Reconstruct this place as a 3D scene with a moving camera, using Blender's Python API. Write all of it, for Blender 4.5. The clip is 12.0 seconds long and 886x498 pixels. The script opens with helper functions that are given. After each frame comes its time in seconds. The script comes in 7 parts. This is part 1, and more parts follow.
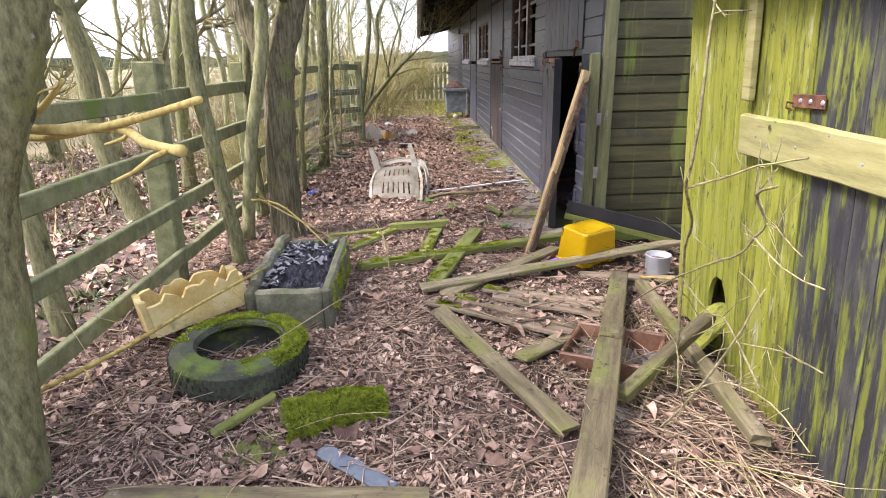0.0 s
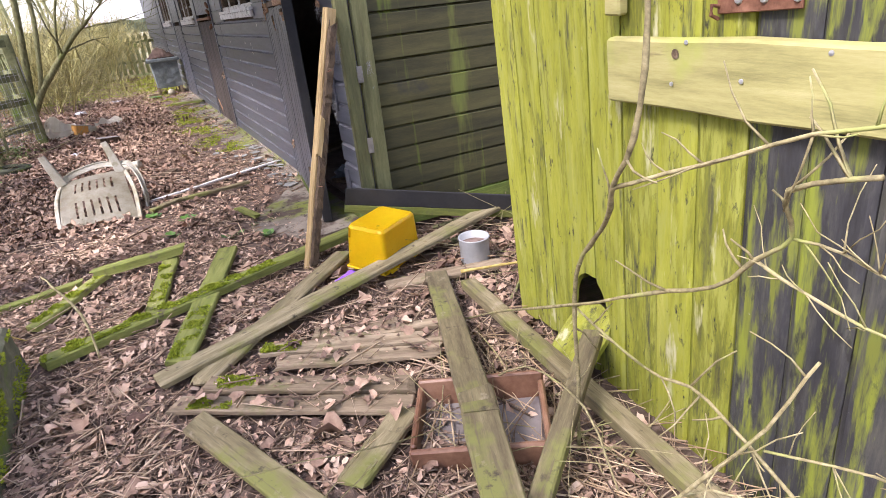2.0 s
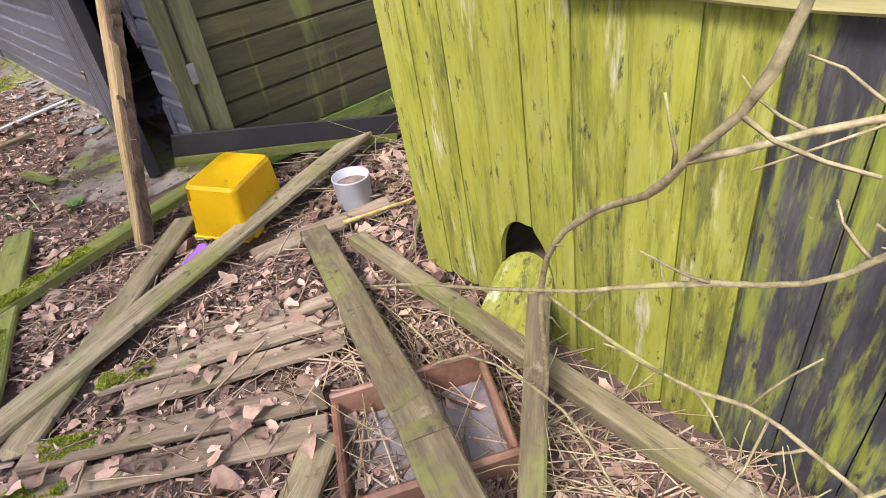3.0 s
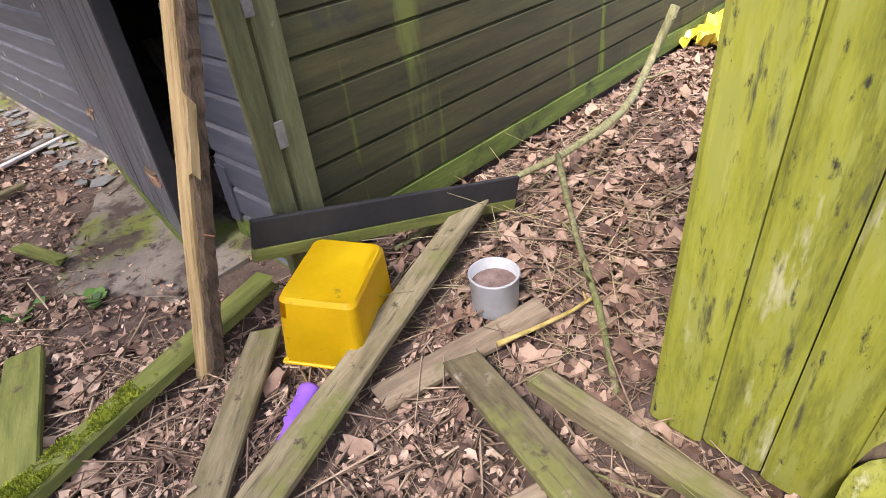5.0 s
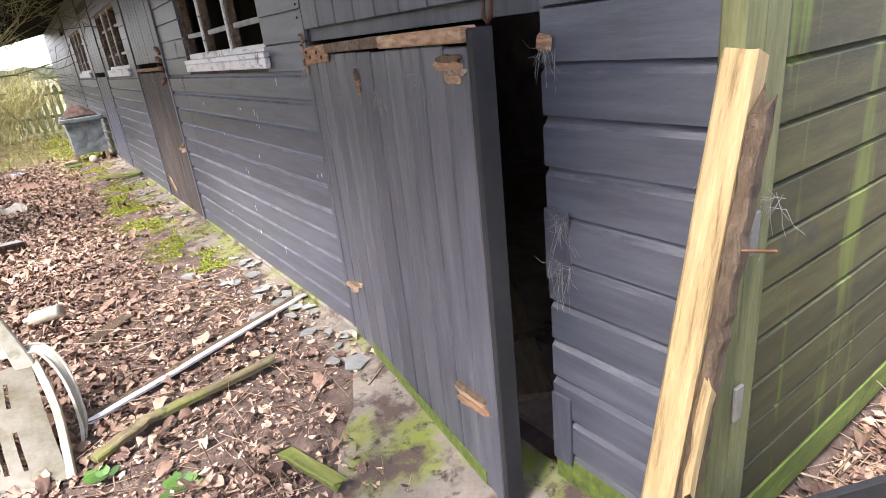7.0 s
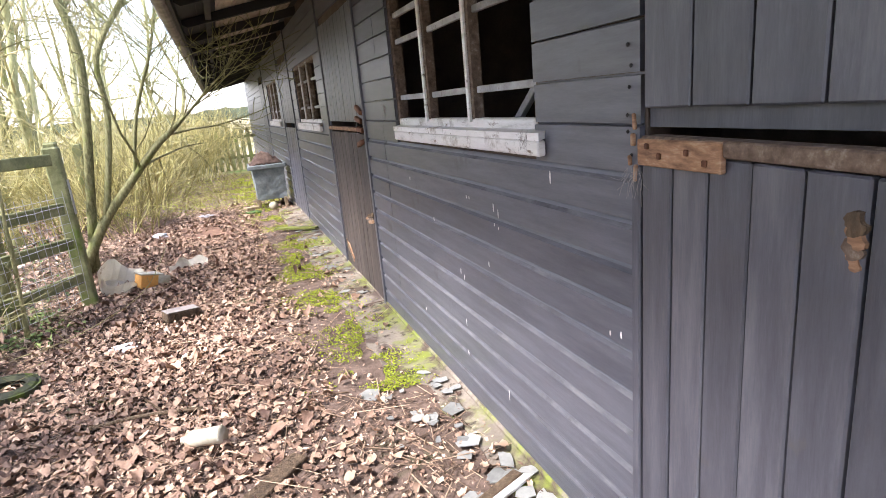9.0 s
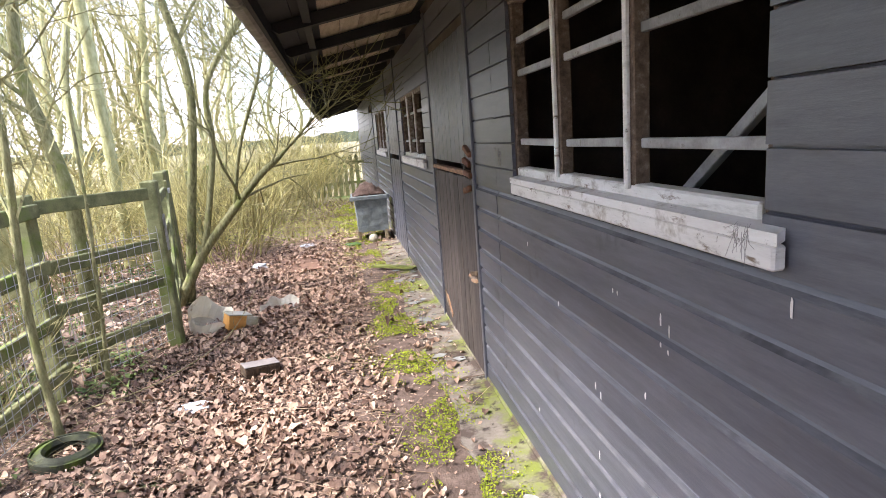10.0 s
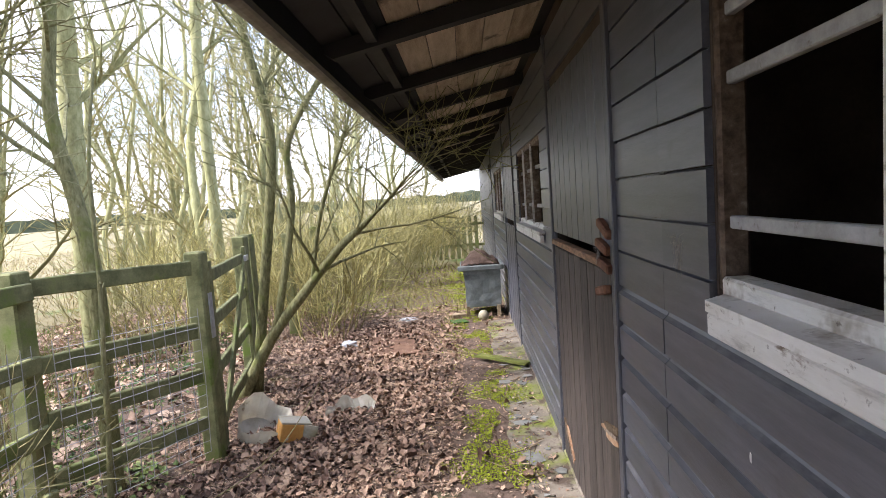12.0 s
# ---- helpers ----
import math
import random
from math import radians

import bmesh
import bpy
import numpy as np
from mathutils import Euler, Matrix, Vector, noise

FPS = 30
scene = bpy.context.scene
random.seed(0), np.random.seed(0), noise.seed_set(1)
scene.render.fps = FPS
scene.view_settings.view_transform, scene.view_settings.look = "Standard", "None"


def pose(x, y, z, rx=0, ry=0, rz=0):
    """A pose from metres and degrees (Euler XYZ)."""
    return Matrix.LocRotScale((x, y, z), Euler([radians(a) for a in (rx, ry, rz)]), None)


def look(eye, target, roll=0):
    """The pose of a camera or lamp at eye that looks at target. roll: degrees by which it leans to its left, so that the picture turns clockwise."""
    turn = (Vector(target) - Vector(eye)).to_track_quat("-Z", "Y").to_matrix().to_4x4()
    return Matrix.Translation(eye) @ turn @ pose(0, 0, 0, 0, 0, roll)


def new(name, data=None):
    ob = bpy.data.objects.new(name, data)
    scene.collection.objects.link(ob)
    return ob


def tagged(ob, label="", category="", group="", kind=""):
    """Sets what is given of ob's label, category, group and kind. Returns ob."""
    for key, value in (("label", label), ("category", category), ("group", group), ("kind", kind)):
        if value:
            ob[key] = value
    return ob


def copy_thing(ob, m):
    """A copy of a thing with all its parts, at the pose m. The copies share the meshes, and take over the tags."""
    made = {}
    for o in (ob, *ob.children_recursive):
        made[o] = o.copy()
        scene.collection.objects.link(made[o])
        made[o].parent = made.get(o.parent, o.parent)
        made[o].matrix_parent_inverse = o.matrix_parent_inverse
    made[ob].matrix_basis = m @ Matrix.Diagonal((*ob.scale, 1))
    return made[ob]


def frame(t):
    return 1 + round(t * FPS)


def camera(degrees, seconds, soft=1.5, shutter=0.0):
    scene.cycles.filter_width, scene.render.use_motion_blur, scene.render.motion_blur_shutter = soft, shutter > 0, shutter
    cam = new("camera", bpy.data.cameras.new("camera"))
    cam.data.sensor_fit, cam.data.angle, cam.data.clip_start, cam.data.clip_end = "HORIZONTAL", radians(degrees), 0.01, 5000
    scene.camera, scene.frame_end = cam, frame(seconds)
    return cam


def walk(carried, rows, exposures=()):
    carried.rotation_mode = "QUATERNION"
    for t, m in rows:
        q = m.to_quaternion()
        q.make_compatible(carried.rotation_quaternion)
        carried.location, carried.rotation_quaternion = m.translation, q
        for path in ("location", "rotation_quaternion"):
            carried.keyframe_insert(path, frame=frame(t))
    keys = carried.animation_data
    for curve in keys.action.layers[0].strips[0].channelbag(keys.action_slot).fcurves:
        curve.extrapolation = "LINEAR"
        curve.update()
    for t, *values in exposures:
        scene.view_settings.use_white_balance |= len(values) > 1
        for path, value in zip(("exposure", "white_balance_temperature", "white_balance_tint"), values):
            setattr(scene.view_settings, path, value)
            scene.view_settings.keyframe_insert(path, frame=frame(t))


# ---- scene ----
cam = camera(75.9, 12.0, soft=0.4)
PATH = [
    (0, (0.041, 0.078, 1.39), (0.11, 1.975, 0.76), -1.2),
    (0.5, (0.032, 0.362, 1.388), (0.275, 2.285, 0.896), -2.3),
    (1, (0.045, 0.634, 1.398), (0.437, 2.533, 0.908), -3.3),
    (1.5, (0.135, 0.877, 1.354), (0.716, 2.696, 0.758), -4.2),
    (2, (0.233, 1.175, 1.301), (1.04, 2.818, 0.494), -6.1),
    (2.5, (0.335, 1.44, 1.268), (1.309, 2.856, 0.245), -7.8),
    (4.5, (0.5, 2.346, 1.221), (1.673, 3.418, 0.007), -6.5),
    (5, (0.481, 2.652, 1.237), (1.638, 3.825, 0.104), -6.1),
    (5.5, (0.448, 2.972, 1.253), (1.549, 4.28, 0.216), -6.4),
    (6, (0.423, 3.21, 1.318), (1.463, 4.625, 0.361), -7.7),
    (6.5, (0.381, 3.436, 1.344), (1.413, 4.926, 0.497), -7.5),
    (7, (0.284, 3.637, 1.381), (1.325, 5.192, 0.673), -6.4),
    (7.5, (0.304, 3.939, 1.39), (1.233, 5.593, 0.755), -7.0),
    (9.5, (0.387, 5.214, 1.578), (0.909, 7.087, 1.108), -4.6),
    (10, (0.508, 5.579, 1.611), (0.841, 7.51, 1.209), -4.5),
    (10.5, (0.599, 5.87, 1.602), (0.811, 7.831, 1.273), -4.1),
    (11, (0.606, 6.138, 1.627), (0.769, 8.112, 1.349), -3.3),
    (11.5, (0.65, 6.471, 1.643), (0.72, 8.458, 1.42), -3.3),
    (12, (0.785, 6.894, 1.628), (0.701, 8.885, 1.46), -4.0),
]
walk(cam, [(t, look(eye, target, roll)) for t, eye, target, roll in PATH],
     exposures=[(0.0, 1.55, 6150, 24), (2.5, 1.62, 6150, 25), (4.5, 1.4, 6250, 23), (5.5, 1.65, 6250, 23), (6.0, 1.98, 6200, 22), (6.5, 2.08, 6150, 20), (7.5, 2.3, 6150, 19), (9.5, 2.2, 6150, 19), (10.5, 1.95, 6150, 18), (12.0, 1.65, 6150, 17)])

# ---- light ----
world = bpy.data.worlds.new("overcast")
scene.world = world
world.use_nodes = True
wn = world.node_tree
wn.nodes.clear()
w_out = wn.nodes.new("ShaderNodeOutputWorld")
w_bg = wn.nodes.new("ShaderNodeBackground")
w_sky = wn.nodes.new("ShaderNodeTexSky")
w_sky.sky_type = "NISHITA"
w_sky.sun_disc = False
w_sky.sun_elevation, w_sky.sun_rotation = radians(52), radians(286)
w_sky.air_density, w_sky.dust_density = 1.0, 2.0
w_co = wn.nodes.new("ShaderNodeTexCoord")
w_map = wn.nodes.new("ShaderNodeMapping")
w_map.inputs["Scale"].default_value = (1.2, 1.2, 3.2)
w_no = wn.nodes.new("ShaderNodeTexNoise")
w_no.inputs["Scale"].default_value, w_no.inputs["Detail"].default_value = 2.2, 7
w_ra = wn.nodes.new("ShaderNodeValToRGB")
w_ra.color_ramp.elements[0].position, w_ra.color_ramp.elements[1].position = 0.42, 0.66
w_mix = wn.nodes.new("ShaderNodeMix")
w_mix.data_type = "RGBA"
w_mix.inputs[7].default_value = (7.8, 8.05, 8.9, 1)
wn.links.new(w_co.outputs["Generated"], w_map.inputs["Vector"])
wn.links.new(w_map.outputs[0], w_no.inputs["Vector"])
wn.links.new(w_no.outputs["Fac"], w_ra.inputs[0])
wn.links.new(w_ra.outputs[0], w_mix.inputs[0])
wn.links.new(w_sky.outputs[0], w_mix.inputs[6])
wn.links.new(w_mix.outputs[2], w_bg.inputs["Color"])
w_bg.inputs["Strength"].default_value = 0.15
wn.links.new(w_bg.outputs[0], w_out.inputs[0])
sun = new("sun", bpy.data.lights.new("sun", "SUN"))
sun.data.energy, sun.data.angle, sun.data.color = 3.7, radians(14), (1, 0.95, 0.87)
sun.matrix_basis = look((-12, 2.5, 15), (0, 6, 0))


# ---- materials ----
def surf(name, stops, scale=6.0, rough=0.8, bump=0.3, stretch=(1, 1, 1), fine=60.0, over=None, vary=0.25, metal=0.0, island=False,
         spec=0.4, local=False, bump_dist=0.004, offset=False):
    """A weathered surface: a colour ramp on coarse noise, fine grain in bump and tone, and patches of a second growth (over = colour, threshold, scale)."""
    m = bpy.data.materials.new(name)
    m.use_nodes = True
    nt = m.node_tree
    b = nt.nodes["Principled BSDF"]
    def node(kind, **kw):
        n = nt.nodes.new(kind)
        for k, v in kw.items():
            n.inputs[k].default_value = v
        return n
    if local:
        co = nt.nodes.new("ShaderNodeTexCoord").outputs["Object"]
    else:
        co = nt.nodes.new("ShaderNodeNewGeometry").outputs["Position"]
    info = nt.nodes.new("ShaderNodeObjectInfo")
    rnd = nt.nodes.new("ShaderNodeNewGeometry").outputs["Random Per Island"] if island else info.outputs["Random"]
    mp = node("ShaderNodeMapping", Scale=stretch)
    nt.links.new(co, mp.inputs["Vector"])
    vec = mp.outputs[0]
    if offset:
        add = nt.nodes.new("ShaderNodeVectorMath")
        add.operation = "MULTIPLY_ADD"
        comb = nt.nodes.new("ShaderNodeCombineXYZ")
        for i in range(3):
            nt.links.new(rnd, comb.inputs[i])
        nt.links.new(comb.outputs[0], add.inputs[0])
        add.inputs[1].default_value = (37, 53, 71)
        nt.links.new(vec, add.inputs[2])
        vec = add.outputs[0]
    n1 = node("ShaderNodeTexNoise", Scale=scale, Detail=6.0, Roughness=0.62)
    n2 = node("ShaderNodeTexNoise", Scale=fine, Detail=4.0, Roughness=0.7)
    nt.links.new(vec, n1.inputs["Vector"])
    nt.links.new(vec, n2.inputs["Vector"])
    mixf = nt.nodes.new("ShaderNodeMath")
    mixf.operation = "MULTIPLY_ADD"
    mixf.inputs[1].default_value = 0.35
    nt.links.new(n2.outputs["Fac"], mixf.inputs[0])
    sub = nt.nodes.new("ShaderNodeMath")
    sub.operation = "MULTIPLY_ADD"
    sub.inputs[1].default_value, sub.inputs[2].default_value = vary, -vary / 2 - 0.175
    nt.links.new(rnd, sub.inputs[0])
    nt.links.new(n1.outputs["Fac"], mixf.inputs[2])
    tot = nt.nodes.new("ShaderNodeMath")
    nt.links.new(mixf.outputs[0], tot.inputs[0])
    nt.links.new(sub.outputs[0], tot.inputs[1])
    ramp = nt.nodes.new("ShaderNodeValToRGB")
    el = ramp.color_ramp.elements
    while len(el) < len(stops):
        el.new(0.5)
    for e, (p, c) in zip(el, stops):
        e.position, e.color = p, (*c, 1)
    nt.links.new(tot.outputs[0], ramp.inputs[0])
    col = ramp.outputs[0]
    for o in (over or ()):
        oc, th, osc = o[:3]
        n3 = node("ShaderNodeTexNoise", Scale=osc, Detail=5.0, Roughness=0.65)
        if len(o) > 3:
            mp2 = node("ShaderNodeMapping", Scale=o[3])
            nt.links.new(co, mp2.inputs["Vector"])
            nt.links.new(mp2.outputs[0], n3.inputs["Vector"])
        else:
            nt.links.new(co, n3.inputs["Vector"])
        r3 = nt.nodes.new("ShaderNodeMapRange")
        r3.inputs["From Min"].default_value, r3.inputs["From Max"].default_value = th, th + 0.1
        nt.links.new(n3.outputs["Fac"], r3.inputs["Value"])
        mx = nt.nodes.new("ShaderNodeMix")
        mx.data_type = "RGBA"
        mx.inputs[7].default_value = (*oc, 1)
        nt.links.new(r3.outputs[0], mx.inputs[0])
        nt.links.new(col, mx.inputs[6])
        col = mx.outputs[2]
    nt.links.new(col, b.inputs["Base Color"])
    bp = node("ShaderNodeBump", Strength=bump, Distance=bump_dist)
    nt.links.new(mixf.outputs[0], bp.inputs["Height"])
    nt.links.new(bp.outputs[0], b.inputs["Normal"])
    b.inputs["Roughness"].default_value = rough
    b.inputs["Metallic"].default_value = metal
    b.inputs["Specular IOR Level"].default_value = spec
    return m


SOIL = surf("leaf_mould", [(0.25, (0.055, 0.037, 0.028)), (0.5, (0.12, 0.084, 0.064)), (0.75, (0.21, 0.15, 0.118))], 9, 0.95, 0.9, fine=120, bump_dist=0.02,
            over=[((0.07, 0.11, 0.03), 0.62, 0.8)])
LEAF = surf("dead_leaf", [(0.1, (0.085, 0.052, 0.037)), (0.4, (0.265, 0.172, 0.12)), (0.65, (0.42, 0.28, 0.195)), (0.9, (0.56, 0.42, 0.31))], 14, 0.72, 0.4, vary=0.9, island=True)
LEAF_WARM = surf("dead_leaf_warm", [(0.08, (0.08, 0.044, 0.03)), (0.45, (0.225, 0.14, 0.095)), (0.85, (0.4, 0.28, 0.195))], 14, 0.72, 0.4, vary=0.9, island=True)
TWIG = surf("dead_stem", [(0.2, (0.12, 0.08, 0.055)), (0.5, (0.28, 0.195, 0.13)), (0.85, (0.46, 0.35, 0.24))], 20, 0.8, 0.3, vary=0.8, island=True)
STRAW = surf("pale_straw", [(0.2, (0.2, 0.13, 0.075)), (0.5, (0.4, 0.29, 0.17)), (0.85, (0.62, 0.49, 0.31))], 16, 0.75, 0.3, vary=0.7, island=True)
GREENERY = surf("ground_ivy", [(0.3, (0.03, 0.07, 0.015)), (0.7, (0.09, 0.19, 0.035))], 9, 0.55, 0.2, vary=0.5, island=True)
GRASS = surf("fresh_grass", [(0.2, (0.06, 0.1, 0.02)), (0.5, (0.14, 0.2, 0.045)), (0.8, (0.24, 0.29, 0.09))], 7, 0.6, 0.2, vary=0.6, island=True)
BARN = surf("black_barn_paint", [(0.25, (0.05, 0.055, 0.07)), (0.5, (0.078, 0.083, 0.102)), (0.8, (0.12, 0.125, 0.148))], 3, 0.38, 0.35, (7, 1, 9), 26,
            over=[((0.1, 0.097, 0.1), 0.66, 5.0), ((0.022, 0.022, 0.025), 0.64, 2.2), ((0.3, 0.29, 0.28), 0.735, 70.0)], vary=0.25, offset=True, spec=0.75)
DUST = surf("dusty_board_cove", [(0.2, (0.055, 0.058, 0.068)), (0.5, (0.084, 0.086, 0.098)), (0.8, (0.14, 0.141, 0.147))], 6, 0.85, 0.3, (5, 1, 5), 40, vary=0.3, over=[((0.06, 0.06, 0.066), 0.56, 3.0)])
BARN_V = surf("black_door_paint", [(0.25, (0.044, 0.047, 0.06)), (0.55, (0.076, 0.079, 0.097)), (0.85, (0.135, 0.136, 0.152))], 3, 0.42, 0.4, (8, 8, 1), 26,
              over=[((0.09, 0.083, 0.078), 0.66, 5.0), ((0.3, 0.29, 0.28), 0.735, 70.0)], vary=0.25, offset=True, spec=0.65)
BARN_WORN = surf("worn_brown_door", [(0.25, (0.025, 0.02, 0.018)), (0.5, (0.06, 0.048, 0.042)), (0.8, (0.125, 0.1, 0.085))], 3, 0.7, 0.45, (9, 9, 1), 30, vary=0.2, offset=True)
GABLE = surf("algae_board", [(0.2, (0.025, 0.026, 0.012)), (0.5, (0.056, 0.052, 0.02)), (0.8, (0.1, 0.094, 0.034))], 2, 0.7, 0.4, (1, 9, 9), 24,
             over=[((0.04, 0.038, 0.03), 0.62, 2.5), ((0.14, 0.165, 0.035), 0.58, 2.2, (1.6, 1, 0.3)), ((0.2, 0.29, 0.025), 0.64, 1.6, (2.2, 1, 0.16))], vary=0.2, offset=True)
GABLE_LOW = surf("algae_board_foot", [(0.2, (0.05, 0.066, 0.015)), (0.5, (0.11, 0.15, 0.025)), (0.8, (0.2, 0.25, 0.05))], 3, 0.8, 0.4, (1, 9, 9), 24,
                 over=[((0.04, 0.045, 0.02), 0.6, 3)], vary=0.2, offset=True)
POST_GREEN = surf("algae_post", [(0.2, (0.06, 0.06, 0.03)), (0.5, (0.13, 0.132, 0.055)), (0.8, (0.22, 0.22, 0.1))], 3, 0.85, 0.5, (9, 9, 1), 26,
                  over=[((0.33, 0.36, 0.3), 0.68, 16), ((0.06, 0.06, 0.03), 0.62, 5)], vary=0.2)
LIME = surf("lime_algae_board", [(0.18, (0.06, 0.058, 0.024)), (0.36, (0.15, 0.16, 0.018)), (0.58, (0.265, 0.28, 0.026)), (0.88, (0.37, 0.365, 0.09))], 3, 0.8, 0.45, (7, 7, 0.9), 26,
            over=[((0.27, 0.285, 0.05), 0.5, 9, (4, 4, 0.5)), ((0.07, 0.072, 0.03), 0.575, 9, (3, 3, 0.35)), ((0.03, 0.03, 0.018), 0.6, 40, (1, 1, 0.35)), ((0.025, 0.025, 0.018), 0.66, 90, (1, 1, 0.6)), ((0.46, 0.44, 0.26), 0.6, 5, (3, 3, 0.5))], vary=0.2, offset=True)
TAR = surf("tarred_board", [(0.25, (0.018, 0.019, 0.02)), (0.5, (0.04, 0.04, 0.042)), (0.72, (0.085, 0.085, 0.07)), (0.9, (0.2, 0.23, 0.03))], 3, 0.6, 0.45, (7, 7, 0.9), 26,
           over=[((0.15, 0.17, 0.03), 0.5, 6, (4, 4, 0.35)), ((0.2, 0.235, 0.03), 0.55, 5, (4, 4, 0.35)), ((0.03, 0.03, 0.028), 0.56, 30, (1, 1, 0.3)), ((0.3, 0.3, 0.27), 0.7, 26)], vary=0.14, offset=True)
HUT_RAIL = surf("pale_algae_rail", [(0.2, (0.2, 0.19, 0.07)), (0.5, (0.36, 0.335, 0.13)), (0.8, (0.47, 0.43, 0.2))], 3, 0.85, 0.4, (1, 1, 9), 26,
                over=[((0.33, 0.35, 0.09), 0.58, 2.5), ((0.17, 0.14, 0.06), 0.62, 9, (1, 0.3, 3))], vary=0.1)
OLD = surf("old_plank", [(0.2, (0.075, 0.06, 0.032)), (0.5, (0.185, 0.155, 0.08)), (0.8, (0.34, 0.29, 0.175))], 3, 0.88, 0.5, (9, 1, 9), 28,
           over=[((0.17, 0.175, 0.05), 0.53, 2.6), ((0.32, 0.27, 0.19), 0.63, 7), ((0.055, 0.045, 0.03), 0.62, 16), ((0.12, 0.1, 0.055), 0.55, 5, (14, 1, 14))], vary=0.3, local=True, offset=True)
OLD_BROWN = surf("old_slat", [(0.2, (0.09, 0.066, 0.04)), (0.5, (0.235, 0.18, 0.115)), (0.8, (0.41, 0.33, 0.22))], 3, 0.9, 0.5, (9, 1, 9), 28,
                 over=[((0.14, 0.15, 0.05), 0.6, 4)], vary=0.3, local=True, offset=True)
OLD_GREEN = surf("mossy_plank", [(0.2, (0.07, 0.08, 0.02)), (0.5, (0.16, 0.18, 0.04)), (0.8, (0.27, 0.27, 0.09))], 3, 0.9, 0.5, (9, 1, 9), 28,
                 over=[((0.14, 0.175, 0.03), 0.57, 6), ((0.09, 0.075, 0.045), 0.6, 11)], vary=0.25, local=True, offset=True)
FENCE = surf("algae_fence", [(0.2, (0.075, 0.082, 0.038)), (0.5, (0.17, 0.18, 0.08)), (0.8, (0.3, 0.3, 0.15))], 3, 0.9, 0.5, (4, 4, 4), 28,
             over=[((0.12, 0.17, 0.03), 0.56, 3)], vary=0.2)
RAW = surf("split_pale_wood", [(0.25, (0.13, 0.085, 0.035)), (0.42, (0.32, 0.225, 0.1)), (0.6, (0.42, 0.31, 0.15)), (0.8, (0.52, 0.41, 0.23))], 4, 0.8, 0.9, (14, 1, 14), 30, vary=0.1, local=True)
ROT = surf("rotten_wood", [(0.2, (0.04, 0.028, 0.018)), (0.5, (0.11, 0.075, 0.045)), (0.8, (0.22, 0.16, 0.1))], 12, 0.95, 1.0, (3, 3, 1), 50, bump_dist=0.02)
BARE = surf("torn_orange_wood", [(0.2, (0.09, 0.05, 0.03)), (0.5, (0.3, 0.17, 0.095)), (0.8, (0.5, 0.36, 0.24))], 16, 0.8, 0.5, (1, 1, 4), 30)
WHITE = surf("flaking_white_paint", [(0.2, (0.4, 0.38, 0.35)), (0.4, (0.66, 0.64, 0.61)), (0.8, (0.8, 0.79, 0.77))], 5, 0.55, 0.4, (1, 1, 5), 30,
             over=[((0.3, 0.26, 0.21), 0.58, 5), ((0.2, 0.15, 0.11), 0.6, 11, (1, 1, 3)), ((0.12, 0.1, 0.08), 0.64, 34)])
FRAME = surf("weathered_window_frame", [(0.2, (0.055, 0.036, 0.025)), (0.5, (0.16, 0.115, 0.082)), (0.75, (0.36, 0.31, 0.26))], 17, 0.8, 0.5, (2, 2, 2), 40, vary=0.3)
BARS = surf("grey_glazing_bar", [(0.2, (0.17, 0.165, 0.16)), (0.5, (0.33, 0.33, 0.33)), (0.8, (0.5, 0.5, 0.5))], 9, 0.6, 0.3, over=[((0.13, 0.1, 0.08), 0.6, 20)])
SOFFIT = surf("old_roof_deck", [(0.2, (0.24, 0.18, 0.125)), (0.5, (0.46, 0.38, 0.28)), (0.8, (0.62, 0.53, 0.42))], 3, 0.85, 0.4, (8, 1, 6), 26, over=[((0.1, 0.08, 0.06), 0.62, 3)], vary=0.3)
RAFTER_AND_SHADE = surf("black_rafter_and_deck_shade", [(0.2, (0.008, 0.008, 0.009)), (0.8, (0.03, 0.029, 0.029))], 5, 0.75, 0.3)
# brown wood set darker than its own tone: indoor shade in the colour
DARK_IN = surf("shade_dark_inside_wall", [(0.2, (0.035, 0.026, 0.02)), (0.5, (0.075, 0.055, 0.043)), (0.8, (0.13, 0.1, 0.08))], 4, 0.9, 0.3)
ROOF = surf("felt_roof", [(0.2, (0.03, 0.03, 0.03)), (0.8, (0.09, 0.09, 0.085))], 5, 0.9, 0.4)
GUTTER = surf("grimy_gutter", [(0.2, (0.09, 0.082, 0.072)), (0.5, (0.22, 0.205, 0.18)), (0.8, (0.37, 0.35, 0.31))], 7, 0.6, 0.3)
CONC = surf("damp_concrete", [(0.2, (0.085, 0.072, 0.058)), (0.5, (0.175, 0.15, 0.12)), (0.8, (0.29, 0.255, 0.205))], 4, 0.9, 0.6, fine=70, bump_dist=0.01,
            over=[((0.18, 0.21, 0.04), 0.495, 1.7), ((0.085, 0.062, 0.048), 0.5, 4.4), ((0.05, 0.038, 0.03), 0.57, 14)])
FLOOR_IN = surf("trodden_clay", [(0.2, (0.1, 0.075, 0.058)), (0.5, (0.22, 0.17, 0.135)), (0.8, (0.36, 0.29, 0.24))], 5, 0.85, 0.7, fine=60, bump_dist=0.01, over=[((0.05, 0.038, 0.03), 0.6, 4)])
SLATE = surf("slate_chip", [(0.2, (0.15, 0.155, 0.145)), (0.8, (0.31, 0.32, 0.3))], 8, 0.7, 0.4, vary=0.5)
MOSS = surf("moss", [(0.2, (0.12, 0.16, 0.01)), (0.5, (0.28, 0.34, 0.02)), (0.8, (0.45, 0.5, 0.05))], 22, 1.0, 1.0, fine=160, bump_dist=0.02, island=True, vary=0.3)
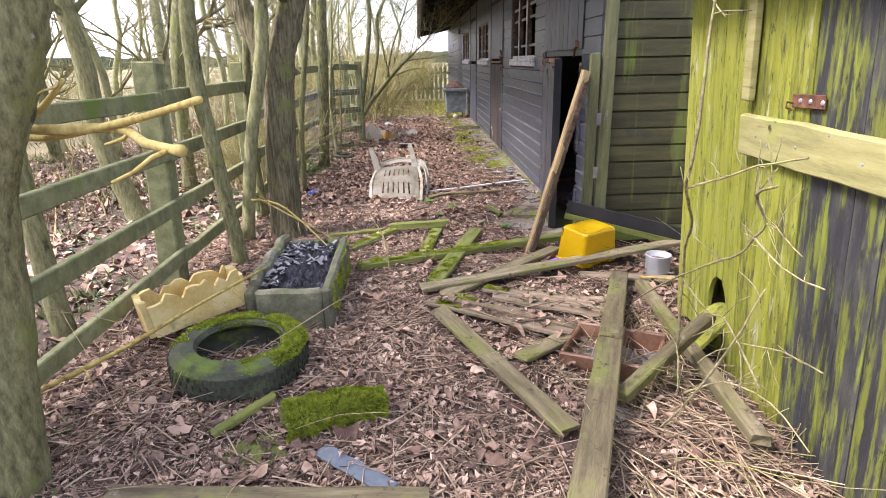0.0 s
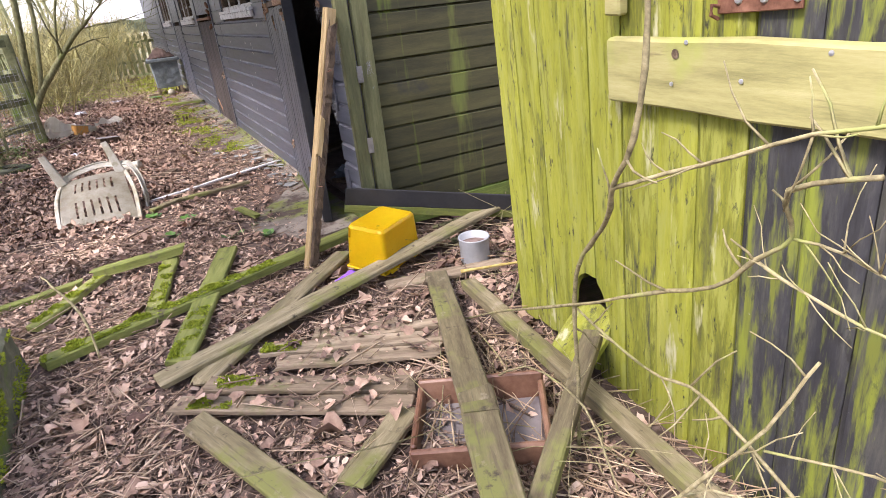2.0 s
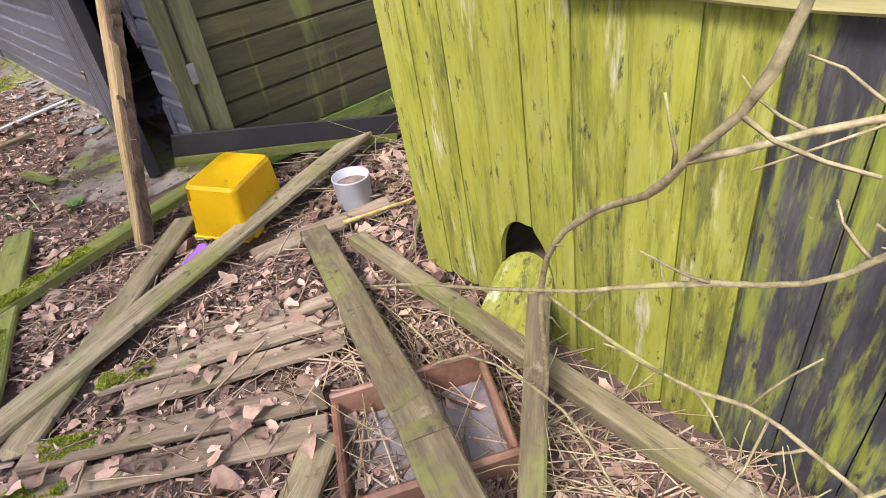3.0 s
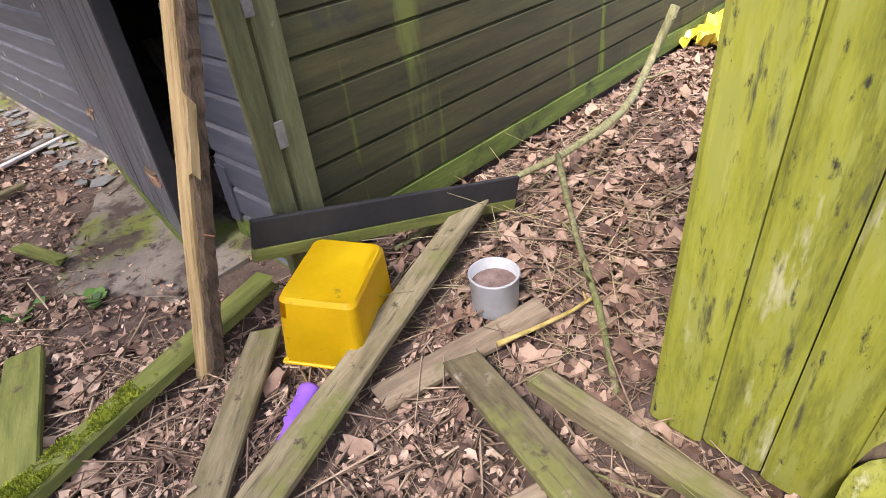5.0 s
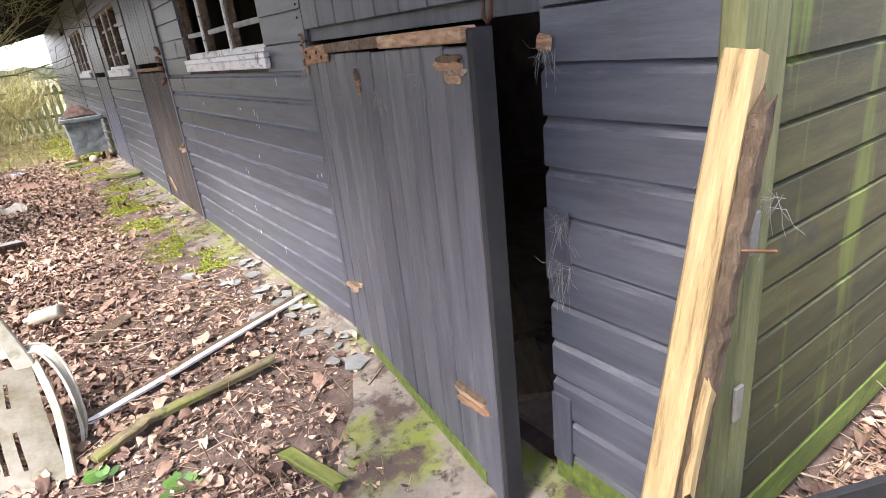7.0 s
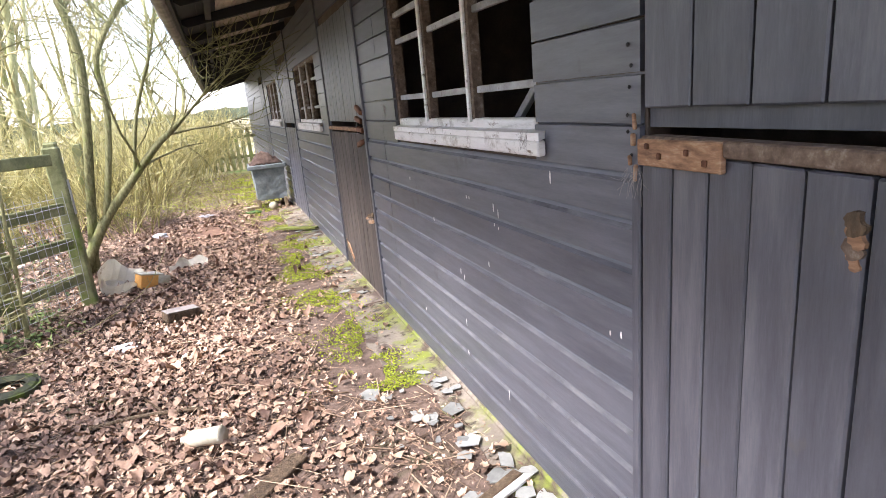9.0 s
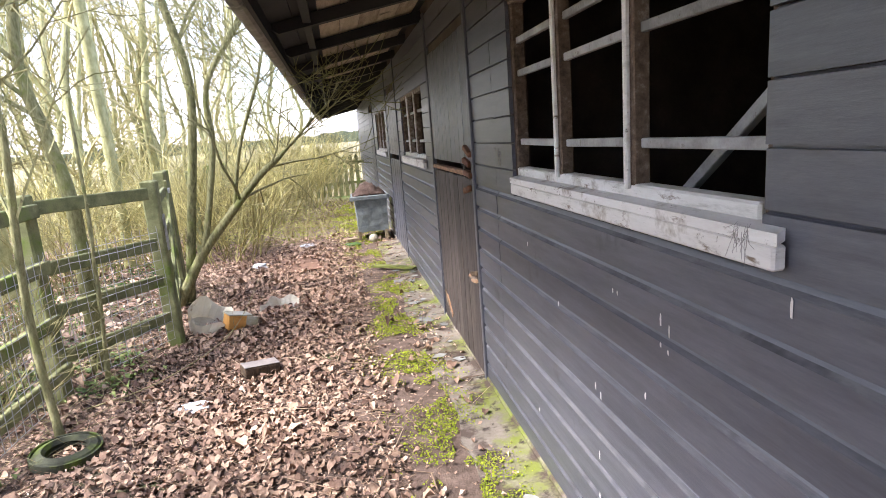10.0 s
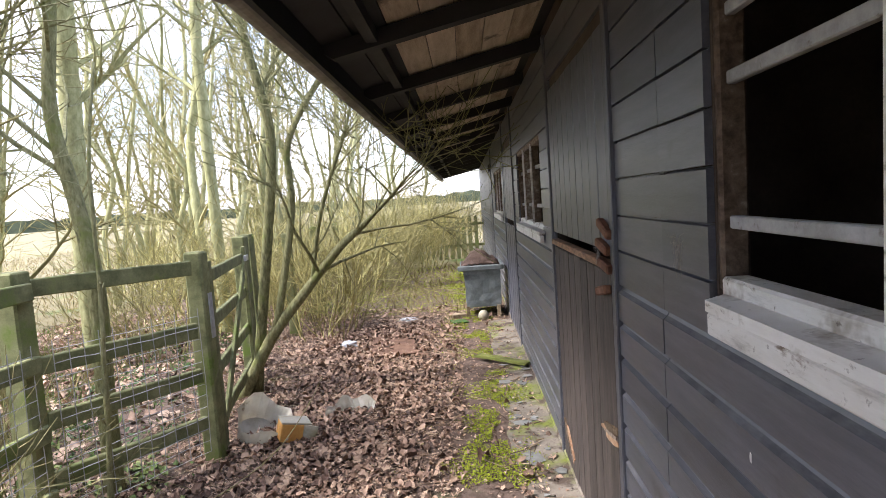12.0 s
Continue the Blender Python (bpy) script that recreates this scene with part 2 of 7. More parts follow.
TROUGH = surf("mossy_stone", [(0.2, (0.06, 0.06, 0.04)), (0.5, (0.15, 0.15, 0.09)), (0.8, (0.3, 0.29, 0.2))], 9, 0.95, 0.7, fine=80, bump_dist=0.012, over=[((0.12, 0.17, 0.025), 0.53, 4)])
CHAR = surf("charred_rubbish", [(0.3, (0.006, 0.006, 0.008)), (0.6, (0.02, 0.02, 0.026)), (0.85, (0.09, 0.09, 0.1))], 18, 0.45, 1.0, bump_dist=0.03, vary=0.5)
RUBBER = surf("old_tyre_rubber", [(0.2, (0.02, 0.022, 0.017)), (0.5, (0.05, 0.055, 0.035)), (0.8, (0.11, 0.125, 0.06))], 7, 0.85, 0.4, over=[((0.1, 0.14, 0.02), 0.52, 4)])
YELLOW = surf("yellow_plastic", [(0.2, (0.7, 0.46, 0.0)), (0.6, (0.84, 0.57, 0.003)), (0.9, (0.88, 0.64, 0.02))], 4, 0.36, 0.1, over=[((0.22, 0.19, 0.04), 0.64, 16), ((0.09, 0.085, 0.03), 0.69, 40)])
FOAM = surf("yellowed_block", [(0.2, (0.28, 0.18, 0.04)), (0.5, (0.5, 0.37, 0.12)), (0.8, (0.64, 0.55, 0.28))], 5, 0.85, 0.6, bump_dist=0.01, over=[((0.27, 0.27, 0.1), 0.58, 6)])
WPLASTIC = surf("grimy_white_plastic", [(0.2, (0.24, 0.21, 0.12)), (0.5, (0.42, 0.39, 0.3)), (0.8, (0.56, 0.54, 0.46))], 5, 0.5, 0.2, over=[((0.26, 0.24, 0.13), 0.63, 7)])
CREAM = surf("cracked_cream_plastic", [(0.2, (0.5, 0.46, 0.36)), (0.5, (0.7, 0.67, 0.57)), (0.8, (0.8, 0.78, 0.7))], 7, 0.5, 0.2, over=[((0.36, 0.3, 0.2), 0.64, 9)])
TIN = surf("grey_pot", [(0.2, (0.34, 0.35, 0.35)), (0.8, (0.5, 0.51, 0.51))], 8, 0.5, 0.15, over=[((0.3, 0.26, 0.2), 0.64, 12)])
CLAY = surf("glazed_brown_clay", [(0.2, (0.075, 0.034, 0.02)), (0.5, (0.165, 0.08, 0.046)), (0.8, (0.28, 0.16, 0.1))], 6, 0.4, 0.3)
SILT = surf("grey_silt", [(0.2, (0.14, 0.12, 0.11)), (0.8, (0.3, 0.27, 0.25))], 8, 0.8, 0.5)
RUST = surf("rust", [(0.2, (0.05, 0.022, 0.013)), (0.5, (0.14, 0.062, 0.036)), (0.8, (0.28, 0.14, 0.085))], 25, 0.8, 0.5, metal=0.3)
GALV = surf("galvanised", [(0.2, (0.3, 0.31, 0.32)), (0.8, (0.55, 0.56, 0.57))], 20, 0.5, 0.2, metal=0.5)
WEB = surf("dusty_cobweb", [(0.2, (0.2, 0.19, 0.18)), (0.8, (0.38, 0.36, 0.34))], 30, 0.95, 0.2)
BARK = surf("green_bark", [(0.2, (0.06, 0.056, 0.024)), (0.45, (0.18, 0.176, 0.075)), (0.8, (0.36, 0.345, 0.18))], 16, 0.9, 1.0, (3, 3, 0.9), 70, over=[((0.18, 0.2, 0.06), 0.55, 4), ((0.05, 0.042, 0.025), 0.62, 12, (1, 1, 0.5)), ((0.36, 0.36, 0.27), 0.68, 18)], vary=0.25, bump_dist=0.012)
BARK_ROUGH = surf("furrowed_bark", [(0.25, (0.03, 0.024, 0.016)), (0.45, (0.135, 0.118, 0.062)), (0.75, (0.32, 0.285, 0.165))], 13, 0.95, 1.0, (4, 4, 0.45), 40, over=[((0.2, 0.21, 0.07), 0.56, 5)], bump_dist=0.03)
PALE_BARK = surf("pale_ash_bark", [(0.2, (0.17, 0.17, 0.075)), (0.5, (0.33, 0.33, 0.16)), (0.8, (0.48, 0.47, 0.28))], 7, 0.9, 0.5, (2, 2, 1), 40, vary=0.25)
TWIGS = surf("winter_twigs", [(0.2, (0.14, 0.125, 0.05)), (0.5, (0.29, 0.265, 0.115)), (0.8, (0.46, 0.42, 0.22))], 5, 0.9, 0.2, vary=0.4)
THICKET = surf("thicket_stems", [(0.2, (0.17, 0.15, 0.05)), (0.5, (0.37, 0.335, 0.12)), (0.8, (0.56, 0.51, 0.23))], 5, 0.9, 0.2, vary=0.5, island=True)
YBRANCH = surf("lichened_branch", [(0.2, (0.15, 0.115, 0.035)), (0.45, (0.38, 0.29, 0.08)), (0.8, (0.56, 0.46, 0.17))], 14, 0.9, 0.8, (2, 2, 2), 50, vary=0.2)
STEM = surf("bramble_stem", [(0.2, (0.1, 0.082, 0.042)), (0.5, (0.28, 0.24, 0.12)), (0.8, (0.48, 0.42, 0.24))], 22, 0.8, 0.6, (2, 2, 2), 50, over=[((0.3, 0.32, 0.1), 0.55, 5)], vary=0.2)
TEAL = surf("faded_teal_plastic", [(0.2, (0.08, 0.1, 0.105)), (0.5, (0.16, 0.185, 0.19)), (0.8, (0.27, 0.3, 0.3))], 11, 0.7, 0.4)
RUG = surf("sodden_rug", [(0.2, (0.06, 0.04, 0.032)), (0.5, (0.16, 0.11, 0.09)), (0.8, (0.3, 0.22, 0.19))], 14, 0.95, 0.8)
MAT_RED = surf("red_brown_mat", [(0.2, (0.1, 0.055, 0.035)), (0.8, (0.24, 0.14, 0.09))], 9, 0.95, 0.6)
BLUE = surf("blue_plastic", [(0.2, (0.02, 0.07, 0.5)), (0.8, (0.06, 0.16, 0.7))], 9, 0.4, 0.2)
PURPLE = surf("purple_plastic", [(0.2, (0.22, 0.08, 0.5)), (0.8, (0.34, 0.15, 0.68))], 9, 0.4, 0.2)
ORANGE = surf("orange_wrap", [(0.2, (0.5, 0.2, 0.03)), (0.8, (0.75, 0.42, 0.12))], 9, 0.5, 0.2)
BLUEGREY = surf("blue_grey_plastic", [(0.2, (0.09, 0.11, 0.13)), (0.8, (0.2, 0.23, 0.26))], 9, 0.5, 0.2)
GOLD = surf("gold_foil", [(0.2, (0.7, 0.55, 0.03)), (0.8, (0.9, 0.78, 0.16))], 12, 0.28, 0.5, metal=0.5)
FILM = surf("clear_film", [(0.2, (0.45, 0.47, 0.5)), (0.8, (0.72, 0.74, 0.77))], 12, 0.25, 0.5)
MESHWIRE = surf("grey_wire", [(0.2, (0.3, 0.3, 0.29)), (0.8, (0.5, 0.5, 0.48))], 20, 0.6, 0.1)
FIELD = surf("straw_grass", [(0.2, (0.11, 0.09, 0.04)), (0.5, (0.27, 0.215, 0.095)), (0.8, (0.42, 0.34, 0.17))], 6, 0.95, 0.5, island=True, vary=0.6)
FIELD_SOIL = surf("rough_field", [(0.25, (0.09, 0.08, 0.042)), (0.5, (0.18, 0.155, 0.08)), (0.8, (0.28, 0.235, 0.13))], 0.7, 0.95, 0.6, fine=30, bump_dist=0.02, over=[((0.1, 0.15, 0.035), 0.56, 0.35)])
HILL = surf("far_hedges", [(0.3, (0.05, 0.065, 0.045)), (0.7, (0.15, 0.17, 0.1))], 0.12, 1.0, 0.1, fine=0.8)


# ---- helpers for shapes ----
def link(name, bm, mat, parent=None, label="", smooth=False, m=None):
    me = bpy.data.meshes.new(name)
    bm.normal_update()
    bm.to_mesh(me)
    bm.free()
    for mm in (mat if isinstance(mat, (list, tuple)) else (mat,)):
        me.materials.append(mm)
    if smooth:
        me.polygons.foreach_set("use_smooth", [True] * len(me.polygons))
    ob = new(name, me)
    if parent is not None:
        ob.parent = parent
    if m is not None:
        ob.matrix_basis = m
    if label:
        ob["label"] = label
    return ob


def part(name, bm, mat, parent, label="", smooth=False, m=None):
    return link(name, bm, mat, parent, label, smooth, m)


def thing(name, label, category, m=None, group="", kind=""):
    ob = new(name)
    ob.empty_display_size = 0.1
    if m is not None:
        ob.matrix_basis = m
    return tagged(ob, label, category, group, kind)


def box(bm, sx, sy, sz, m=None, bevel=0.0):
    """A box sitting on its base, centred in x and y."""
    mm = (m or Matrix()) @ Matrix.Translation((0, 0, sz / 2)) @ Matrix.Diagonal((sx, sy, sz, 1))
    g = bmesh.ops.create_cube(bm, size=1, matrix=mm)
    if bevel:
        es = list({e for v in g["verts"] for e in v.link_edges})
        bmesh.ops.bevel(bm, geom=es, offset=bevel, segments=1, affect="EDGES")


def boxes(*args):
    bm = bmesh.new()
    for a in args:
        box(bm, *a)
    return bm


def tube(bm, pts, radii, sides=6, cap=True):
    """A tapering round stem through pts."""
    pts = [Vector(p) for p in pts]
    rings = []
    up = Vector((0.31, 0.17, 0.93)).normalized()
    for i, p in enumerate(pts):
        d = (pts[min(i + 1, len(pts) - 1)] - pts[max(i - 1, 0)])
        if d.length < 1e-6:
            d = Vector((0, 0, 1))
        d.normalize()
        a = d.cross(up)
        if a.length < 0.05:
            a = d.cross(Vector((1, 0, 0)))
        a.normalize()
        b = d.cross(a)
        r = radii[i] if isinstance(radii, (list, tuple)) else radii
        rings.append([bm.verts.new(p + r * (math.cos(6.2832 * k / sides) * a + math.sin(6.2832 * k / sides) * b)) for k in range(sides)])
    for q, s in zip(rings, rings[1:]):
        for k in range(sides):
            bm.faces.new((q[k], q[(k + 1) % sides], s[(k + 1) % sides], s[k]))
    if cap:
        bm.faces.new(rings[-1])
        bm.faces.new(rings[0][::-1])


def lathe(bm, prof, sides=24, m=None):
    """A turned body: prof is a closed or open list of (radius, z)."""
    m = m or Matrix()
    rings = [[bm.verts.new(m @ Vector((r * math.cos(6.2832 * k / sides), r * math.sin(6.2832 * k / sides), z))) for k in range(sides)] for r, z in prof]
    for q, s in zip(rings, rings[1:]):
        for k in range(sides):
            bm.faces.new((q[k], q[(k + 1) % sides], s[(k + 1) % sides], s[k]))
    return rings


def prism(bm, pts, off):
    """A flat polygon given by 3D points, thickened by the vector off."""
    off = Vector(off)
    a = [bm.verts.new(p) for p in pts]
    b = [bm.verts.new(Vector(p) + off) for p in pts]
    bm.faces.new(a[::-1])
    bm.faces.new(b)
    n = len(pts)
    for i in range(n):
        bm.faces.new((a[i], a[(i + 1) % n], b[(i + 1) % n], b[i]))


def plank_bm(length, width, thick, rng, segs=6, ragged=0.02, rough=0.06):
    """A worn sawn board along y, its base at z = 0: uneven edges, broken ends."""
    bm = bmesh.new()
    rows = []
    for i in range(segs + 1):
        y = length * (i / segs - 0.5)
        wl, wr = (width / 2 * (1 + rng.uniform(-rough, rough)) for _ in range(2))
        zz = rng.uniform(-0.05, 0.05) * min(rough, 0.06)
        c = min(0.006, thick * 0.25)
        sect = [(-wl, zz), (wr, zz), (wr, zz + thick - c), (wr - c, zz + thick), (-wl + c, zz + thick), (-wl, zz + thick - c)]
        rows.append([bm.verts.new((x, y + (rng.uniform(-ragged, ragged) if i in (0, segs) else 0), z)) for x, z in sect])
    for q, s in zip(rows, rows[1:]):
        for k in range(6):
            bm.faces.new((q[k], q[(k + 1) % 6], s[(k + 1) % 6], s[k]))
    bm.faces.new(rows[0][::-1])
    bm.faces.new(rows[-1])
    bmesh.ops.recalc_face_normals(bm, faces=bm.faces)
    return bm


def span(a, b, roll=0):
    """The pose of a board from a to b: its middle, y along it."""
    a, b = Vector(a), Vector(b)
    d = b - a
    return Matrix.Translation((a + b) / 2) @ d.to_track_quat("Y", "Z").to_matrix().to_4x4() @ pose(0, 0, 0, 0, roll, 0)


def hump(x, y):
    """The height of the ground."""
    h = 0.03 * noise.noise((x * 0.5, y * 0.5, 0)) + 0.018 * noise.noise((x * 1.7, y * 1.7, 3))
    near_wall = max(0.0, min(1.0, (1.3 - x) / 0.5)) if y > 4 else 1.0
    far = max(0.0, min(1.0, (math.hypot(x, y - 8) - 25) / 60))
    bank = 0.1 * max(0.0, min(1.0, (-1.7 - x) / 1.2))
    return h * near_wall * (1 - far) - bank * (1 - far)


# ---- ground ----
def ground():
    xs = [-900, -300, -120, -60, -35, -25, -18] + [-14 + 0.5 * i for i in range(20)] + [-4 + 0.2 * i for i in range(45)] + [5.5, 7, 10, 16, 30, 60, 120, 300, 900]
    ys = [-900, -300, -100, -40, -20, -10, -6] + [-4 + 0.2 * i for i in range(110)] + [18 + 0.6 * i for i in range(24)] + [36, 45, 60, 90, 150, 300, 900]
    verts = [(x, y, hump(x, y)) for y in ys for x in xs]
    n = len(xs)
    faces = [(j * n + i, j * n + i + 1, (j + 1) * n + i + 1, (j + 1) * n + i) for j in range(len(ys) - 1) for i in range(n - 1)]
    me = bpy.data.meshes.new("ground")
    me.from_pydata(verts, [], faces)
    me.materials.append(SOIL)
    me.materials.append(FIELD_SOIL)
    me.polygons.foreach_set("use_smooth", [True] * len(me.polygons))
    for p in me.polygons:
        p.material_index = int(p.center.x < -6 or p.center.y > 21)
    tagged(new("ground", me), "dark brown leaf mould on a trodden woodland path", "ground", kind="structure")


ground()

WX, GY, EAVE = 1.33, 4.2, 2.58       # barn front wall, gable wall, height at the wall
FAR = 24.8                            # far end of the barn
PITCH = 0.125
rng = random.Random(4)


def ship(u0, u1, z, h=PITCH, lap=0.018):
    """One shiplap board as (u, d, z) sections, d outwards; the upper edge is coved under the next board."""
    d = rng.uniform(-0.002, 0.002)
    k = h / PITCH
    if h < PITCH:
        return [(0.0, z), (lap + d, z), (lap + d, z + 0.108 * k), (0.012 + d, z + 0.114 * k), (0.004, z + 0.1235 * k), (0.0, z + 0.1235 * k)]
    if lap < 0.018:
        return [(0.0, z), (lap + d, z), (lap + d, z + 0.1165 * k), (lap + d - 0.013, z + 0.1185 * k), (0.001, z + 0.1235 * k), (0.0, z + 0.1235 * k)]
    return [(0.0, z), (lap + d, z), (lap + d + 0.0005, z + 0.097 * k), (0.009 + d, z + 0.108 * k), (0.002, z + 0.121 * k), (0.0, z + 0.124 * k)]


def board_bm(u0, u1, z, place, h=PITCH, lap=0.018):
    bm = bmesh.new()
    sec = ship(u0, u1, z, h, lap)
    tilt = rng.uniform(-0.0015, 0.0015)
    rings = [[bm.verts.new(place(u, d, zz + (tilt if e else -tilt))) for d, zz in sec] for e, u in enumerate((u0, u1))]
    for k in range(6):
        f = bm.faces.new((rings[0][k], rings[0][(k + 1) % 6], rings[1][(k + 1) % 6], rings[1][k]))
        f.material_index = int(k == 2 and lap == 0.02)
    bm.faces.new(rings[0][::-1])
    bm.faces.new(rings[1])
    bmesh.ops.recalc_face_normals(bm, faces=bm.faces)
    return bm


front = lambda u, d, z: (WX - d, u, z)
side = lambda u, d, z: (u, GY - d, z)

# openings of the front: y0, y1, z0, z1
DOORS = [(4.668, 6.03, 0.0, 2.22), (8.97, 10.3, 0.0, 2.22), (12.95, 14.2, 0.0, 2.2), (17.4, 18.5, 0, 2.2)]
WINDOWS = [(6.555, 8.15, 1.41, 2.16), (10.8, 12.45, 1.40, 2.02), (14.75, 16.6, 1.40, 2.02)]

# wall core behind the boards, with the openings left through it
core = bmesh.new()
cuts = sorted(DOORS + WINDOWS)
y = GY
for o in cuts:
    box(core, 0.07, o[0] - y, EAVE + 0.05, Matrix.Translation((WX + 0.036, (o[0] + y) / 2, 0)))
    if o[2] > 0:
        box(core, 0.07, o[1] - o[0], o[2] - 0.05, Matrix.Translation((WX + 0.036, (o[0] + o[1]) / 2, 0)))
    box(core, 0.07, o[1] - o[0], EAVE + 0.05 - o[3], Matrix.Translation((WX + 0.036, (o[0] + o[1]) / 2, o[3])))
    y = o[1]
box(core, 0.07, FAR - y, EAVE + 0.05, Matrix.Translation((WX + 0.036, (FAR + y) / 2, 0)))
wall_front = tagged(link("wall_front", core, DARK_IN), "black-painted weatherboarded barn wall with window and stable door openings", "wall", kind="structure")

gcore = bmesh.new()
prism(gcore, [(WX + 0.08, GY + 0.002, 0), (7.4, GY + 0.002, 0), (7.4, GY + 0.002, 3.0), (4.4, GY + 0.002, 3.35), (WX + 0.08, GY + 0.002, EAVE)], (0, 0.07, 0))
wall_gable = tagged(link("wall_gable", gcore, DARK_IN), "green-stained weatherboarded gable wall of the barn", "wall", kind="structure")

# the rest of the shell: back, far end, inner partitions, floor
for nm, lab, args in (("wall_back", "plain dark back wall inside the barn", (0.1, FAR - GY, 3.0, Matrix.Translation((7.4, (FAR + GY) / 2, 0)))),
                      ("wall_far", "plain dark far end wall of the barn", (6.0, 0.1, 3.0, Matrix.Translation((4.4, FAR, 0))))):
    tagged(link(nm, boxes(args), BARN_V), lab, "wall", kind="structure")
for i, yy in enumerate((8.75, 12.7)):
    tagged(link("wall_inner_%d" % (i + 1), boxes((3.0, 0.06, 2.5, Matrix.Translation((2.92, yy, 0)))), DARK_IN), "brown boarded partition inside the barn, its colour darkened for the shade", "wall", kind="structure")
tagged(link("wall_inner_3", boxes((0.06, FAR - GY - 0.2, 2.9, Matrix.Translation((4.46, (FAR + GY) / 2, 0)))), DARK_IN), "brown boarded wall behind the stalls, its colour darkened for the shade", "wall", kind="structure")
tagged(link("floor", boxes((5.9, FAR - GY - 0.2, 0.03, Matrix.Translation((4.4, (FAR + GY) / 2, -0.005)))), FLOOR_IN), "trodden brown clay floor inside the barn", "floor", kind="structure")

# roof: deck boards over dark rafters, an eave that reaches far out
SL = 0.235                             # fall of the roof
zr = lambda x: EAVE + 0.03 + SL * (x - WX)
roof = bmesh.new()
prism(roof, [(0.12, GY - 0.25, zr(0.12) + 0.045), (4.4, GY - 0.25, zr(4.4) + 0.045), (4.4, FAR + 0.1, zr(4.4) + 0.045), (0.12, FAR + 0.1, zr(0.12) + 0.045)], (0, 0, 0.03))
prism(roof, [(4.4, GY - 0.25, zr(4.4) + 0.045), (7.6, GY - 0.25, zr(4.4) - 0.5), (7.6, FAR + 0.1, zr(4.4) - 0.5), (4.4, FAR + 0.1, zr(4.4) + 0.045)], (0, 0, 0.03))
barn_roof = tagged(link("roof", roof, ROOF), "low felted barn roof with a deep overhanging eave", "roof", kind="structure")
xs = [0.18 + 0.155 * i for i in range(9)]
for i, x in enumerate(xs[:-1]):
    yy = GY - 0.22
    while yy < FAR:
        ln = rng.uniform(3.2, 5.0)
        y1 = min(yy + ln, FAR + 0.08)
        bm = bmesh.new()
        g = rng.uniform(0.001, 0.005)
        prism(bm, [(x + g, yy, zr(x) + 0.02 + g), (x + 0.153, yy, zr(x + 0.153) + 0.02 + g), (x + 0.153, y1 - 0.004, zr(x + 0.153) + 0.02 + g), (x + g, y1 - 0.004, zr(x) + 0.02 + g)], (0, 0, 0.02))
        # black at the eave edge; beside the wall the black paints in the shade
        part("deck_board", bm, SOFFIT if 0.4 < x < 1.2 else RAFTER_AND_SHADE, barn_roof)
        yy = y1
for i in range(20):
    yy = GY + 0.05 + i * 1.05
    bm = bmesh.new()
    prism(bm, [(0.2, yy, zr(0.2) - 0.02), (0.24, yy, zr(0.24) - 0.055), (WX + 0.05, yy, zr(WX) - 0.07), (WX + 0.05, yy, zr(WX) + 0.018), (0.2, yy, zr(0.2) + 0.018)], (0, 0.065, 0))
    part("rafter", bm, RAFTER_AND_SHADE, barn_roof)
part("eave_batten", boxes((0.05, FAR - GY + 0.3, 0.06, Matrix.Translation((0.42, (FAR + GY) / 2, zr(0.42) - 0.04)))), RAFTER_AND_SHADE, barn_roof)
fas = bmesh.new()
box(fas, 0.025, FAR - GY + 0.3, 0.14, Matrix.Translation((0.18, (FAR + GY) / 2, zr(0.18) - 0.075)))
part("fascia", fas, RAFTER_AND_SHADE, barn_roof, "dark painted fascia board")
gut = bmesh.new()
prof = [(0.055 * math.cos(a), 0.055 * math.sin(a)) for a in [math.pi + math.pi * k / 8 for k in range(9)]]
prof += [(0.049 * math.cos(a), 0.049 * math.sin(a)) for a in [2 * math.pi - math.pi * k / 8 for k in range(9)]]
a = [gut.verts.new((0.115 + px, GY - 0.28, zr(0.1) + 0.02 + pz)) for px, pz in prof]
b = [gut.verts.new((0.115 + px, FAR + 0.1, zr(0.1) - 0.02 + pz)) for px, pz in prof]
for k in range(len(prof)):
    gut.faces.new((a[k], a[(k + 1) % len(prof)], b[(k + 1) % len(prof)], b[k]))
gut.faces.new(a), gut.faces.new(b[::-1])
bmesh.ops.recalc_face_normals(gut, faces=gut.faces)
gutter = tagged(link("gutter", gut, GUTTER, smooth=False), "grimy half-round gutter along the barn eave", "gutter", kind="structure")
for i in range(11):
    bm = bmesh.new()
    lathe(bm, [(0.062, -0.03), (0.062, 0.03)], 14, Matrix.Translation((0.115, GY + 0.6 + 1.9 * i, zr(0.1) + 0.0)) @ pose(0, 0, 0, 90, 0, 0))
    part("gutter_joint", bm, GUTTER, gutter)


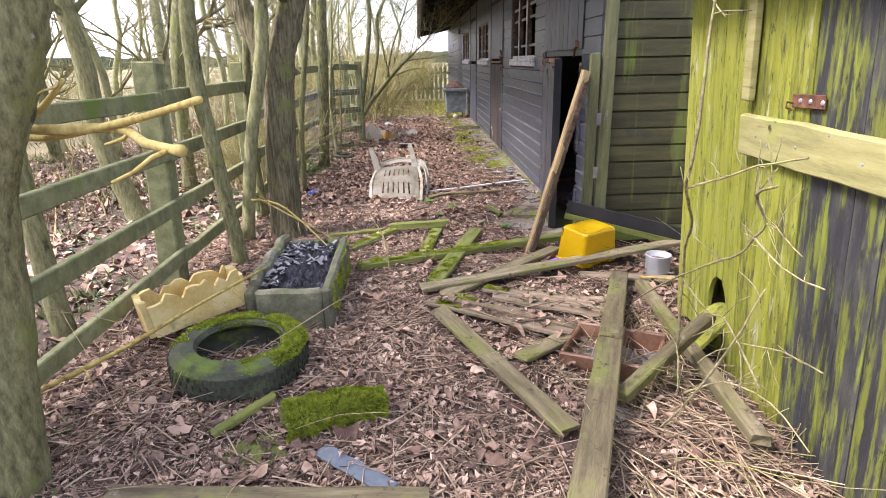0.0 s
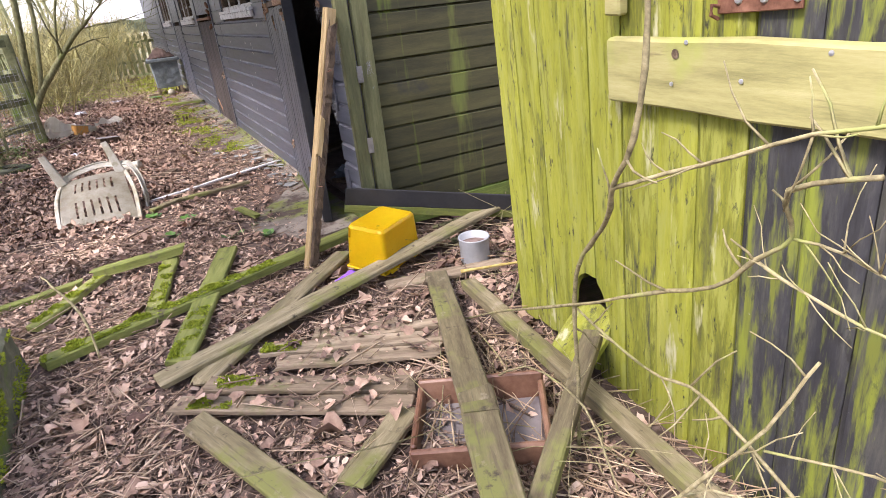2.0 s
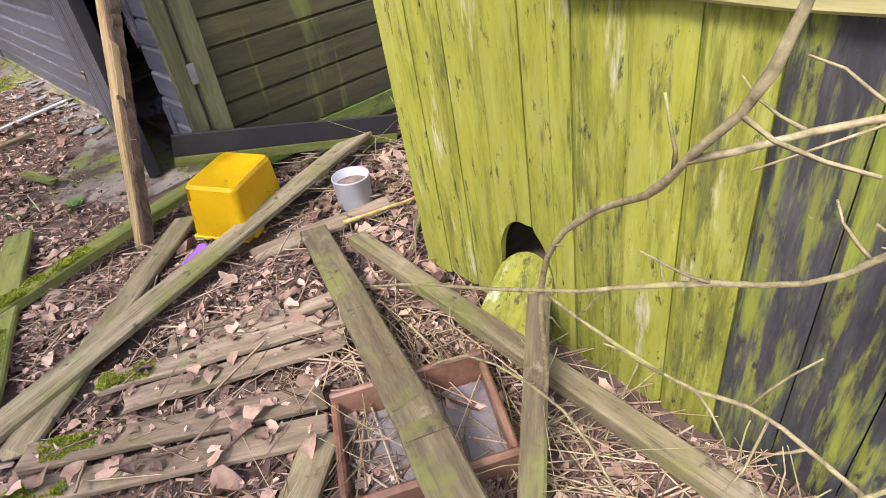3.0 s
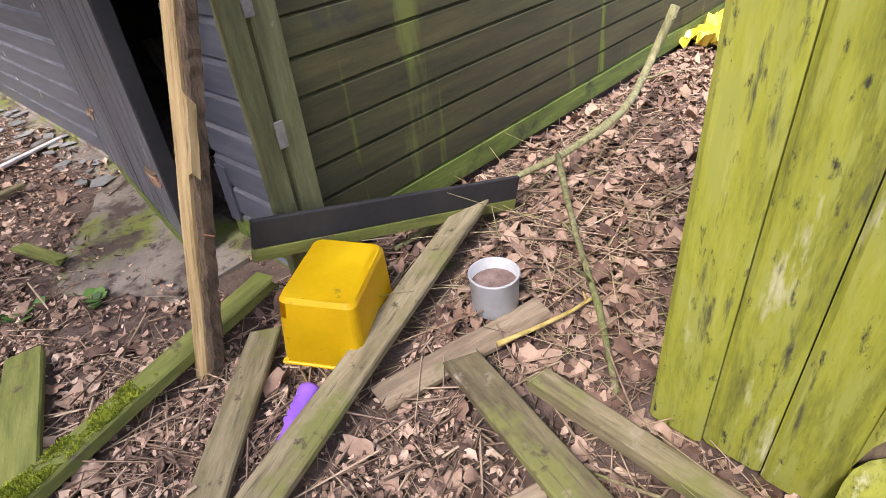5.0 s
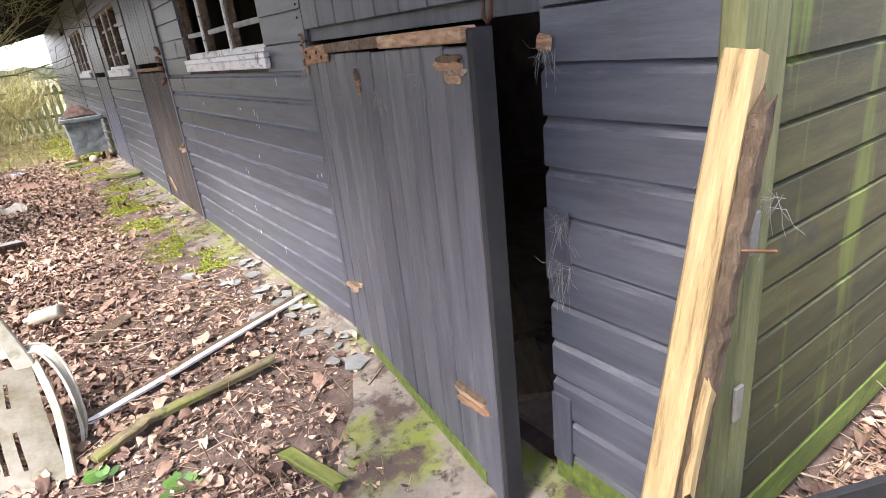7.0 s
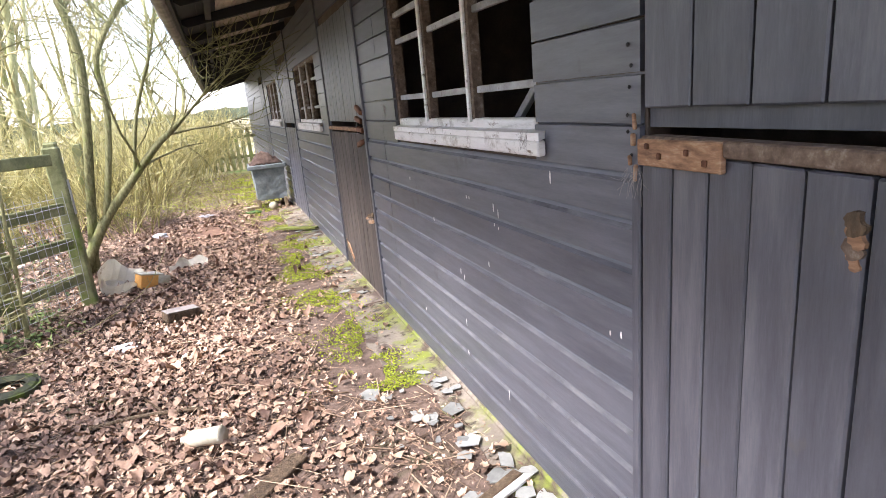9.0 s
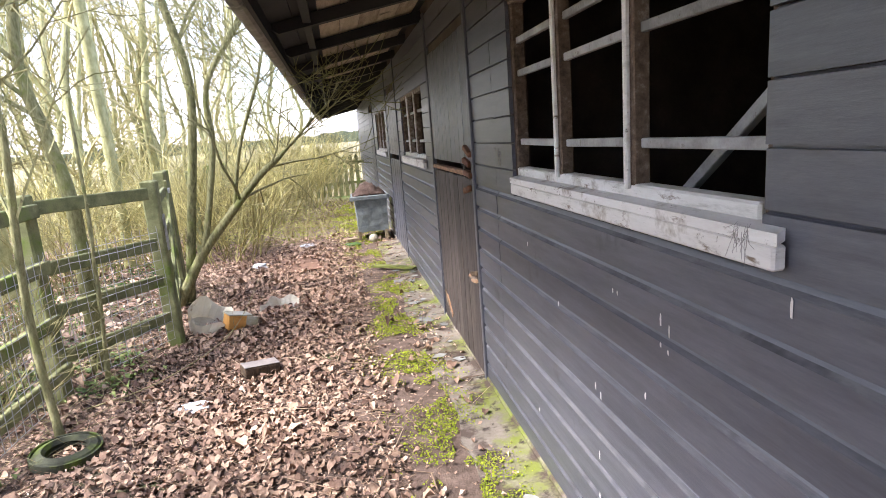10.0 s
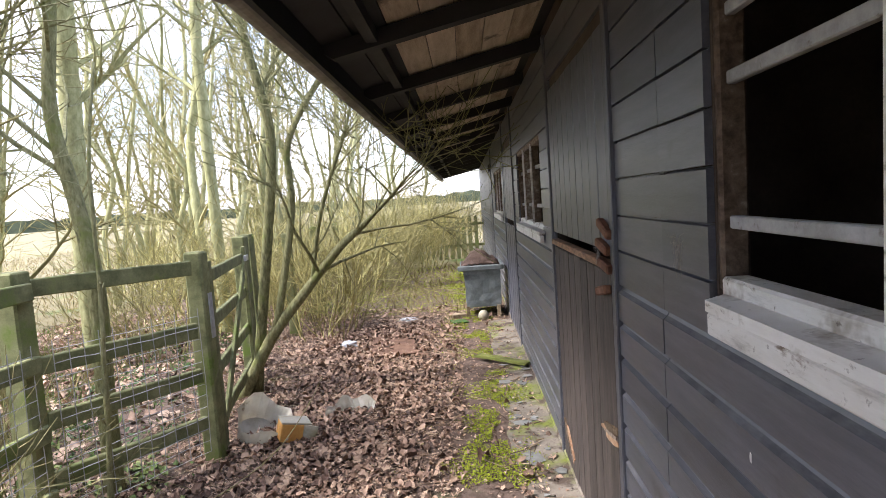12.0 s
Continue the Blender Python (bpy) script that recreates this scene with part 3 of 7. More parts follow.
# ---- barn windows ----
def window(i, y0, y1, z0, z1, near):
    yc, w = (y0 + y1) / 2, y1 - y0
    win = thing("window_%d" % i, "paneless three-light window with peeling white sill in the black barn wall", "window", Matrix.Translation((WX, yc, z0)), kind="structure")
    h = z1 - z0
    for nm, a in (("frame_side", (0.06, 0.032, h + 0.04, Matrix.Translation((0.034, -w / 2 - 0.0, -0.02)))), ("frame_side", (0.06, 0.032, h + 0.04, Matrix.Translation((0.034, w / 2, -0.02)))),
                  ("frame_head", (0.07, w + 0.08, 0.05, Matrix.Translation((0.03, 0, h - 0.02)))), ("frame_foot", (0.06, w - 0.04, 0.055, Matrix.Translation((0.028, 0, -0.04))))):
        part(nm, boxes((*a, 0.006)), WHITE if nm == "frame_foot" else FRAME, win)
    for k in (-1, 1):
        bm = bmesh.new()
        box(bm, 0.05, 0.036, h, Matrix.Translation((0.025, k * w / 6, 0)), 0.004)
        mull = part("mullion", bm, FRAME, win)
        part("bead", boxes((0.014, 0.022, h, Matrix.Translation((-0.0075, k * w / 6 + 0.01, 0)), 0.003)), WHITE, mull, "pale flaking bead")
    for k in (-1, 0, 1):
        c = k * w / 3
        bars = (0.115, 0.42, 0.56) if near else (0.13, 0.42)
        for zb in bars:
            bm = bmesh.new()
            box(bm, 0.022, w / 3 - 0.038, 0.028, Matrix.Translation((0.03, c, zb)) @ pose(0, 0, 0, rng.uniform(-0.6, 0.6), 0, 0), 0.003)
            part("glazing_bar", bm, BARS, win)
    bm = bmesh.new()
    prism(bm, [(-0.055, -w / 2 - 0.09, -0.026), (0.06, -w / 2 - 0.02, -0.014), (0.06, w / 2 - 0.01, -0.014), (-0.055, w / 2 - 0.06, -0.026)], (0, 0, -0.024))
    part("sill", bm, WHITE, win, "cracked white painted sill")
    bm = bmesh.new()
    box(bm, 0.03, w + 0.02, 0.05, Matrix.Translation((-0.038, -0.07, -0.101)), 0.005)
    part("sill_apron", bm, WHITE, win, "peeling white board below the sill")
    return win


for i, o in enumerate(WINDOWS):
    window(i + 1, *o, i == 0)
tagged(link("timber_strut", boxes((0.03, 0.75, 0.035, None, 0.003)), BARS, m=span((1.6, 7.36, 1.24), (1.6, 6.6, 1.83))), "pale leaning strut inside the barn window", "timber", kind="structure")


# ---- stable doors ----
def stable_leaf(name, label, mat, y_hinge, length, z0, height, swing, n, top_mat=None):
    """A door leaf of upright boards, hinged at its far edge; swing in degrees outwards."""
    d = thing(name, label, "door", Matrix.Translation((WX - 0.012, y_hinge, z0)) @ pose(0, 0, 0, 0, 0, -swing), kind="structure")
    wbd = length / n
    for k in range(n):
        bm = bmesh.new()
        box(bm, 0.022, wbd - 0.006, height - rng.uniform(0, 0.008), Matrix.Translation((rng.uniform(-0.0015, 0.0015), -wbd * (k + 0.5), 0)), 0.004)
        part("door_board", bm, mat, d)
    for zz in (0.1, height - 0.18):
        part("ledge", boxes((0.022, length - 0.02, 0.11, Matrix.Translation((0.0235, -length / 2, zz)), 0.003)), mat, d)
    part("closing_edge", boxes((0.06, 0.022, height + 0.03, Matrix.Translation((0.016, -length - 0.0115, 0)), 0.004)), RAFTER_AND_SHADE, d, "dark worn closing edge")
    return d


d1 = stable_leaf("door_1", "lower stable door, black boards, pushed ajar outwards", BARN_V, 6.02, 1.35, 0.03, 1.325, 8.4, 11)
part("top_rail", boxes((0.05, 0.82, 0.034, Matrix.Translation((0.004, -0.42, 1.326)) @ pose(0, 0, 0, -0.4, 0, 0), 0.004)), FRAME, d1, "weathered pale grey top rail")
part("top_rail", boxes((0.05, 0.5, 0.036, Matrix.Translation((0.003, -1.085, 1.3255)), 0.005)), BARE, d1, "raw orange end of the top rail")


def torn_patch(parent, y, z, ln, h, tilt, seed):
    """Torn wood: ragged long splinters round an old fixing."""
    r = random.Random(seed)
    for k in range(4):
        bm = bmesh.new()
        l, w = ln * r.uniform(0.45, 1.0), h * r.uniform(0.2, 0.42)
        top = [(0, -l / 2 + l * i / 7, w * (0.5 if i in (0, 7) else 1) * r.uniform(0.35, 0.6)) for i in range(8)]
        low = [(0, l / 2 - l * i / 7, -w * (0.4 if i in (0, 7) else 1) * r.uniform(0.35, 0.6)) for i in range(8)]
        prism(bm, top + low, (-0.004 - 0.002 * k, 0, 0))
        bmesh.ops.recalc_face_normals(bm, faces=bm.faces)
        part("bare_patch", bm, (BARE, FRAME, BARE, ROT)[k], parent, "torn bare wood where a hinge was",
             m=Matrix.Translation((-0.0112, y + r.uniform(-0.15, 0.15) * ln, z + (k - 1.5) * h * 0.22)) @ pose(0, 0, 0, tilt + r.uniform(-5, 5), 0, 0))


torn_patch(d1, -0.14, 0.29, 0.26, 0.07, -16, 1)
torn_patch(d1, -1.2, 0.3, 0.22, 0.07, -14, 2)
torn_patch(d1, -1.275, 1.27, 0.14, 0.07, 0, 3)
torn_patch(d1, -0.6, 1.22, 0.06, 0.09, 60, 4)
part("hinge_batten", boxes((0.016, 0.3, 0.064, Matrix.Translation((-0.0195, -0.155, 1.29)) @ pose(0, 0, 0, -1.5, 0, 0), 0.003)), BARE, d1, "raw orange batten with nail heads")
for yy, zz in ((-0.05, 1.335), (-0.1, 1.315), (-0.2, 1.33), (-0.26, 1.312)):
    part("nail_head", boxes((0.006, 0.014, 0.014, Matrix.Translation((-0.03, yy, zz - 0.007)), 0.002)), RUST, d1)
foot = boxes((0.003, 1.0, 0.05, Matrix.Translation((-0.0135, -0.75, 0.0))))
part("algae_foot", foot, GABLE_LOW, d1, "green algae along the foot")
d1b = stable_leaf("door_2", "closed upper stable door of black boards", BARN_V, 6.02, 1.365, 1.452, 0.775, 0, 9)
d2 = stable_leaf("door_3", "weathered brown-black lower stable door, closed", BARN_WORN, 10.29, 1.31, 0.03, 1.29, 0, 9)
part("top_rail", boxes((0.045, 1.3, 0.03, Matrix.Translation((-0.004, -0.655, 1.3)), 0.004)), BARE, d2, "raw rust-stained top rail")
torn_patch(d2, -1.2, 0.645, 0.24, 0.08, -14, 5)
for zz in (1.30, 1.37, 1.2, 1.44):
    part("bolt", boxes((0.03, 0.15, 0.035, Matrix.Translation((-0.025, -1.26 + rng.uniform(-0.03, 0.03), zz)) @ pose(0, 0, 0, rng.uniform(-20, 20), 0, 0), 0.006)), RUST, d2, "rusted door bolt")
torn_patch(d2, -0.22, 0.17, 0.28, 0.08, 30, 6)
d2b = stable_leaf("door_4", "closed upper stable door of black boards", BARN_V, 10.29, 1.31, 1.4, 0.82, 0, 9)
d3 = stable_leaf("door_5", "closed lower stable door of black boards", BARN_V, 14.19, 1.22, 0.03, 1.27, 0, 9)
d3b = stable_leaf("door_6", "closed upper stable door of black boards", BARN_V, 14.19, 1.22, 1.36, 0.83, 0, 9)
d4 = stable_leaf("door_7", "closed black stable door", BARN_V, 18.49, 1.08, 0.03, 2.1, 0, 8)

# black upright that covers the board ends beside the open door
tagged(link("trim", boxes((0.022, 0.032, 1.28, Matrix.Translation((WX - 0.0125, 6.047, 0.03)), 0.004)), BARN_V), "upright black strip beside the stable door", "trim", kind="structure")
# upright black cover strips and joint posts on the front
for yy, z0, z1, w in ((8.93, 0, 2.55, 0.05), (10.34, 0, 2.55, 0.05), (12.9, 0, 2.55, 0.06), (14.24, 0, 2.55, 0.05), (17.36, 0, 2.5, 0.05)):
    tagged(link("trim", boxes((0.03, w, z1 - z0, Matrix.Translation((WX - 0.0165, yy, z0)), 0.004)), BARN_V), "upright black cover strip on the barn front", "trim", kind="structure")
for (y0, y1, z0, z1) in (DOORS[0],):
    tagged(link("door_head", boxes((0.05, y1 - y0 - 0.01, 0.05, Matrix.Translation((WX + 0.03, (y0 + y1) / 2, 1.405)))), BARN_V), "dark head rail between the stable door leaves", "trim", kind="structure")

# rusted hook hanging from the upper leaf
hook = thing("door_hook", "rusted iron hook and staple hanging from the upper stable door", "hook", Matrix.Translation((WX - 0.03, 4.825, 1.447)), kind="structure")
bm = bmesh.new()
tube(bm, [(0.012, -0.012, 0.03), (-0.004, -0.014, 0.01), (-0.008, -0.014, -0.04), (-0.008, 0.0, -0.055), (-0.008, 0.014, -0.04), (-0.004, 0.014, 0.01), (0.012, 0.012, 0.03)], 0.006, 7)
part("hook_loop", bm, RUST, hook, smooth=True)
part("staple_plate", boxes((0.012, 0.1, 0.05, Matrix.Translation((0.006, -0.03, 0.02)) @ pose(0, 0, 0, 8, 0, 0), 0.004)), RUST, hook)

jr = random.Random(8)
for zz in (1.27, 1.31, 1.36, 1.4):
    tagged(link("torn_strip", boxes((0.012, jr.uniform(0.007, 0.014), jr.uniform(0.02, 0.045), Matrix.Translation((WX - 0.026, 6.05 + jr.uniform(-0.008, 0.012), zz)) @ pose(0, 0, 0, jr.uniform(-12, 12), 0, 0), 0.003)), BARE), "torn orange wood where an old hinge was", "splinter", kind="structure")
for zz in (1.33, 1.39, 1.43, 1.5, 1.55, 1.6):
    tagged(link("old_bolt", boxes((0.008, 0.011, 0.011, Matrix.Translation((WX - 0.02, 6.085 + jr.uniform(-0.02, 0.02), zz)) @ pose(0, 0, 0, jr.uniform(0, 40), 0, 0), 0.004)), RAFTER_AND_SHADE), "black rusted bolt head in the barn boards", "bolt", kind="structure")

# corner posts and the worn plank beside them
tagged(link("corner_post", boxes((0.09, 0.035, 2.6, Matrix.Translation((WX + 0.035, GY - 0.037, 0)), 0.006)), POST_GREEN), "green algae-covered corner board of the barn", "post", kind="structure")
tagged(link("corner_post", boxes((0.07, 0.045, 1.42, Matrix.Translation((WX - 0.065, GY - 0.045, 0)), 0.006)), POST_GREEN), "algae-covered upright plank against the barn corner", "post", kind="structure")
for zz in (0.55, 0.93):
    tagged(link("butt_hinge", boxes((0.032, 0.008, 0.085, Matrix.Translation((WX - 0.022, GY - 0.072, zz)), 0.002)), GUTTER), "small corroded hinge screwed to the corner post", "hinge", kind="structure")


# ---- yard concrete, patches along the wall ----
def apron():
    bm = bmesh.new()
    n = 70
    lo, hi = [], []
    for i in range(n + 1):
        yy = 4.5 + (14.3 - 4.5) * i / n
        edge = 1.0 + 0.13 * noise.noise((yy * 1.1, 0, 5)) + 0.05 * noise.noise((yy * 5, 0, 9))
        if yy < 6.2:
            edge += 0.1 - 0.36 * max(0, 1 - abs(yy - 4.95) / 0.8)
        if 6.3 < yy < 7.6:
            edge += 0.16
        lo.append(bm.verts.new((edge, yy, 0.012 + 0.012 * noise.noise((yy, 3, 1)))))
        hi.append(bm.verts.new((WX + 0.02, yy, 0.03 + 0.008 * noise.noise((yy, 1, 8)))))
    for i in range(n):
        bm.faces.new((lo[i], hi[i], hi[i + 1], lo[i + 1]))
    g = bmesh.ops.extrude_face_region(bm, geom=bm.faces[:])
    bmesh.ops.translate(bm, verts=[v for v in g["geom"] if isinstance(v, bmesh.types.BMVert)], vec=(0, 0, -0.08))
    bmesh.ops.recalc_face_normals(bm, faces=bm.faces)
    return link("pavement", bm, CONC)


tagged(apron(), "strip of damp mossy concrete along the foot of the barn", "pavement", kind="structure")
tagged(link("plinth", boxes((0.05, FAR - 6.0, 0.06, Matrix.Translation((WX - 0.005, (FAR + 6.0) / 2, -0.01)), 0.01)), CONC), "low concrete kerb under the barn boards", "plinth", kind="structure")


# ---- the lime-green hut ----
HN = Vector((1, -0.072, 0.07)).normalized()
HU = Vector((0.072, 1, 0)).normalized()
HV = HN.cross(HU)
HUT = Matrix.Translation((1.43, 2.5, 0)) @ Matrix((HU, -HN, HV)).transposed().to_4x4()
hut = thing("garden_hut", "small leaning timber hut, boards coated in lime-green algae over black tar", "shed", HUT)


def hut_u(u, v):
    """Boards lean more towards the barn-side corner."""
    return u - max(0.0, (u + 0.62)) * 0.014 * v * v


def hole_v(u):
    k = (u + 0.03) / 0.105
    return 0.2 + 0.215 * math.sqrt(1 - k * k) if abs(k) < 1 else None


HB = 0.1335
hr = random.Random(9)
for i in range(17):
    u1 = 0.475 - HB * i
    u0 = u1 - HB + 0.003
    d = hr.uniform(-0.003, 0.003)
    vb = 0.01 + hr.uniform(-0.015, 0.015) + (0.03 if i < 4 else 0)
    black = 8 <= i <= 14
    bm = bmesh.new()
    n = 10
    top = 1.95
    us = [u0 + (u1 - u0) * k / n for k in range(n + 1)]
    bead = lambda k: 0.0 if k not in (0, n) else -0.007
    def quad(ua, ub, va, vb_, da, db):
        vs = []
        for (u, v, dd) in ((ua, va[0], da), (ub, va[1], db), (ub, vb_[1], db), (ua, vb_[0], da)):
            vs.append((hut_u(u, v), d + dd, v))
        f = [bm.verts.new(p) for p in vs]
        b = [bm.verts.new((p[0], -0.02, p[2])) for p in vs]
        bm.faces.new(f), bm.faces.new(b[::-1])
        for q in range(4):
            bm.faces.new((f[q], b[q], b[(q + 1) % 4], f[(q + 1) % 4]))
    for k in range(n):
        ha, hb = hole_v(us[k]), hole_v(us[k + 1])
        if ha is None and hb is None:
            quad(us[k], us[k + 1], (vb, vb), (top, top), bead(k), bead(k + 1))
        else:
            quad(us[k], us[k + 1], (vb, vb), (0.2, 0.2), bead(k), bead(k + 1))
            quad(us[k], us[k + 1], (ha or 0.2, hb or 0.2), (top, top), bead(k), bead(k + 1))
    bmesh.ops.remove_doubles(bm, verts=bm.verts, dist=0.0004)
    bmesh.ops.recalc_face_normals(bm, faces=bm.faces)
    part("board", bm, TAR if black else LIME, hut, "black tarred board streaked with algae" if black else "")
# the rest of the hut: corner, side, back, roof
part("side_wall", boxes((0.02, 1.5, 1.95, Matrix.Translation((0.46, -0.775, 0.03)) @ pose(0, 0, 0, 0, -2.2, 0))), LIME, hut)
part("side_wall", boxes((0.02, 1.5, 1.95, Matrix.Translation((-1.76, -0.775, 0.03)))), LIME, hut)
part("back_wall", boxes((2.1, 0.02, 1.95, Matrix.Translation((-0.68, -1.53, 0.03)))), LIME, hut)
part("hut_floor", boxes((2.1, 1.48, 0.04, Matrix.Translation((-0.7, -0.775, 0.1)))), OLD_BROWN, hut)
part("roof", boxes((2.4, 1.9, 0.03, Matrix.Translation((-0.72, -0.72, 1.97)) @ pose(0, 0, 0, -9, 0, 0))), ROOF, hut)
part("barge_board", boxes((2.4, 0.022, 0.1, Matrix.Translation((-0.72, 0.2, 1.79)), 0.004)), LIME, hut)
# the rail across it, upright stop, latch, nest hole flap
part("rail", plank_bm(1.6, 0.155, 0.03, hr, 8, 0.004), HUT_RAIL, hut, "pale sawn rail nailed across the boards", m=Matrix.Translation((-1.01, 0.004, 1.1)) @ pose(0, 0, 0, 0, 1.0, 90) @ pose(0, 0, 0, 0, 90, 0))
part("upright_stop", boxes((0.055, 0.03, 0.75, Matrix.Translation((-0.225, 0.02, 1.225)) @ pose(0, 0, 0, 0, -2, 0), 0.005)), HUT_RAIL, hut)
latch = part("latch", boxes((0.18, 0.006, 0.044, Matrix.Translation((-0.605, 0.009, 1.223)) @ pose(0, 0, 0, 0, 2, 0), 0.002)), RUST, hut, "rusted hasp")
for uu in (-0.685, -0.62, -0.565):
    bm = bmesh.new()
    lathe(bm, [(0.0001, 0.006), (0.007, 0.004), (0.009, 0.0)], 8, Matrix.Translation((uu, 0.012, 1.246)) @ pose(0, 0, 0, -90, 0, 0))
    part("bolt_head", bm, GALV, latch)
bm = bmesh.new()
tube(bm, [(-0.52, 0.012, 1.235), (-0.518, 0.03, 1.24), (-0.52, 0.033, 1.222), (-0.522, 0.015, 1.212)], 0.004, 6)
part("staple", bm, RUST, latch)
bm = bmesh.new()
prism(bm, [(-0.1, 0, 0), (0.1, 0, 0)] + [(0.1 * math.cos(radians(18 * k)), 0, 0.19 + 0.1 * math.sin(radians(18 * k))) for k in range(11)], (0, 0.018, 0))
bmesh.ops.recalc_face_normals(bm, faces=bm.faces)
part("nest_flap", bm, LIME, hut, "arched green flap leaning out of the hole", m=Matrix.Translation((-0.025, 0.14, 0.05)) @ pose(0, 0, 0, 44, 0, 0))
for uu, vv in ((-0.33, 1.1), (-0.46, 1.17), (-0.6, 1.1), (-0.77, 1.16), (-0.42, 1.08), (-0.93, 1.1)):
    bm = bmesh.new()
    lathe(bm, [(0.0001, 0.003), (0.005, 0.002), (0.005, 0)], 8, Matrix.Translation((uu, 0.034, vv)) @ pose(0, 0, 0, -90, 0, 0))
    part("nail_head", bm, GALV, hut)
bm = bmesh.new()
lathe(bm, [(0.0001, 0.0005), (0.011, 0.0006)], 10, Matrix.Translation((-0.43, 0.0345, 1.145)) @ pose(0, 0, 0, -90, 0, 0))
part("knot", bm, ROT, hut, "dark knot in the rail")


# ---- fence along the wood ----
fr = random.Random(21)


def fence_post(x, y, h, w=0.12, lean=0.0):
    p = tagged(link("fence_post", boxes((w, w, h + 0.02, None, 0.01)), FENCE, m=Matrix.Translation((x, y, hump(x, y) - 0.02)) @ pose(0, 0, 0, lean, fr.uniform(-1.5, 1.5), fr.uniform(-4, 4))),
               "square algae-green timber fence post", "fence post", "fence along the wood")
    return p


def fence_rail(a, b, w=0.09):
    a, b = Vector(a), Vector(b)
    ln = (b - a).length
    tagged(link("fence_rail", plank_bm(ln, w, 0.035, fr, 6, 0.004), FENCE, m=span(a, b) @ pose(0, 0, 0, 0, 90, 0)), "sawn algae-green fence rail nailed to the posts", "fence rail", "fence along the wood")


POSTS = [(-1.66, -2.0), (-1.66, -0.1), (-1.64, 1.8), (-1.62, 3.68), (-1.6, 5.6), (-1.58, 7.6), (-1.53, 9.66)]
for i, (x, y) in enumerate(POSTS):
    fence_post(x, y, 1.42, 0.14 if i == 3 else 0.12, -4 if i == 3 else 0)
for (xa, ya), (xb, yb) in zip(POSTS, POSTS[1:]):
    for zz in (1.21, 0.87, 0.54, 0.21):
        k = 0.09 if ya > 5 else 0
        fence_rail((xa + 0.08, ya + 0.003, zz + k * (zz / 1.2)), (xb + 0.08, yb - 0.003, zz + k * (zz / 1.2) + fr.uniform(-0.015, 0.015)))
GP = (-1.0, 10.55)
gp = tagged(link("gate_post", boxes((0.115, 0.115, 1.43, None, 0.012)), FENCE, m=Matrix.Translation((GP[0], GP[1], -0.02))), "tall algae-green gate post with a metal strap", "gate post")
part("strap", boxes((0.01, 0.05, 0.3, Matrix.Translation((0.06, 0.02, 0.85)))), GALV, gp, "galvanised latch strap")
for zz in (1.33, 0.92, 0.62, 0.3):
    fence_rail((POSTS[-1][0] + 0.05, POSTS[-1][1] + 0.05, zz), (GP[0] - 0.02, GP[1] - 0.07, zz - 0.02), 0.095)
fence_post(-1.42, 12.35, 1.42, 0.12)
fence_post(-1.5, 12.75, 1.42, 0.12)
for yy, xx in ((14.2, -1.55), (16.2, -1.7), (18.2, -1.8), (20.2, -1.9)):
    fence_post(xx, yy, 1.35, 0.11)
# gate between the posts
ga, gb = Vector((GP[0] - 0.02, GP[1] + 0.1, 0)), Vector((-1.38, 12.24, 0))
gate = thing("timber_gate", "closed algae-green field gate of four rails with a brace", "gate", span(ga, gb))
gl = (gb - ga).length
for zz in (0.2, 0.55, 0.9, 1.22):
    part("gate_rail", plank_bm(gl, 0.09, 0.03, fr, 5, 0.002), FENCE, gate, m=Matrix.Translation((0, 0, zz)) @ pose(0, 0, 0, 0, 90, 0))
for yy in (-gl / 2 + 0.05, gl / 2 - 0.05):
    part("gate_stile", boxes((0.035, 0.09, 1.36, Matrix.Translation((0.033, yy, -0.03)), 0.004)), FENCE, gate)
part("gate_brace", plank_bm(math.hypot(gl - 0.2, 1.0), 0.08, 0.025, fr, 5, 0.002), FENCE, gate, m=Matrix.Translation((0.03, 0, 0.7)) @ pose(0, 0, 0, math.degrees(math.atan2(1.0, gl - 0.2)), 0, 0) @ pose(0, 0, 0, 0, 90, 0))
part("gate_latch", boxes((0.02, 0.16, 0.05, Matrix.Translation((0.06, gl / 2 - 0.1, 1.2)))), GALV, gate, "galvanised gate latch")


def wire_net(a, b, h, step=0.075):
    """Wire netting stapled to the fence, one mesh."""
    bm = bmesh.new()
    a, b = Vector(a), Vector(b)
    n = int((b - a).length / step)
    for i in range(n + 1):
        p = a.lerp(b, i / n)
        q = [p + Vector((0.02 * noise.noise((i * 0.4, k, 2)), 0, z)) for k, z in enumerate((0, h * 0.5, h))]
        tube(bm, q, 0.0026, 3, False)
    for k in range(int(h / step) + 1):
        tube(bm, [a.lerp(b, t / 8) + Vector((0.02 * noise.noise((t, k, 4)), 0, k * step + 0.01 * noise.noise((t * 1.3, k, 7)))) for t in range(9)], 0.0026, 3, False)
    return tagged(link("wire_netting", bm, MESHWIRE), "sagging wire netting stapled to the fence rails", "netting", kind="stuff")


wire_net((-1.42, 7.7, 0.1), (-1.42, 9.6, 0.1), 0.95)
wire_net((-1.4, 9.72, 0.1), (-0.98, 10.45, 0.1), 0.95)


# ---- loose things round the hut and the barn corner ----
pr = random.Random(33)
SEGS = []


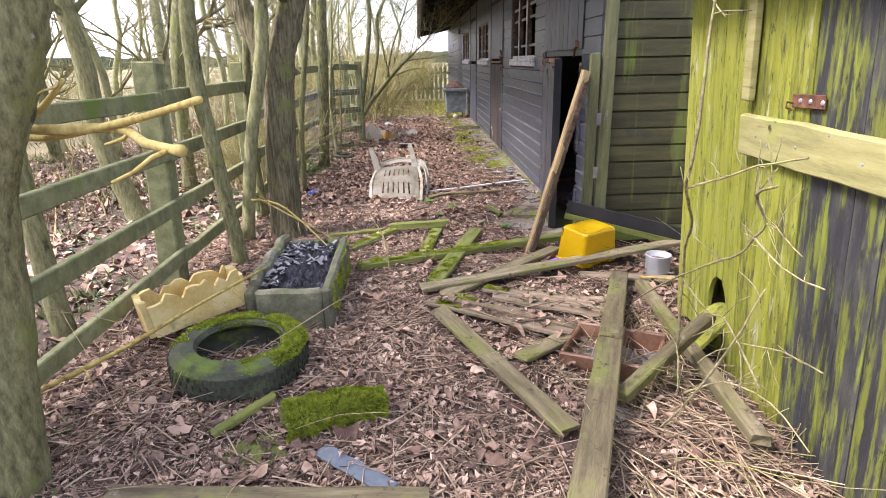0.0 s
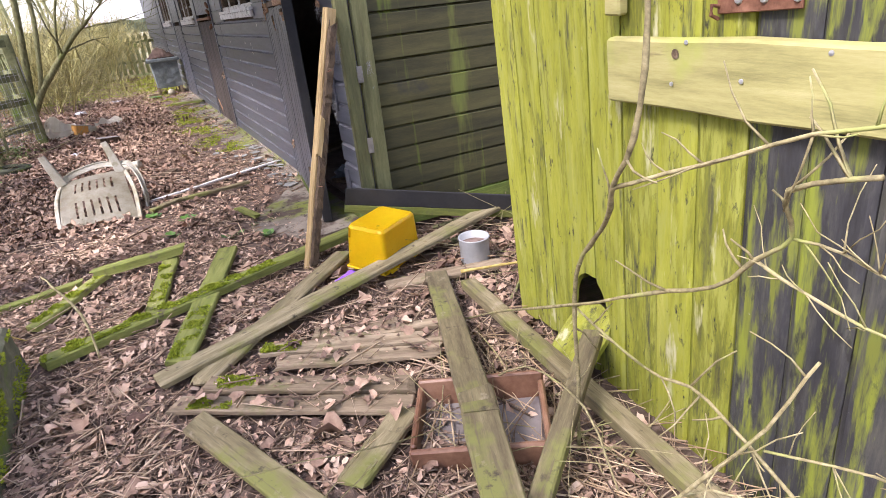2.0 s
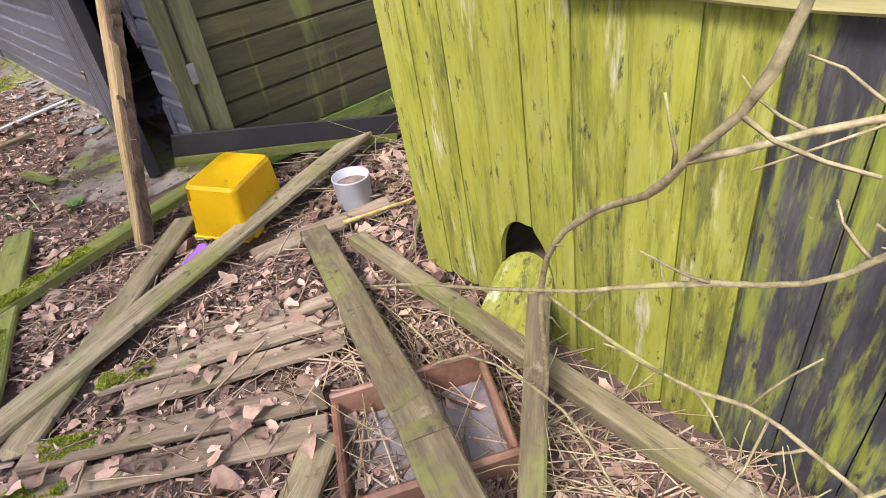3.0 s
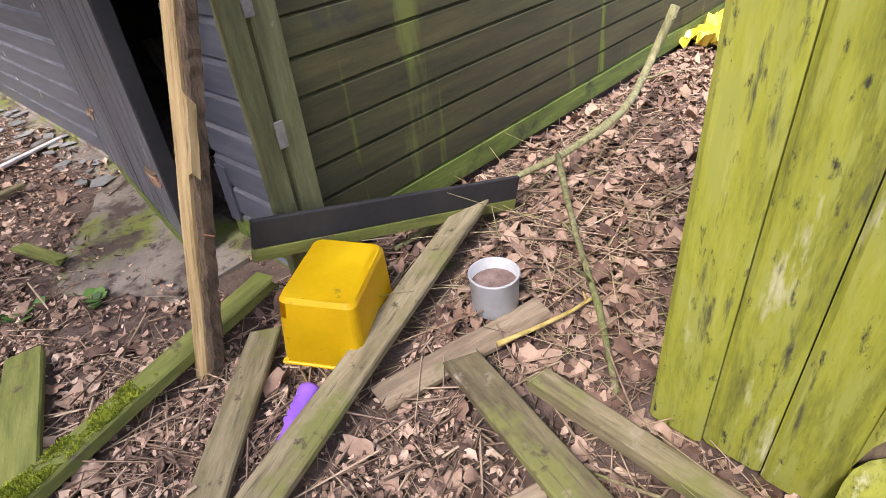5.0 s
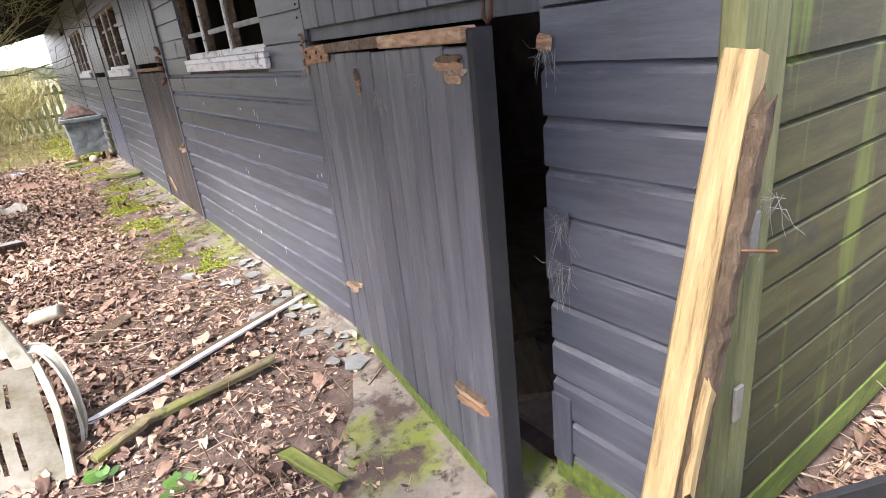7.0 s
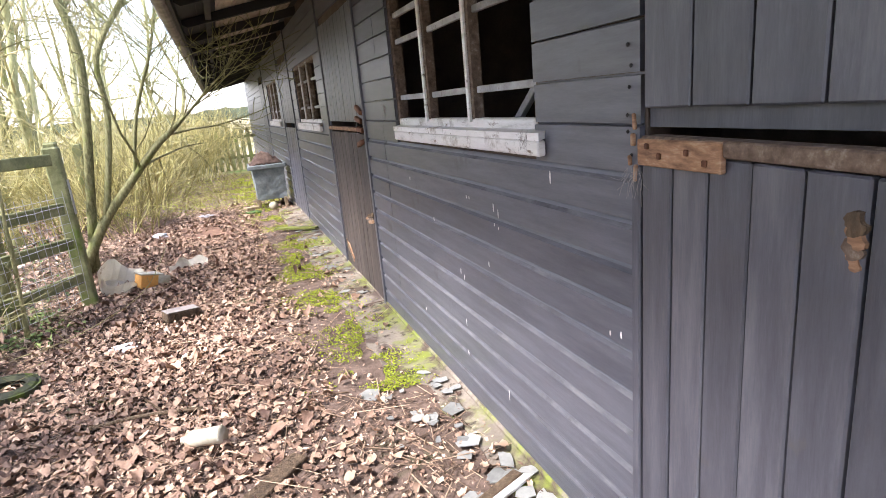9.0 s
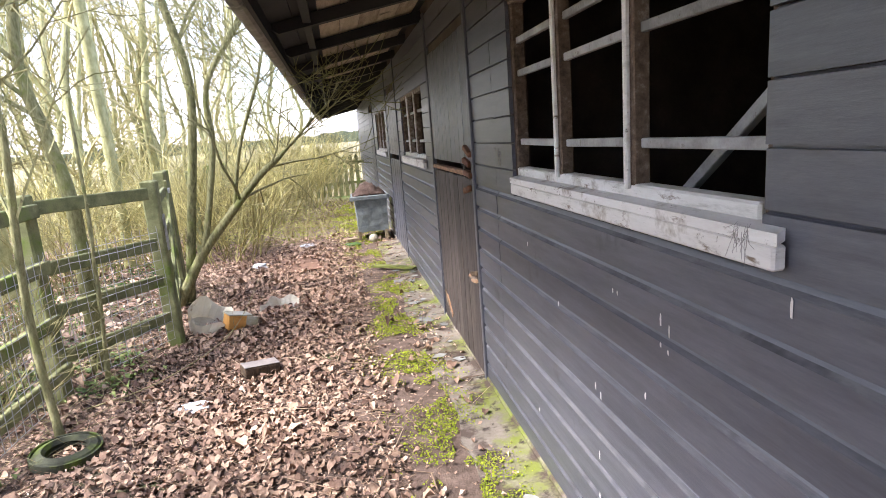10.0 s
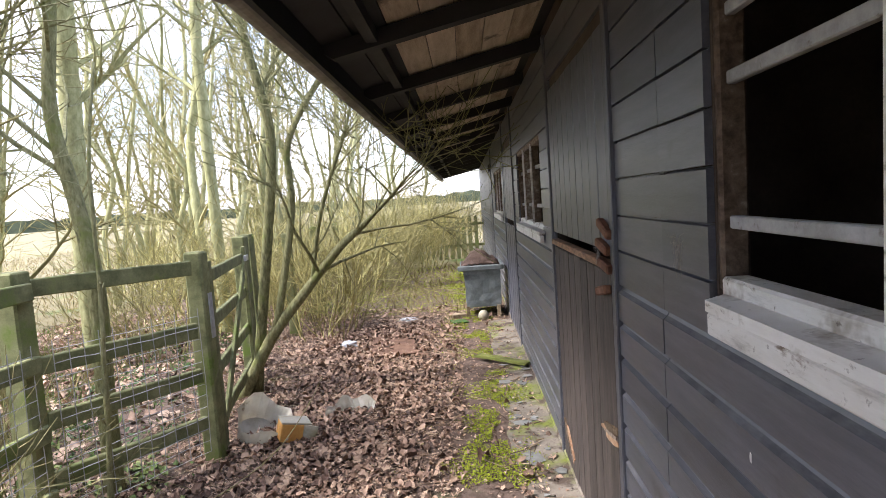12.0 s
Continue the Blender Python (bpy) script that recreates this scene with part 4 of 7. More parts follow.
def plank(label, mat, a, b, w=0.1, th=0.022, roll=0, name="loose_plank", cat="plank", group="loose planks on the ground"):
    a, b = Vector(a), Vector(b)
    a.z, b.z = a.z + hump(a.x, a.y) + 0.012, b.z + hump(b.x, b.y) + 0.012
    SEGS.append((a.x, a.y, b.x, b.y, w * 0.5))
    return tagged(link(name, plank_bm((b - a).length, w, th, pr), mat, m=span(a, b, roll)), label, cat, group)


def fuzz(bm, r, p, n, size):
    """A tuft of moss: a few short pointed blades round the normal n."""
    n = Vector(n).normalized()
    a = n.orthogonal().normalized()
    b = n.cross(a)
    for _ in range(3):
        t = r.uniform(0, 6.28)
        s = a * math.cos(t) + b * math.sin(t)
        w = n.cross(s) * size * 0.3
        q = Vector(p) + s * size * r.uniform(0, 0.5)
        bm.faces.new([bm.verts.new(v) for v in (q - w, q + w, q + n * size * r.uniform(0.5, 1.0) + s * size * r.uniform(0.1, 0.7))])


def moss_pad(parent, along, width, n, seed, z=0.022, size=0.02):
    """Moss on the top of a plank, along its y: a low uneven mat and tufts."""
    r = random.Random(seed)
    bm = bmesh.new()
    for _ in range(n * 22):
        y, x = r.uniform(*along), r.uniform(-width / 2, width / 2)
        k = noise.noise((x * 14 + seed, y * 14, 0))
        if k > -0.15:
            fuzz(bm, r, (x, y, z + 0.004 * k), (r.uniform(-0.5, 0.5), r.uniform(-0.5, 0.5), 1), 0.007 + 0.014 * max(0, k))
    return tagged(part("moss", bm, MOSS, parent, "bright green moss"), kind="stuff")


plank("bare grey-brown plank lying on the leaves", OLD, (0.115, 2.97, 0.035), (0.575, 1.86, 0.03), 0.095)
p2 = plank("long grey-green plank laid across others", OLD, (0.03, 3.32, 0.03), (2.02, 3.95, 0.1), 0.105, 0.025)
plank("greenish plank under the long one", OLD, (0.165, 3.24, 0.012), (1.02, 4.03, 0.04), 0.095)
p4 = plank("rotten rail thick with moss", OLD_GREEN, (-0.42, 3.82, 0.01), (1.15, 4.22, 0.06), 0.085, 0.04)
moss_pad(p4, (-0.8, 0.35), 0.07, 170, 3, 0.042)
p5 = plank("short moss-green plank lying across", OLD_GREEN, (0.1, 3.4, 0.035), (0.48, 4.58, 0.03), 0.115)
moss_pad(p5, (-0.6, -0.15), 0.09, 50, 4)
p6 = plank("short moss-green board end", OLD_GREEN, (0.04, 4.07, 0.012), (0.17, 4.68, 0.02), 0.09)
moss_pad(p6, (-0.25, 0.2), 0.08, 40, 5)
plank("short upturned plank edged with moss", OLD_GREEN, (-0.24, 4.72, 0.03), (0.25, 4.67, 0.05), 0.06, 0.05)
p8 = plank("mossy broken batten on the leaves", OLD_GREEN, (-0.5, 4.22, 0.015), (-0.19, 4.72, 0.02), 0.07, 0.03)
moss_pad(p8, (-0.25, 0.25), 0.06, 60, 6, 0.03)
plank("half-buried mossy batten by the tree", OLD_GREEN, (-0.75, 4.65, 0.0), (-0.3, 4.72, 0.012), 0.05, 0.03)
p9 = plank("split grey plank propped over the clay channel", OLD, (1.3, 3.45, 0.05), (0.86, 2.32, 0.16), 0.105, 0.028)
plank("long splintered plank end propped over the clay channel", OLD, (0.9, 2.42, 0.155), (0.5, 1.42, 0.1), 0.11, 0.028)
p10 = plank("old grey rail lying along the foot of the hut", OLD, (1.36, 3.24, 0.05), (1.2, 1.7, 0.06), 0.066, 0.045)
plank("pale broken stake leaning up from the litter", OLD, (0.8, 2.0, 0.06), (1.32, 2.36, 0.22), 0.06, 0.045)
for i, (a, b, w) in enumerate((((0.62, 3.31), (0.95, 3.17), 0.07), ((0.4, 3.31), (1.06, 2.95), 0.075), ((0.44, 3.17), (1.0, 2.86), 0.075), ((0.18, 3.18), (0.82, 2.72), 0.085), ((0.06, 3.13), (0.76, 2.62), 0.085), ((0.68, 3.22), (1.1, 3.05), 0.06))):
    s = plank("weathered brown slat of a fallen panel, half covered by leaves", OLD_BROWN, (*a, 0.026 + 0.004 * (i % 2)), (*b, 0.03), w, 0.02, name="fallen_batten", cat="batten", group="fallen slats")
    if i in (1, 3, 4):
        moss_pad(s, (-0.36, -0.2), 0.07, 30, 40 + i, 0.02, 0.018)
plank("short grey plank beside the clay channel", OLD, (0.48, 2.43, 0.02), (0.74, 2.6, 0.03), 0.095)
plank("short dark board under the pot", OLD_BROWN, (1.08, 3.57, 0.0), (1.66, 3.42, 0.01), 0.1, 0.02)
plank("broad bare plank at the foot of the tree", OLD, (-1.05, 1.63, 0.02), (0.02, 1.55, 0.025), 0.12, 0.03)
plank("worn lump of plank half buried", OLD_GREEN, (-0.8, 1.98, 0.01), (-0.62, 2.22, 0.02), 0.045, 0.02)
tagged(link("plastic_strip", plank_bm(0.36, 0.07, 0.006, pr), BLUEGREY, m=span((-0.37, 1.88, 0.02), (-0.1, 1.64, 0.03))), "blue-grey plastic offcut lying on the leaves", "offcut")
plank("white-painted batten, flaking, on the leaves", WHITE, (0.12, 6.15, 0.012), (1.25, 6.62, 0.018), 0.032, 0.014)
plank("dark backing strip beside the white batten", ROT, (0.13, 6.19, 0.005), (1.22, 6.66, 0.012), 0.045, 0.015)
plank("mossy grey batten lying on the leaves", OLD, (0.3, 5.97, 0.015), (0.89, 6.05, 0.02), 0.05, 0.025)
plank("short mossy grey batten end on the leaves", OLD, (0.12, 5.86, 0.015), (0.31, 5.96, 0.02), 0.055, 0.025)
plank("green-stained slab of bark", OLD_GREEN, (0.68, 5.38, 0.015), (0.76, 5.1, 0.02), 0.055, 0.02)
plank("mossy board near the barn foot", OLD_GREEN, (0.83, 12.6, 0.03), (1.28, 12.12, 0.035), 0.08, 0.03)
plank("broken plank half covered by leaves", ROT, (0.18, 7.0, 0.004), (0.42, 7.22, 0.008), 0.09, 0.015)

# dark fallen weatherboard on edge at the barn corner
fb = thing("fallen_weatherboard", "fallen black weatherboard with a green edge, lying at the barn corner", "board", span((1.085, 4.1, 0.265), (2.1, 3.86, 0.03)))
bl = (Vector((1.085, 4.1, 0.265)) - Vector((2.1, 3.86, 0.03))).length
part("board_face", boxes((0.02, bl, 0.095, Matrix.Translation((0, 0, 0.045)), 0.003)), RAFTER_AND_SHADE, fb)
part("board_edge", boxes((0.021, bl, 0.044, Matrix.Translation((0, 0, 0.0)), 0.003)), OLD_GREEN, fb, "algae-green lower edge")

# leaning prop: pale split post with a rotten back
prop = thing("leaning_post", "pale split timber post, rotten one side, leaning on the barn", "post", span((0.83, 4.06, 0.0), (1.2, 4.1, 1.3)))
pl = (Vector((1.2, 4.1, 1.3)) - Vector((0.83, 4.06, 0.0))).length
part("sound_half", plank_bm(pl, 0.054, 0.05, pr, 12, 0.008, 0.03), RAW, prop, m=Matrix.Translation((-0.012, 0, -0.02)))
part("rotten_half", plank_bm(pl * 0.93, 0.026, 0.04, pr, 60, 0.03, 0.2), ROT, prop, "crumbling rotten side", m=Matrix.Translation((0.025, -0.02, -0.022)))
part("splinter", plank_bm(0.2, 0.014, 0.03, pr, 5, 0.02, 0.3), RAW, prop, "pale torn splinter", m=Matrix.Translation((0.035, 0.06, 0.006)))
for yy in (0.38, -0.2):
    bm = bmesh.new()
    tube(bm, [(0.04, yy, 0.01), (0.09, yy + 0.01, 0.012)], 0.0025, 5)
    part("nail", bm, RUST, prop)


def crate(m):
    """Upturned moulded box with a foot flange and a broken corner."""
    c = thing("yellow_tool_case", "upturned bright yellow plastic case with a broken corner, on the leaves", "plastic case", m)
    bm = bmesh.new()
    w, d, h = 0.36, 0.27, 0.25
    rows = []
    for z, k in ((0.0, 1.0), (0.18, 0.93), (0.235, 0.9), (0.25, 0.84)):
        n = 6
        ring = []
        for cx, cy, a0 in ((1, 1, 0), (-1, 1, 90), (-1, -1, 180), (1, -1, 270)):
            for j in range(n):
                a = radians(a0 + 90 * j / (n - 1))
                r = 0.03
                ring.append(bm.verts.new(((w / 2 * k - r) * cx + r * math.cos(a), (d / 2 * k - r) * cy + r * math.sin(a), z)))
        rows.append(ring)
    for q, s in zip(rows, rows[1:]):
        for j in range(len(q)):
            if q is rows[1] and j in (8, 9, 10):
                continue
            bm.faces.new((q[j], q[(j + 1) % len(q)], s[(j + 1) % len(q)], s[j]))
    bm.faces.new(rows[-1])
    g = bmesh.ops.solidify(bm, geom=bm.faces[:], thickness=0.004)
    bmesh.ops.recalc_face_normals(bm, faces=bm.faces)
    part("body", bm, YELLOW, c)
    for sx in (1,):
        part("side_rib", boxes((0.006, d * 0.3, 0.14, Matrix.Translation((sx * 0.176, -0.03, 0.02)) @ pose(0, 0, 0, 0, -sx * 3, 0), 0.003)), YELLOW, c)
    for sx in (-0.11, 0.11):
        part("catch", boxes((0.07, 0.018, 0.025, Matrix.Translation((sx, -0.145, 0.0)), 0.004)), YELLOW, c)
    for sx, sy in ((-0.176, 0), (0.176, 0)):
        part("flange", boxes((0.02, d, 0.012, Matrix.Translation((sx, sy, 0)), 0.003)), YELLOW, c)
    return c


crate(Matrix.Translation((1.2, 3.87, 0.03)) @ Matrix.Scale(0.95, 4) @ pose(0, 0, 0, 3, -2, 61) @ pose(0, 0, 0, 0, 0, -90) @ pose(0, 0, 0, 0, 0, 60))

cup = thing("paint_pot", "grey-white round pot holding brown water and leaves", "pot", Matrix.Translation((1.59, 3.56, 0.005)) @ Matrix.Scale(1.15, 4))
bm = bmesh.new()
lathe(bm, [(0.0001, 0), (0.062, 0.0), (0.066, 0.01), (0.07, 0.118), (0.073, 0.122), (0.071, 0.126), (0.066, 0.124), (0.062, 0.02), (0.0001, 0.018)], 28)
part("pot_body", bm, TIN, cup, smooth=True)
bm = bmesh.new()
bmesh.ops.create_circle(bm, cap_ends=True, segments=20, radius=0.0645, matrix=Matrix.Translation((0, 0, 0.09)))
part("water_surface", bm, RUG, cup, "dark brown water and leaves")

bm = bmesh.new()
ang = pose(0, 0, 0, 90, 0, -63)
prof = [(0.0001, 0), (0.024, 0), (0.027, 0.01)]
for k in range(5):
    prof += [(0.025 - 0.001 * k, 0.02 + 0.016 * k), (0.022 - 0.002 * k, 0.028 + 0.016 * k)]
prof += [(0.011, 0.115), (0.011, 0.13), (0.0001, 0.132)]
lathe(bm, prof, 16, ang)
tagged(link("purple_bottle", bm, PURPLE, smooth=True, m=Matrix.Translation((0.965, 3.715, 0.06)) @ Matrix.Scale(1.35, 4)), "small crushed ribbed purple plastic bottle", "bottle")

# square clay channel
dr = thing("clay_channel", "broken square brown glazed clay channel with silt in it", "clay channel", Matrix.Translation((0.92, 2.42, 0.0)) @ pose(0, 0, 0, 2, -3, -32))
for a in ((0.42, 0.02, 0.12, Matrix.Translation((0, -0.14, 0)) @ pose(0, 0, 0, 6, 0, 0), 0.006), (0.42, 0.02, 0.13, Matrix.Translation((0, 0.14, 0)) @ pose(0, 0, 0, -6, 0, 0), 0.006),
          (0.02, 0.27, 0.12, Matrix.Translation((-0.2, 0, 0)), 0.006), (0.02, 0.27, 0.11, Matrix.Translation((0.2, 0, 0)), 0.006)):
    part("channel_side", boxes(a), CLAY, dr)
part("channel_bottom", boxes((0.4, 0.27, 0.02, None)), CLAY, dr)
part("silt", boxes((0.378, 0.255, 0.02, Matrix.Translation((0, 0, 0.021)))), SILT, dr, "grey wet silt")


def trough(m):
    t = thing("stone_trough", "mossy stone sink full of charred wet rubbish", "trough", m)
    w, d, h, th = 0.46, 0.95, 0.25, 0.055
    for nm, a in (("basin_bottom", (w - 0.11, d - 0.11, 0.06, None)), ("basin_side", (th, d, h, Matrix.Translation((w / 2 - th / 2, 0, 0)), 0.014)), ("basin_side", (th, d, h, Matrix.Translation((-w / 2 + th / 2, 0, 0)), 0.014)),
                  ("basin_end", (w - 0.108, th, h - 0.004, Matrix.Translation((0, d / 2 - th / 2, 0)), 0.014)), ("basin_end", (w - 0.108, th, h - 0.004, Matrix.Translation((0, -d / 2 + th / 2, 0)), 0.014))):
        bm = bmesh.new()
        box(bm, *a)
        bmesh.ops.subdivide_edges(bm, edges=[e for e in bm.edges if e.calc_length() > 0.15], cuts=6, use_grid_fill=True)
        for v in bm.verts:
            v.co += 0.007 * noise.noise_vector(v.co * 9) + 0.003 * noise.noise_vector(v.co * 40)
        part(nm, bm, TROUGH, t)
    bm = bmesh.new()
    nx, ny = 26, 56
    vs = [[bm.verts.new((-0.175 + 0.35 * i / nx, -0.425 + 0.85 * j / ny, 0.17 + 0.07 * noise.noise((i * 0.3, j * 0.3, 2)) + 0.05 * noise.noise((i * 0.9, j * 0.9, 8)) + 0.05 * (j / ny))) for i in range(nx + 1)] for j in range(ny + 1)]
    for j in range(ny):
        for i in range(nx):
            bm.faces.new((vs[j][i], vs[j][i + 1], vs[j + 1][i + 1], vs[j + 1][i]))
    part("rubbish", bm, CHAR, t, "charred black wet rubbish")
    r = random.Random(5)
    bm = bmesh.new()
    for k in range(150):
        p = (r.uniform(-0.17, 0.16), r.uniform(0.0, 0.41), 0.22 + r.uniform(0, 0.03)) if k < 70 else (r.uniform(-0.19, -0.09), r.uniform(-0.35, 0.42), 0.22 + r.uniform(0, 0.03))
        box(bm, r.uniform(0.01, 0.05), r.uniform(0.008, 0.028), 0.004, Matrix.Translation(p) @ pose(0, 0, 0, r.uniform(-30, 30), r.uniform(-30, 30), r.uniform(0, 180)))
    tagged(part("ash_litter", bm, BARS, t, "pale ash and paper scraps"), kind="stuff")
    bm = bmesh.new()
    for _ in range(1800):
        y, z = r.uniform(-0.46, 0.46), r.uniform(0.01, 0.24)
        if noise.noise((y * 7, z * 9, 2)) > 0.05:
            fuzz(bm, r, (0.231, y, z), (1, 0, 0.5), 0.011)
    tagged(part("moss", bm, MOSS, t, "moss on the outer side"), kind="stuff")
    for i in range(3):
        bm = bmesh.new()
        tube(bm, [(-0.19, -0.38 + 0.28 * i, 0.255), (-0.2, -0.25 + 0.28 * i, 0.275), (-0.19, -0.1 + 0.28 * i, 0.26)], 0.032, 8)
        part("rim_lump", bm, TROUGH, t, "crumbled pale rim")
    return t


trough(Matrix.Translation((-0.695, 3.37, 0.0)) @ pose(0, 0, 0, 0, 0, 1))


def tyre(name, label, m, ro, ri, w, seed, moss=True):
    t = thing(name, label, "tyre", m)
    bm = bmesh.new()
    prof = [(ri, 0.025), (ri + 0.015, 0.0), (ro - 0.05, 0.0), (ro - 0.02, 0.012), (ro, 0.035), (ro, w - 0.035), (ro - 0.02, w - 0.012), (ro - 0.05, w), (ri + 0.015, w), (ri, w - 0.025), (ri + 0.04, w - 0.035), (ro - 0.03, w * 0.5), (ri + 0.04, 0.035)]
    rings = lathe(bm, prof + [prof[0]], 56)
    part("casing", bm, RUBBER, t, smooth=False)
    bm = bmesh.new()
    for k in range(52):
        for j, z in enumerate((0.05, w * 0.5, w - 0.05)):
            box(bm, 0.01, 0.02, 0.022, pose(0, 0, 0, 0, 0, k * 360 / 52 + j * 3) @ Matrix.Translation((ro + 0.002, 0, z - 0.011)))
    tagged(part("tread", bm, RUBBER, t), kind="stuff")
    if moss:
        r = random.Random(seed)
        bm = bmesh.new()
        for _ in range(7000):
            a = r.uniform(-1.6, 3.6)
            rr = r.uniform(ri + 0.005, ro)
            k = noise.noise((rr * 9 * math.cos(a), rr * 9 * math.sin(a), seed)) + 0.42 * math.cos(a - 0.9) + 0.05 + r.uniform(-0.15, 0.15)
            if k > -0.02:
                edge = (rr - (ri + ro) / 2) / (ro - ri)
                fuzz(bm, r, (rr * math.cos(a), rr * math.sin(a), w - 0.03 * edge ** 2 * 4 * (abs(edge) > 0.3) + 0.001), (edge * math.cos(a), edge * math.sin(a), 1), 0.008 + 0.016 * min(0.6, k))
        tagged(part("moss", bm, MOSS, t, "thick bright moss"), kind="stuff")
    return t


tyre("car_tyre", "old car tyre half coated in moss, lying on the leaves", Matrix.Translation((-0.84, 2.51, 0.005)) @ pose(0, 0, 0, 1, 2, 0), 0.305, 0.185, 0.17, 8)
tyre("small_tyre", "small dark tyre lying among the leaves", Matrix.Translation((-1.14, 8.8, 0.0)) @ pose(0, 0, 0, 4, 3, 30), 0.17, 0.1, 0.075, 9, False)

# yellowed foam box, broken walls, leaning on the tyre and the trough
bx_rng = random.Random(61)
ybox = thing("foam_box", "yellowed crumbling foam box with broken walls, leaning on the tyre", "box", Matrix.Translation((-1.1, 2.8, 0.14)) @ pose(0, 0, 0, -4, -7, 36))


def foam_wall(ln, h, m):
    bm = bmesh.new()
    n = 14
    pts = [(-ln / 2, 0, 0), (ln / 2, 0, 0)]
    for k in range(n + 1):
        pts.append((ln / 2 - ln * k / n, 0, h + (bx_rng.choice((0.0, 0.0, -0.03, 0.015)) + bx_rng.uniform(-0.008, 0.008))))
    prism(bm, pts, (0, 0.028, 0))
    bmesh.ops.recalc_face_normals(bm, faces=bm.faces)
    for v in bm.verts:
        v.co += 0.005 * noise.noise_vector(v.co * 17)
    part("box_wall", bm, FOAM, ybox, m=m)


foam_wall(0.46, 0.19, Matrix())
foam_wall(0.455, 0.17, Matrix.Translation((0, 0.24, 0)))
foam_wall(0.21, 0.18, Matrix.Translation((-0.228, 0.134, 0)) @ pose(0, 0, 0, 0, 0, 90))
foam_wall(0.21, 0.16, Matrix.Translation((0.228, 0.134, 0)) @ pose(0, 0, 0, 0, 0, -90))
part("box_bottom", boxes((0.4, 0.21, 0.025, Matrix.Translation((0, 0.134, 0.002)))), FOAM, ybox)


# moss-covered log
bm = bmesh.new()
tube(bm, [(-0.19, -0.06, 0.05), (-0.1, 0.0, 0.06), (0.02, 0.05, 0.05), (0.19, 0.06, 0.045)], [0.075, 0.07, 0.058, 0.055], 10)
lg = tagged(link("mossy_log", bm, OLD_GREEN, m=Matrix.Translation((-0.33, 2.06, 0.0))), "short broken log covered in bright green moss", "log")
bm = bmesh.new()
r = random.Random(12)
for _ in range(6000):
    k = r.random()
    c = Vector((-0.19, -0.06, 0.05)).lerp(Vector((0.19, 0.06, 0.045)), k) + Vector((0, 0.022 * math.sin(math.pi * k), 0.006))
    a = r.uniform(-0.5, 3.6)
    rad = 0.077 - 0.02 * k
    nn = Vector((-0.3 * math.cos(a), math.cos(a), math.sin(a)))
    q = noise.noise((k * 9, a * 1.6, 5))
    fuzz(bm, r, c + rad * nn, nn, 0.01 + 0.018 * max(0, q + 0.2))
tagged(part("moss", bm, MOSS, lg, "thick bright moss"), kind="stuff")


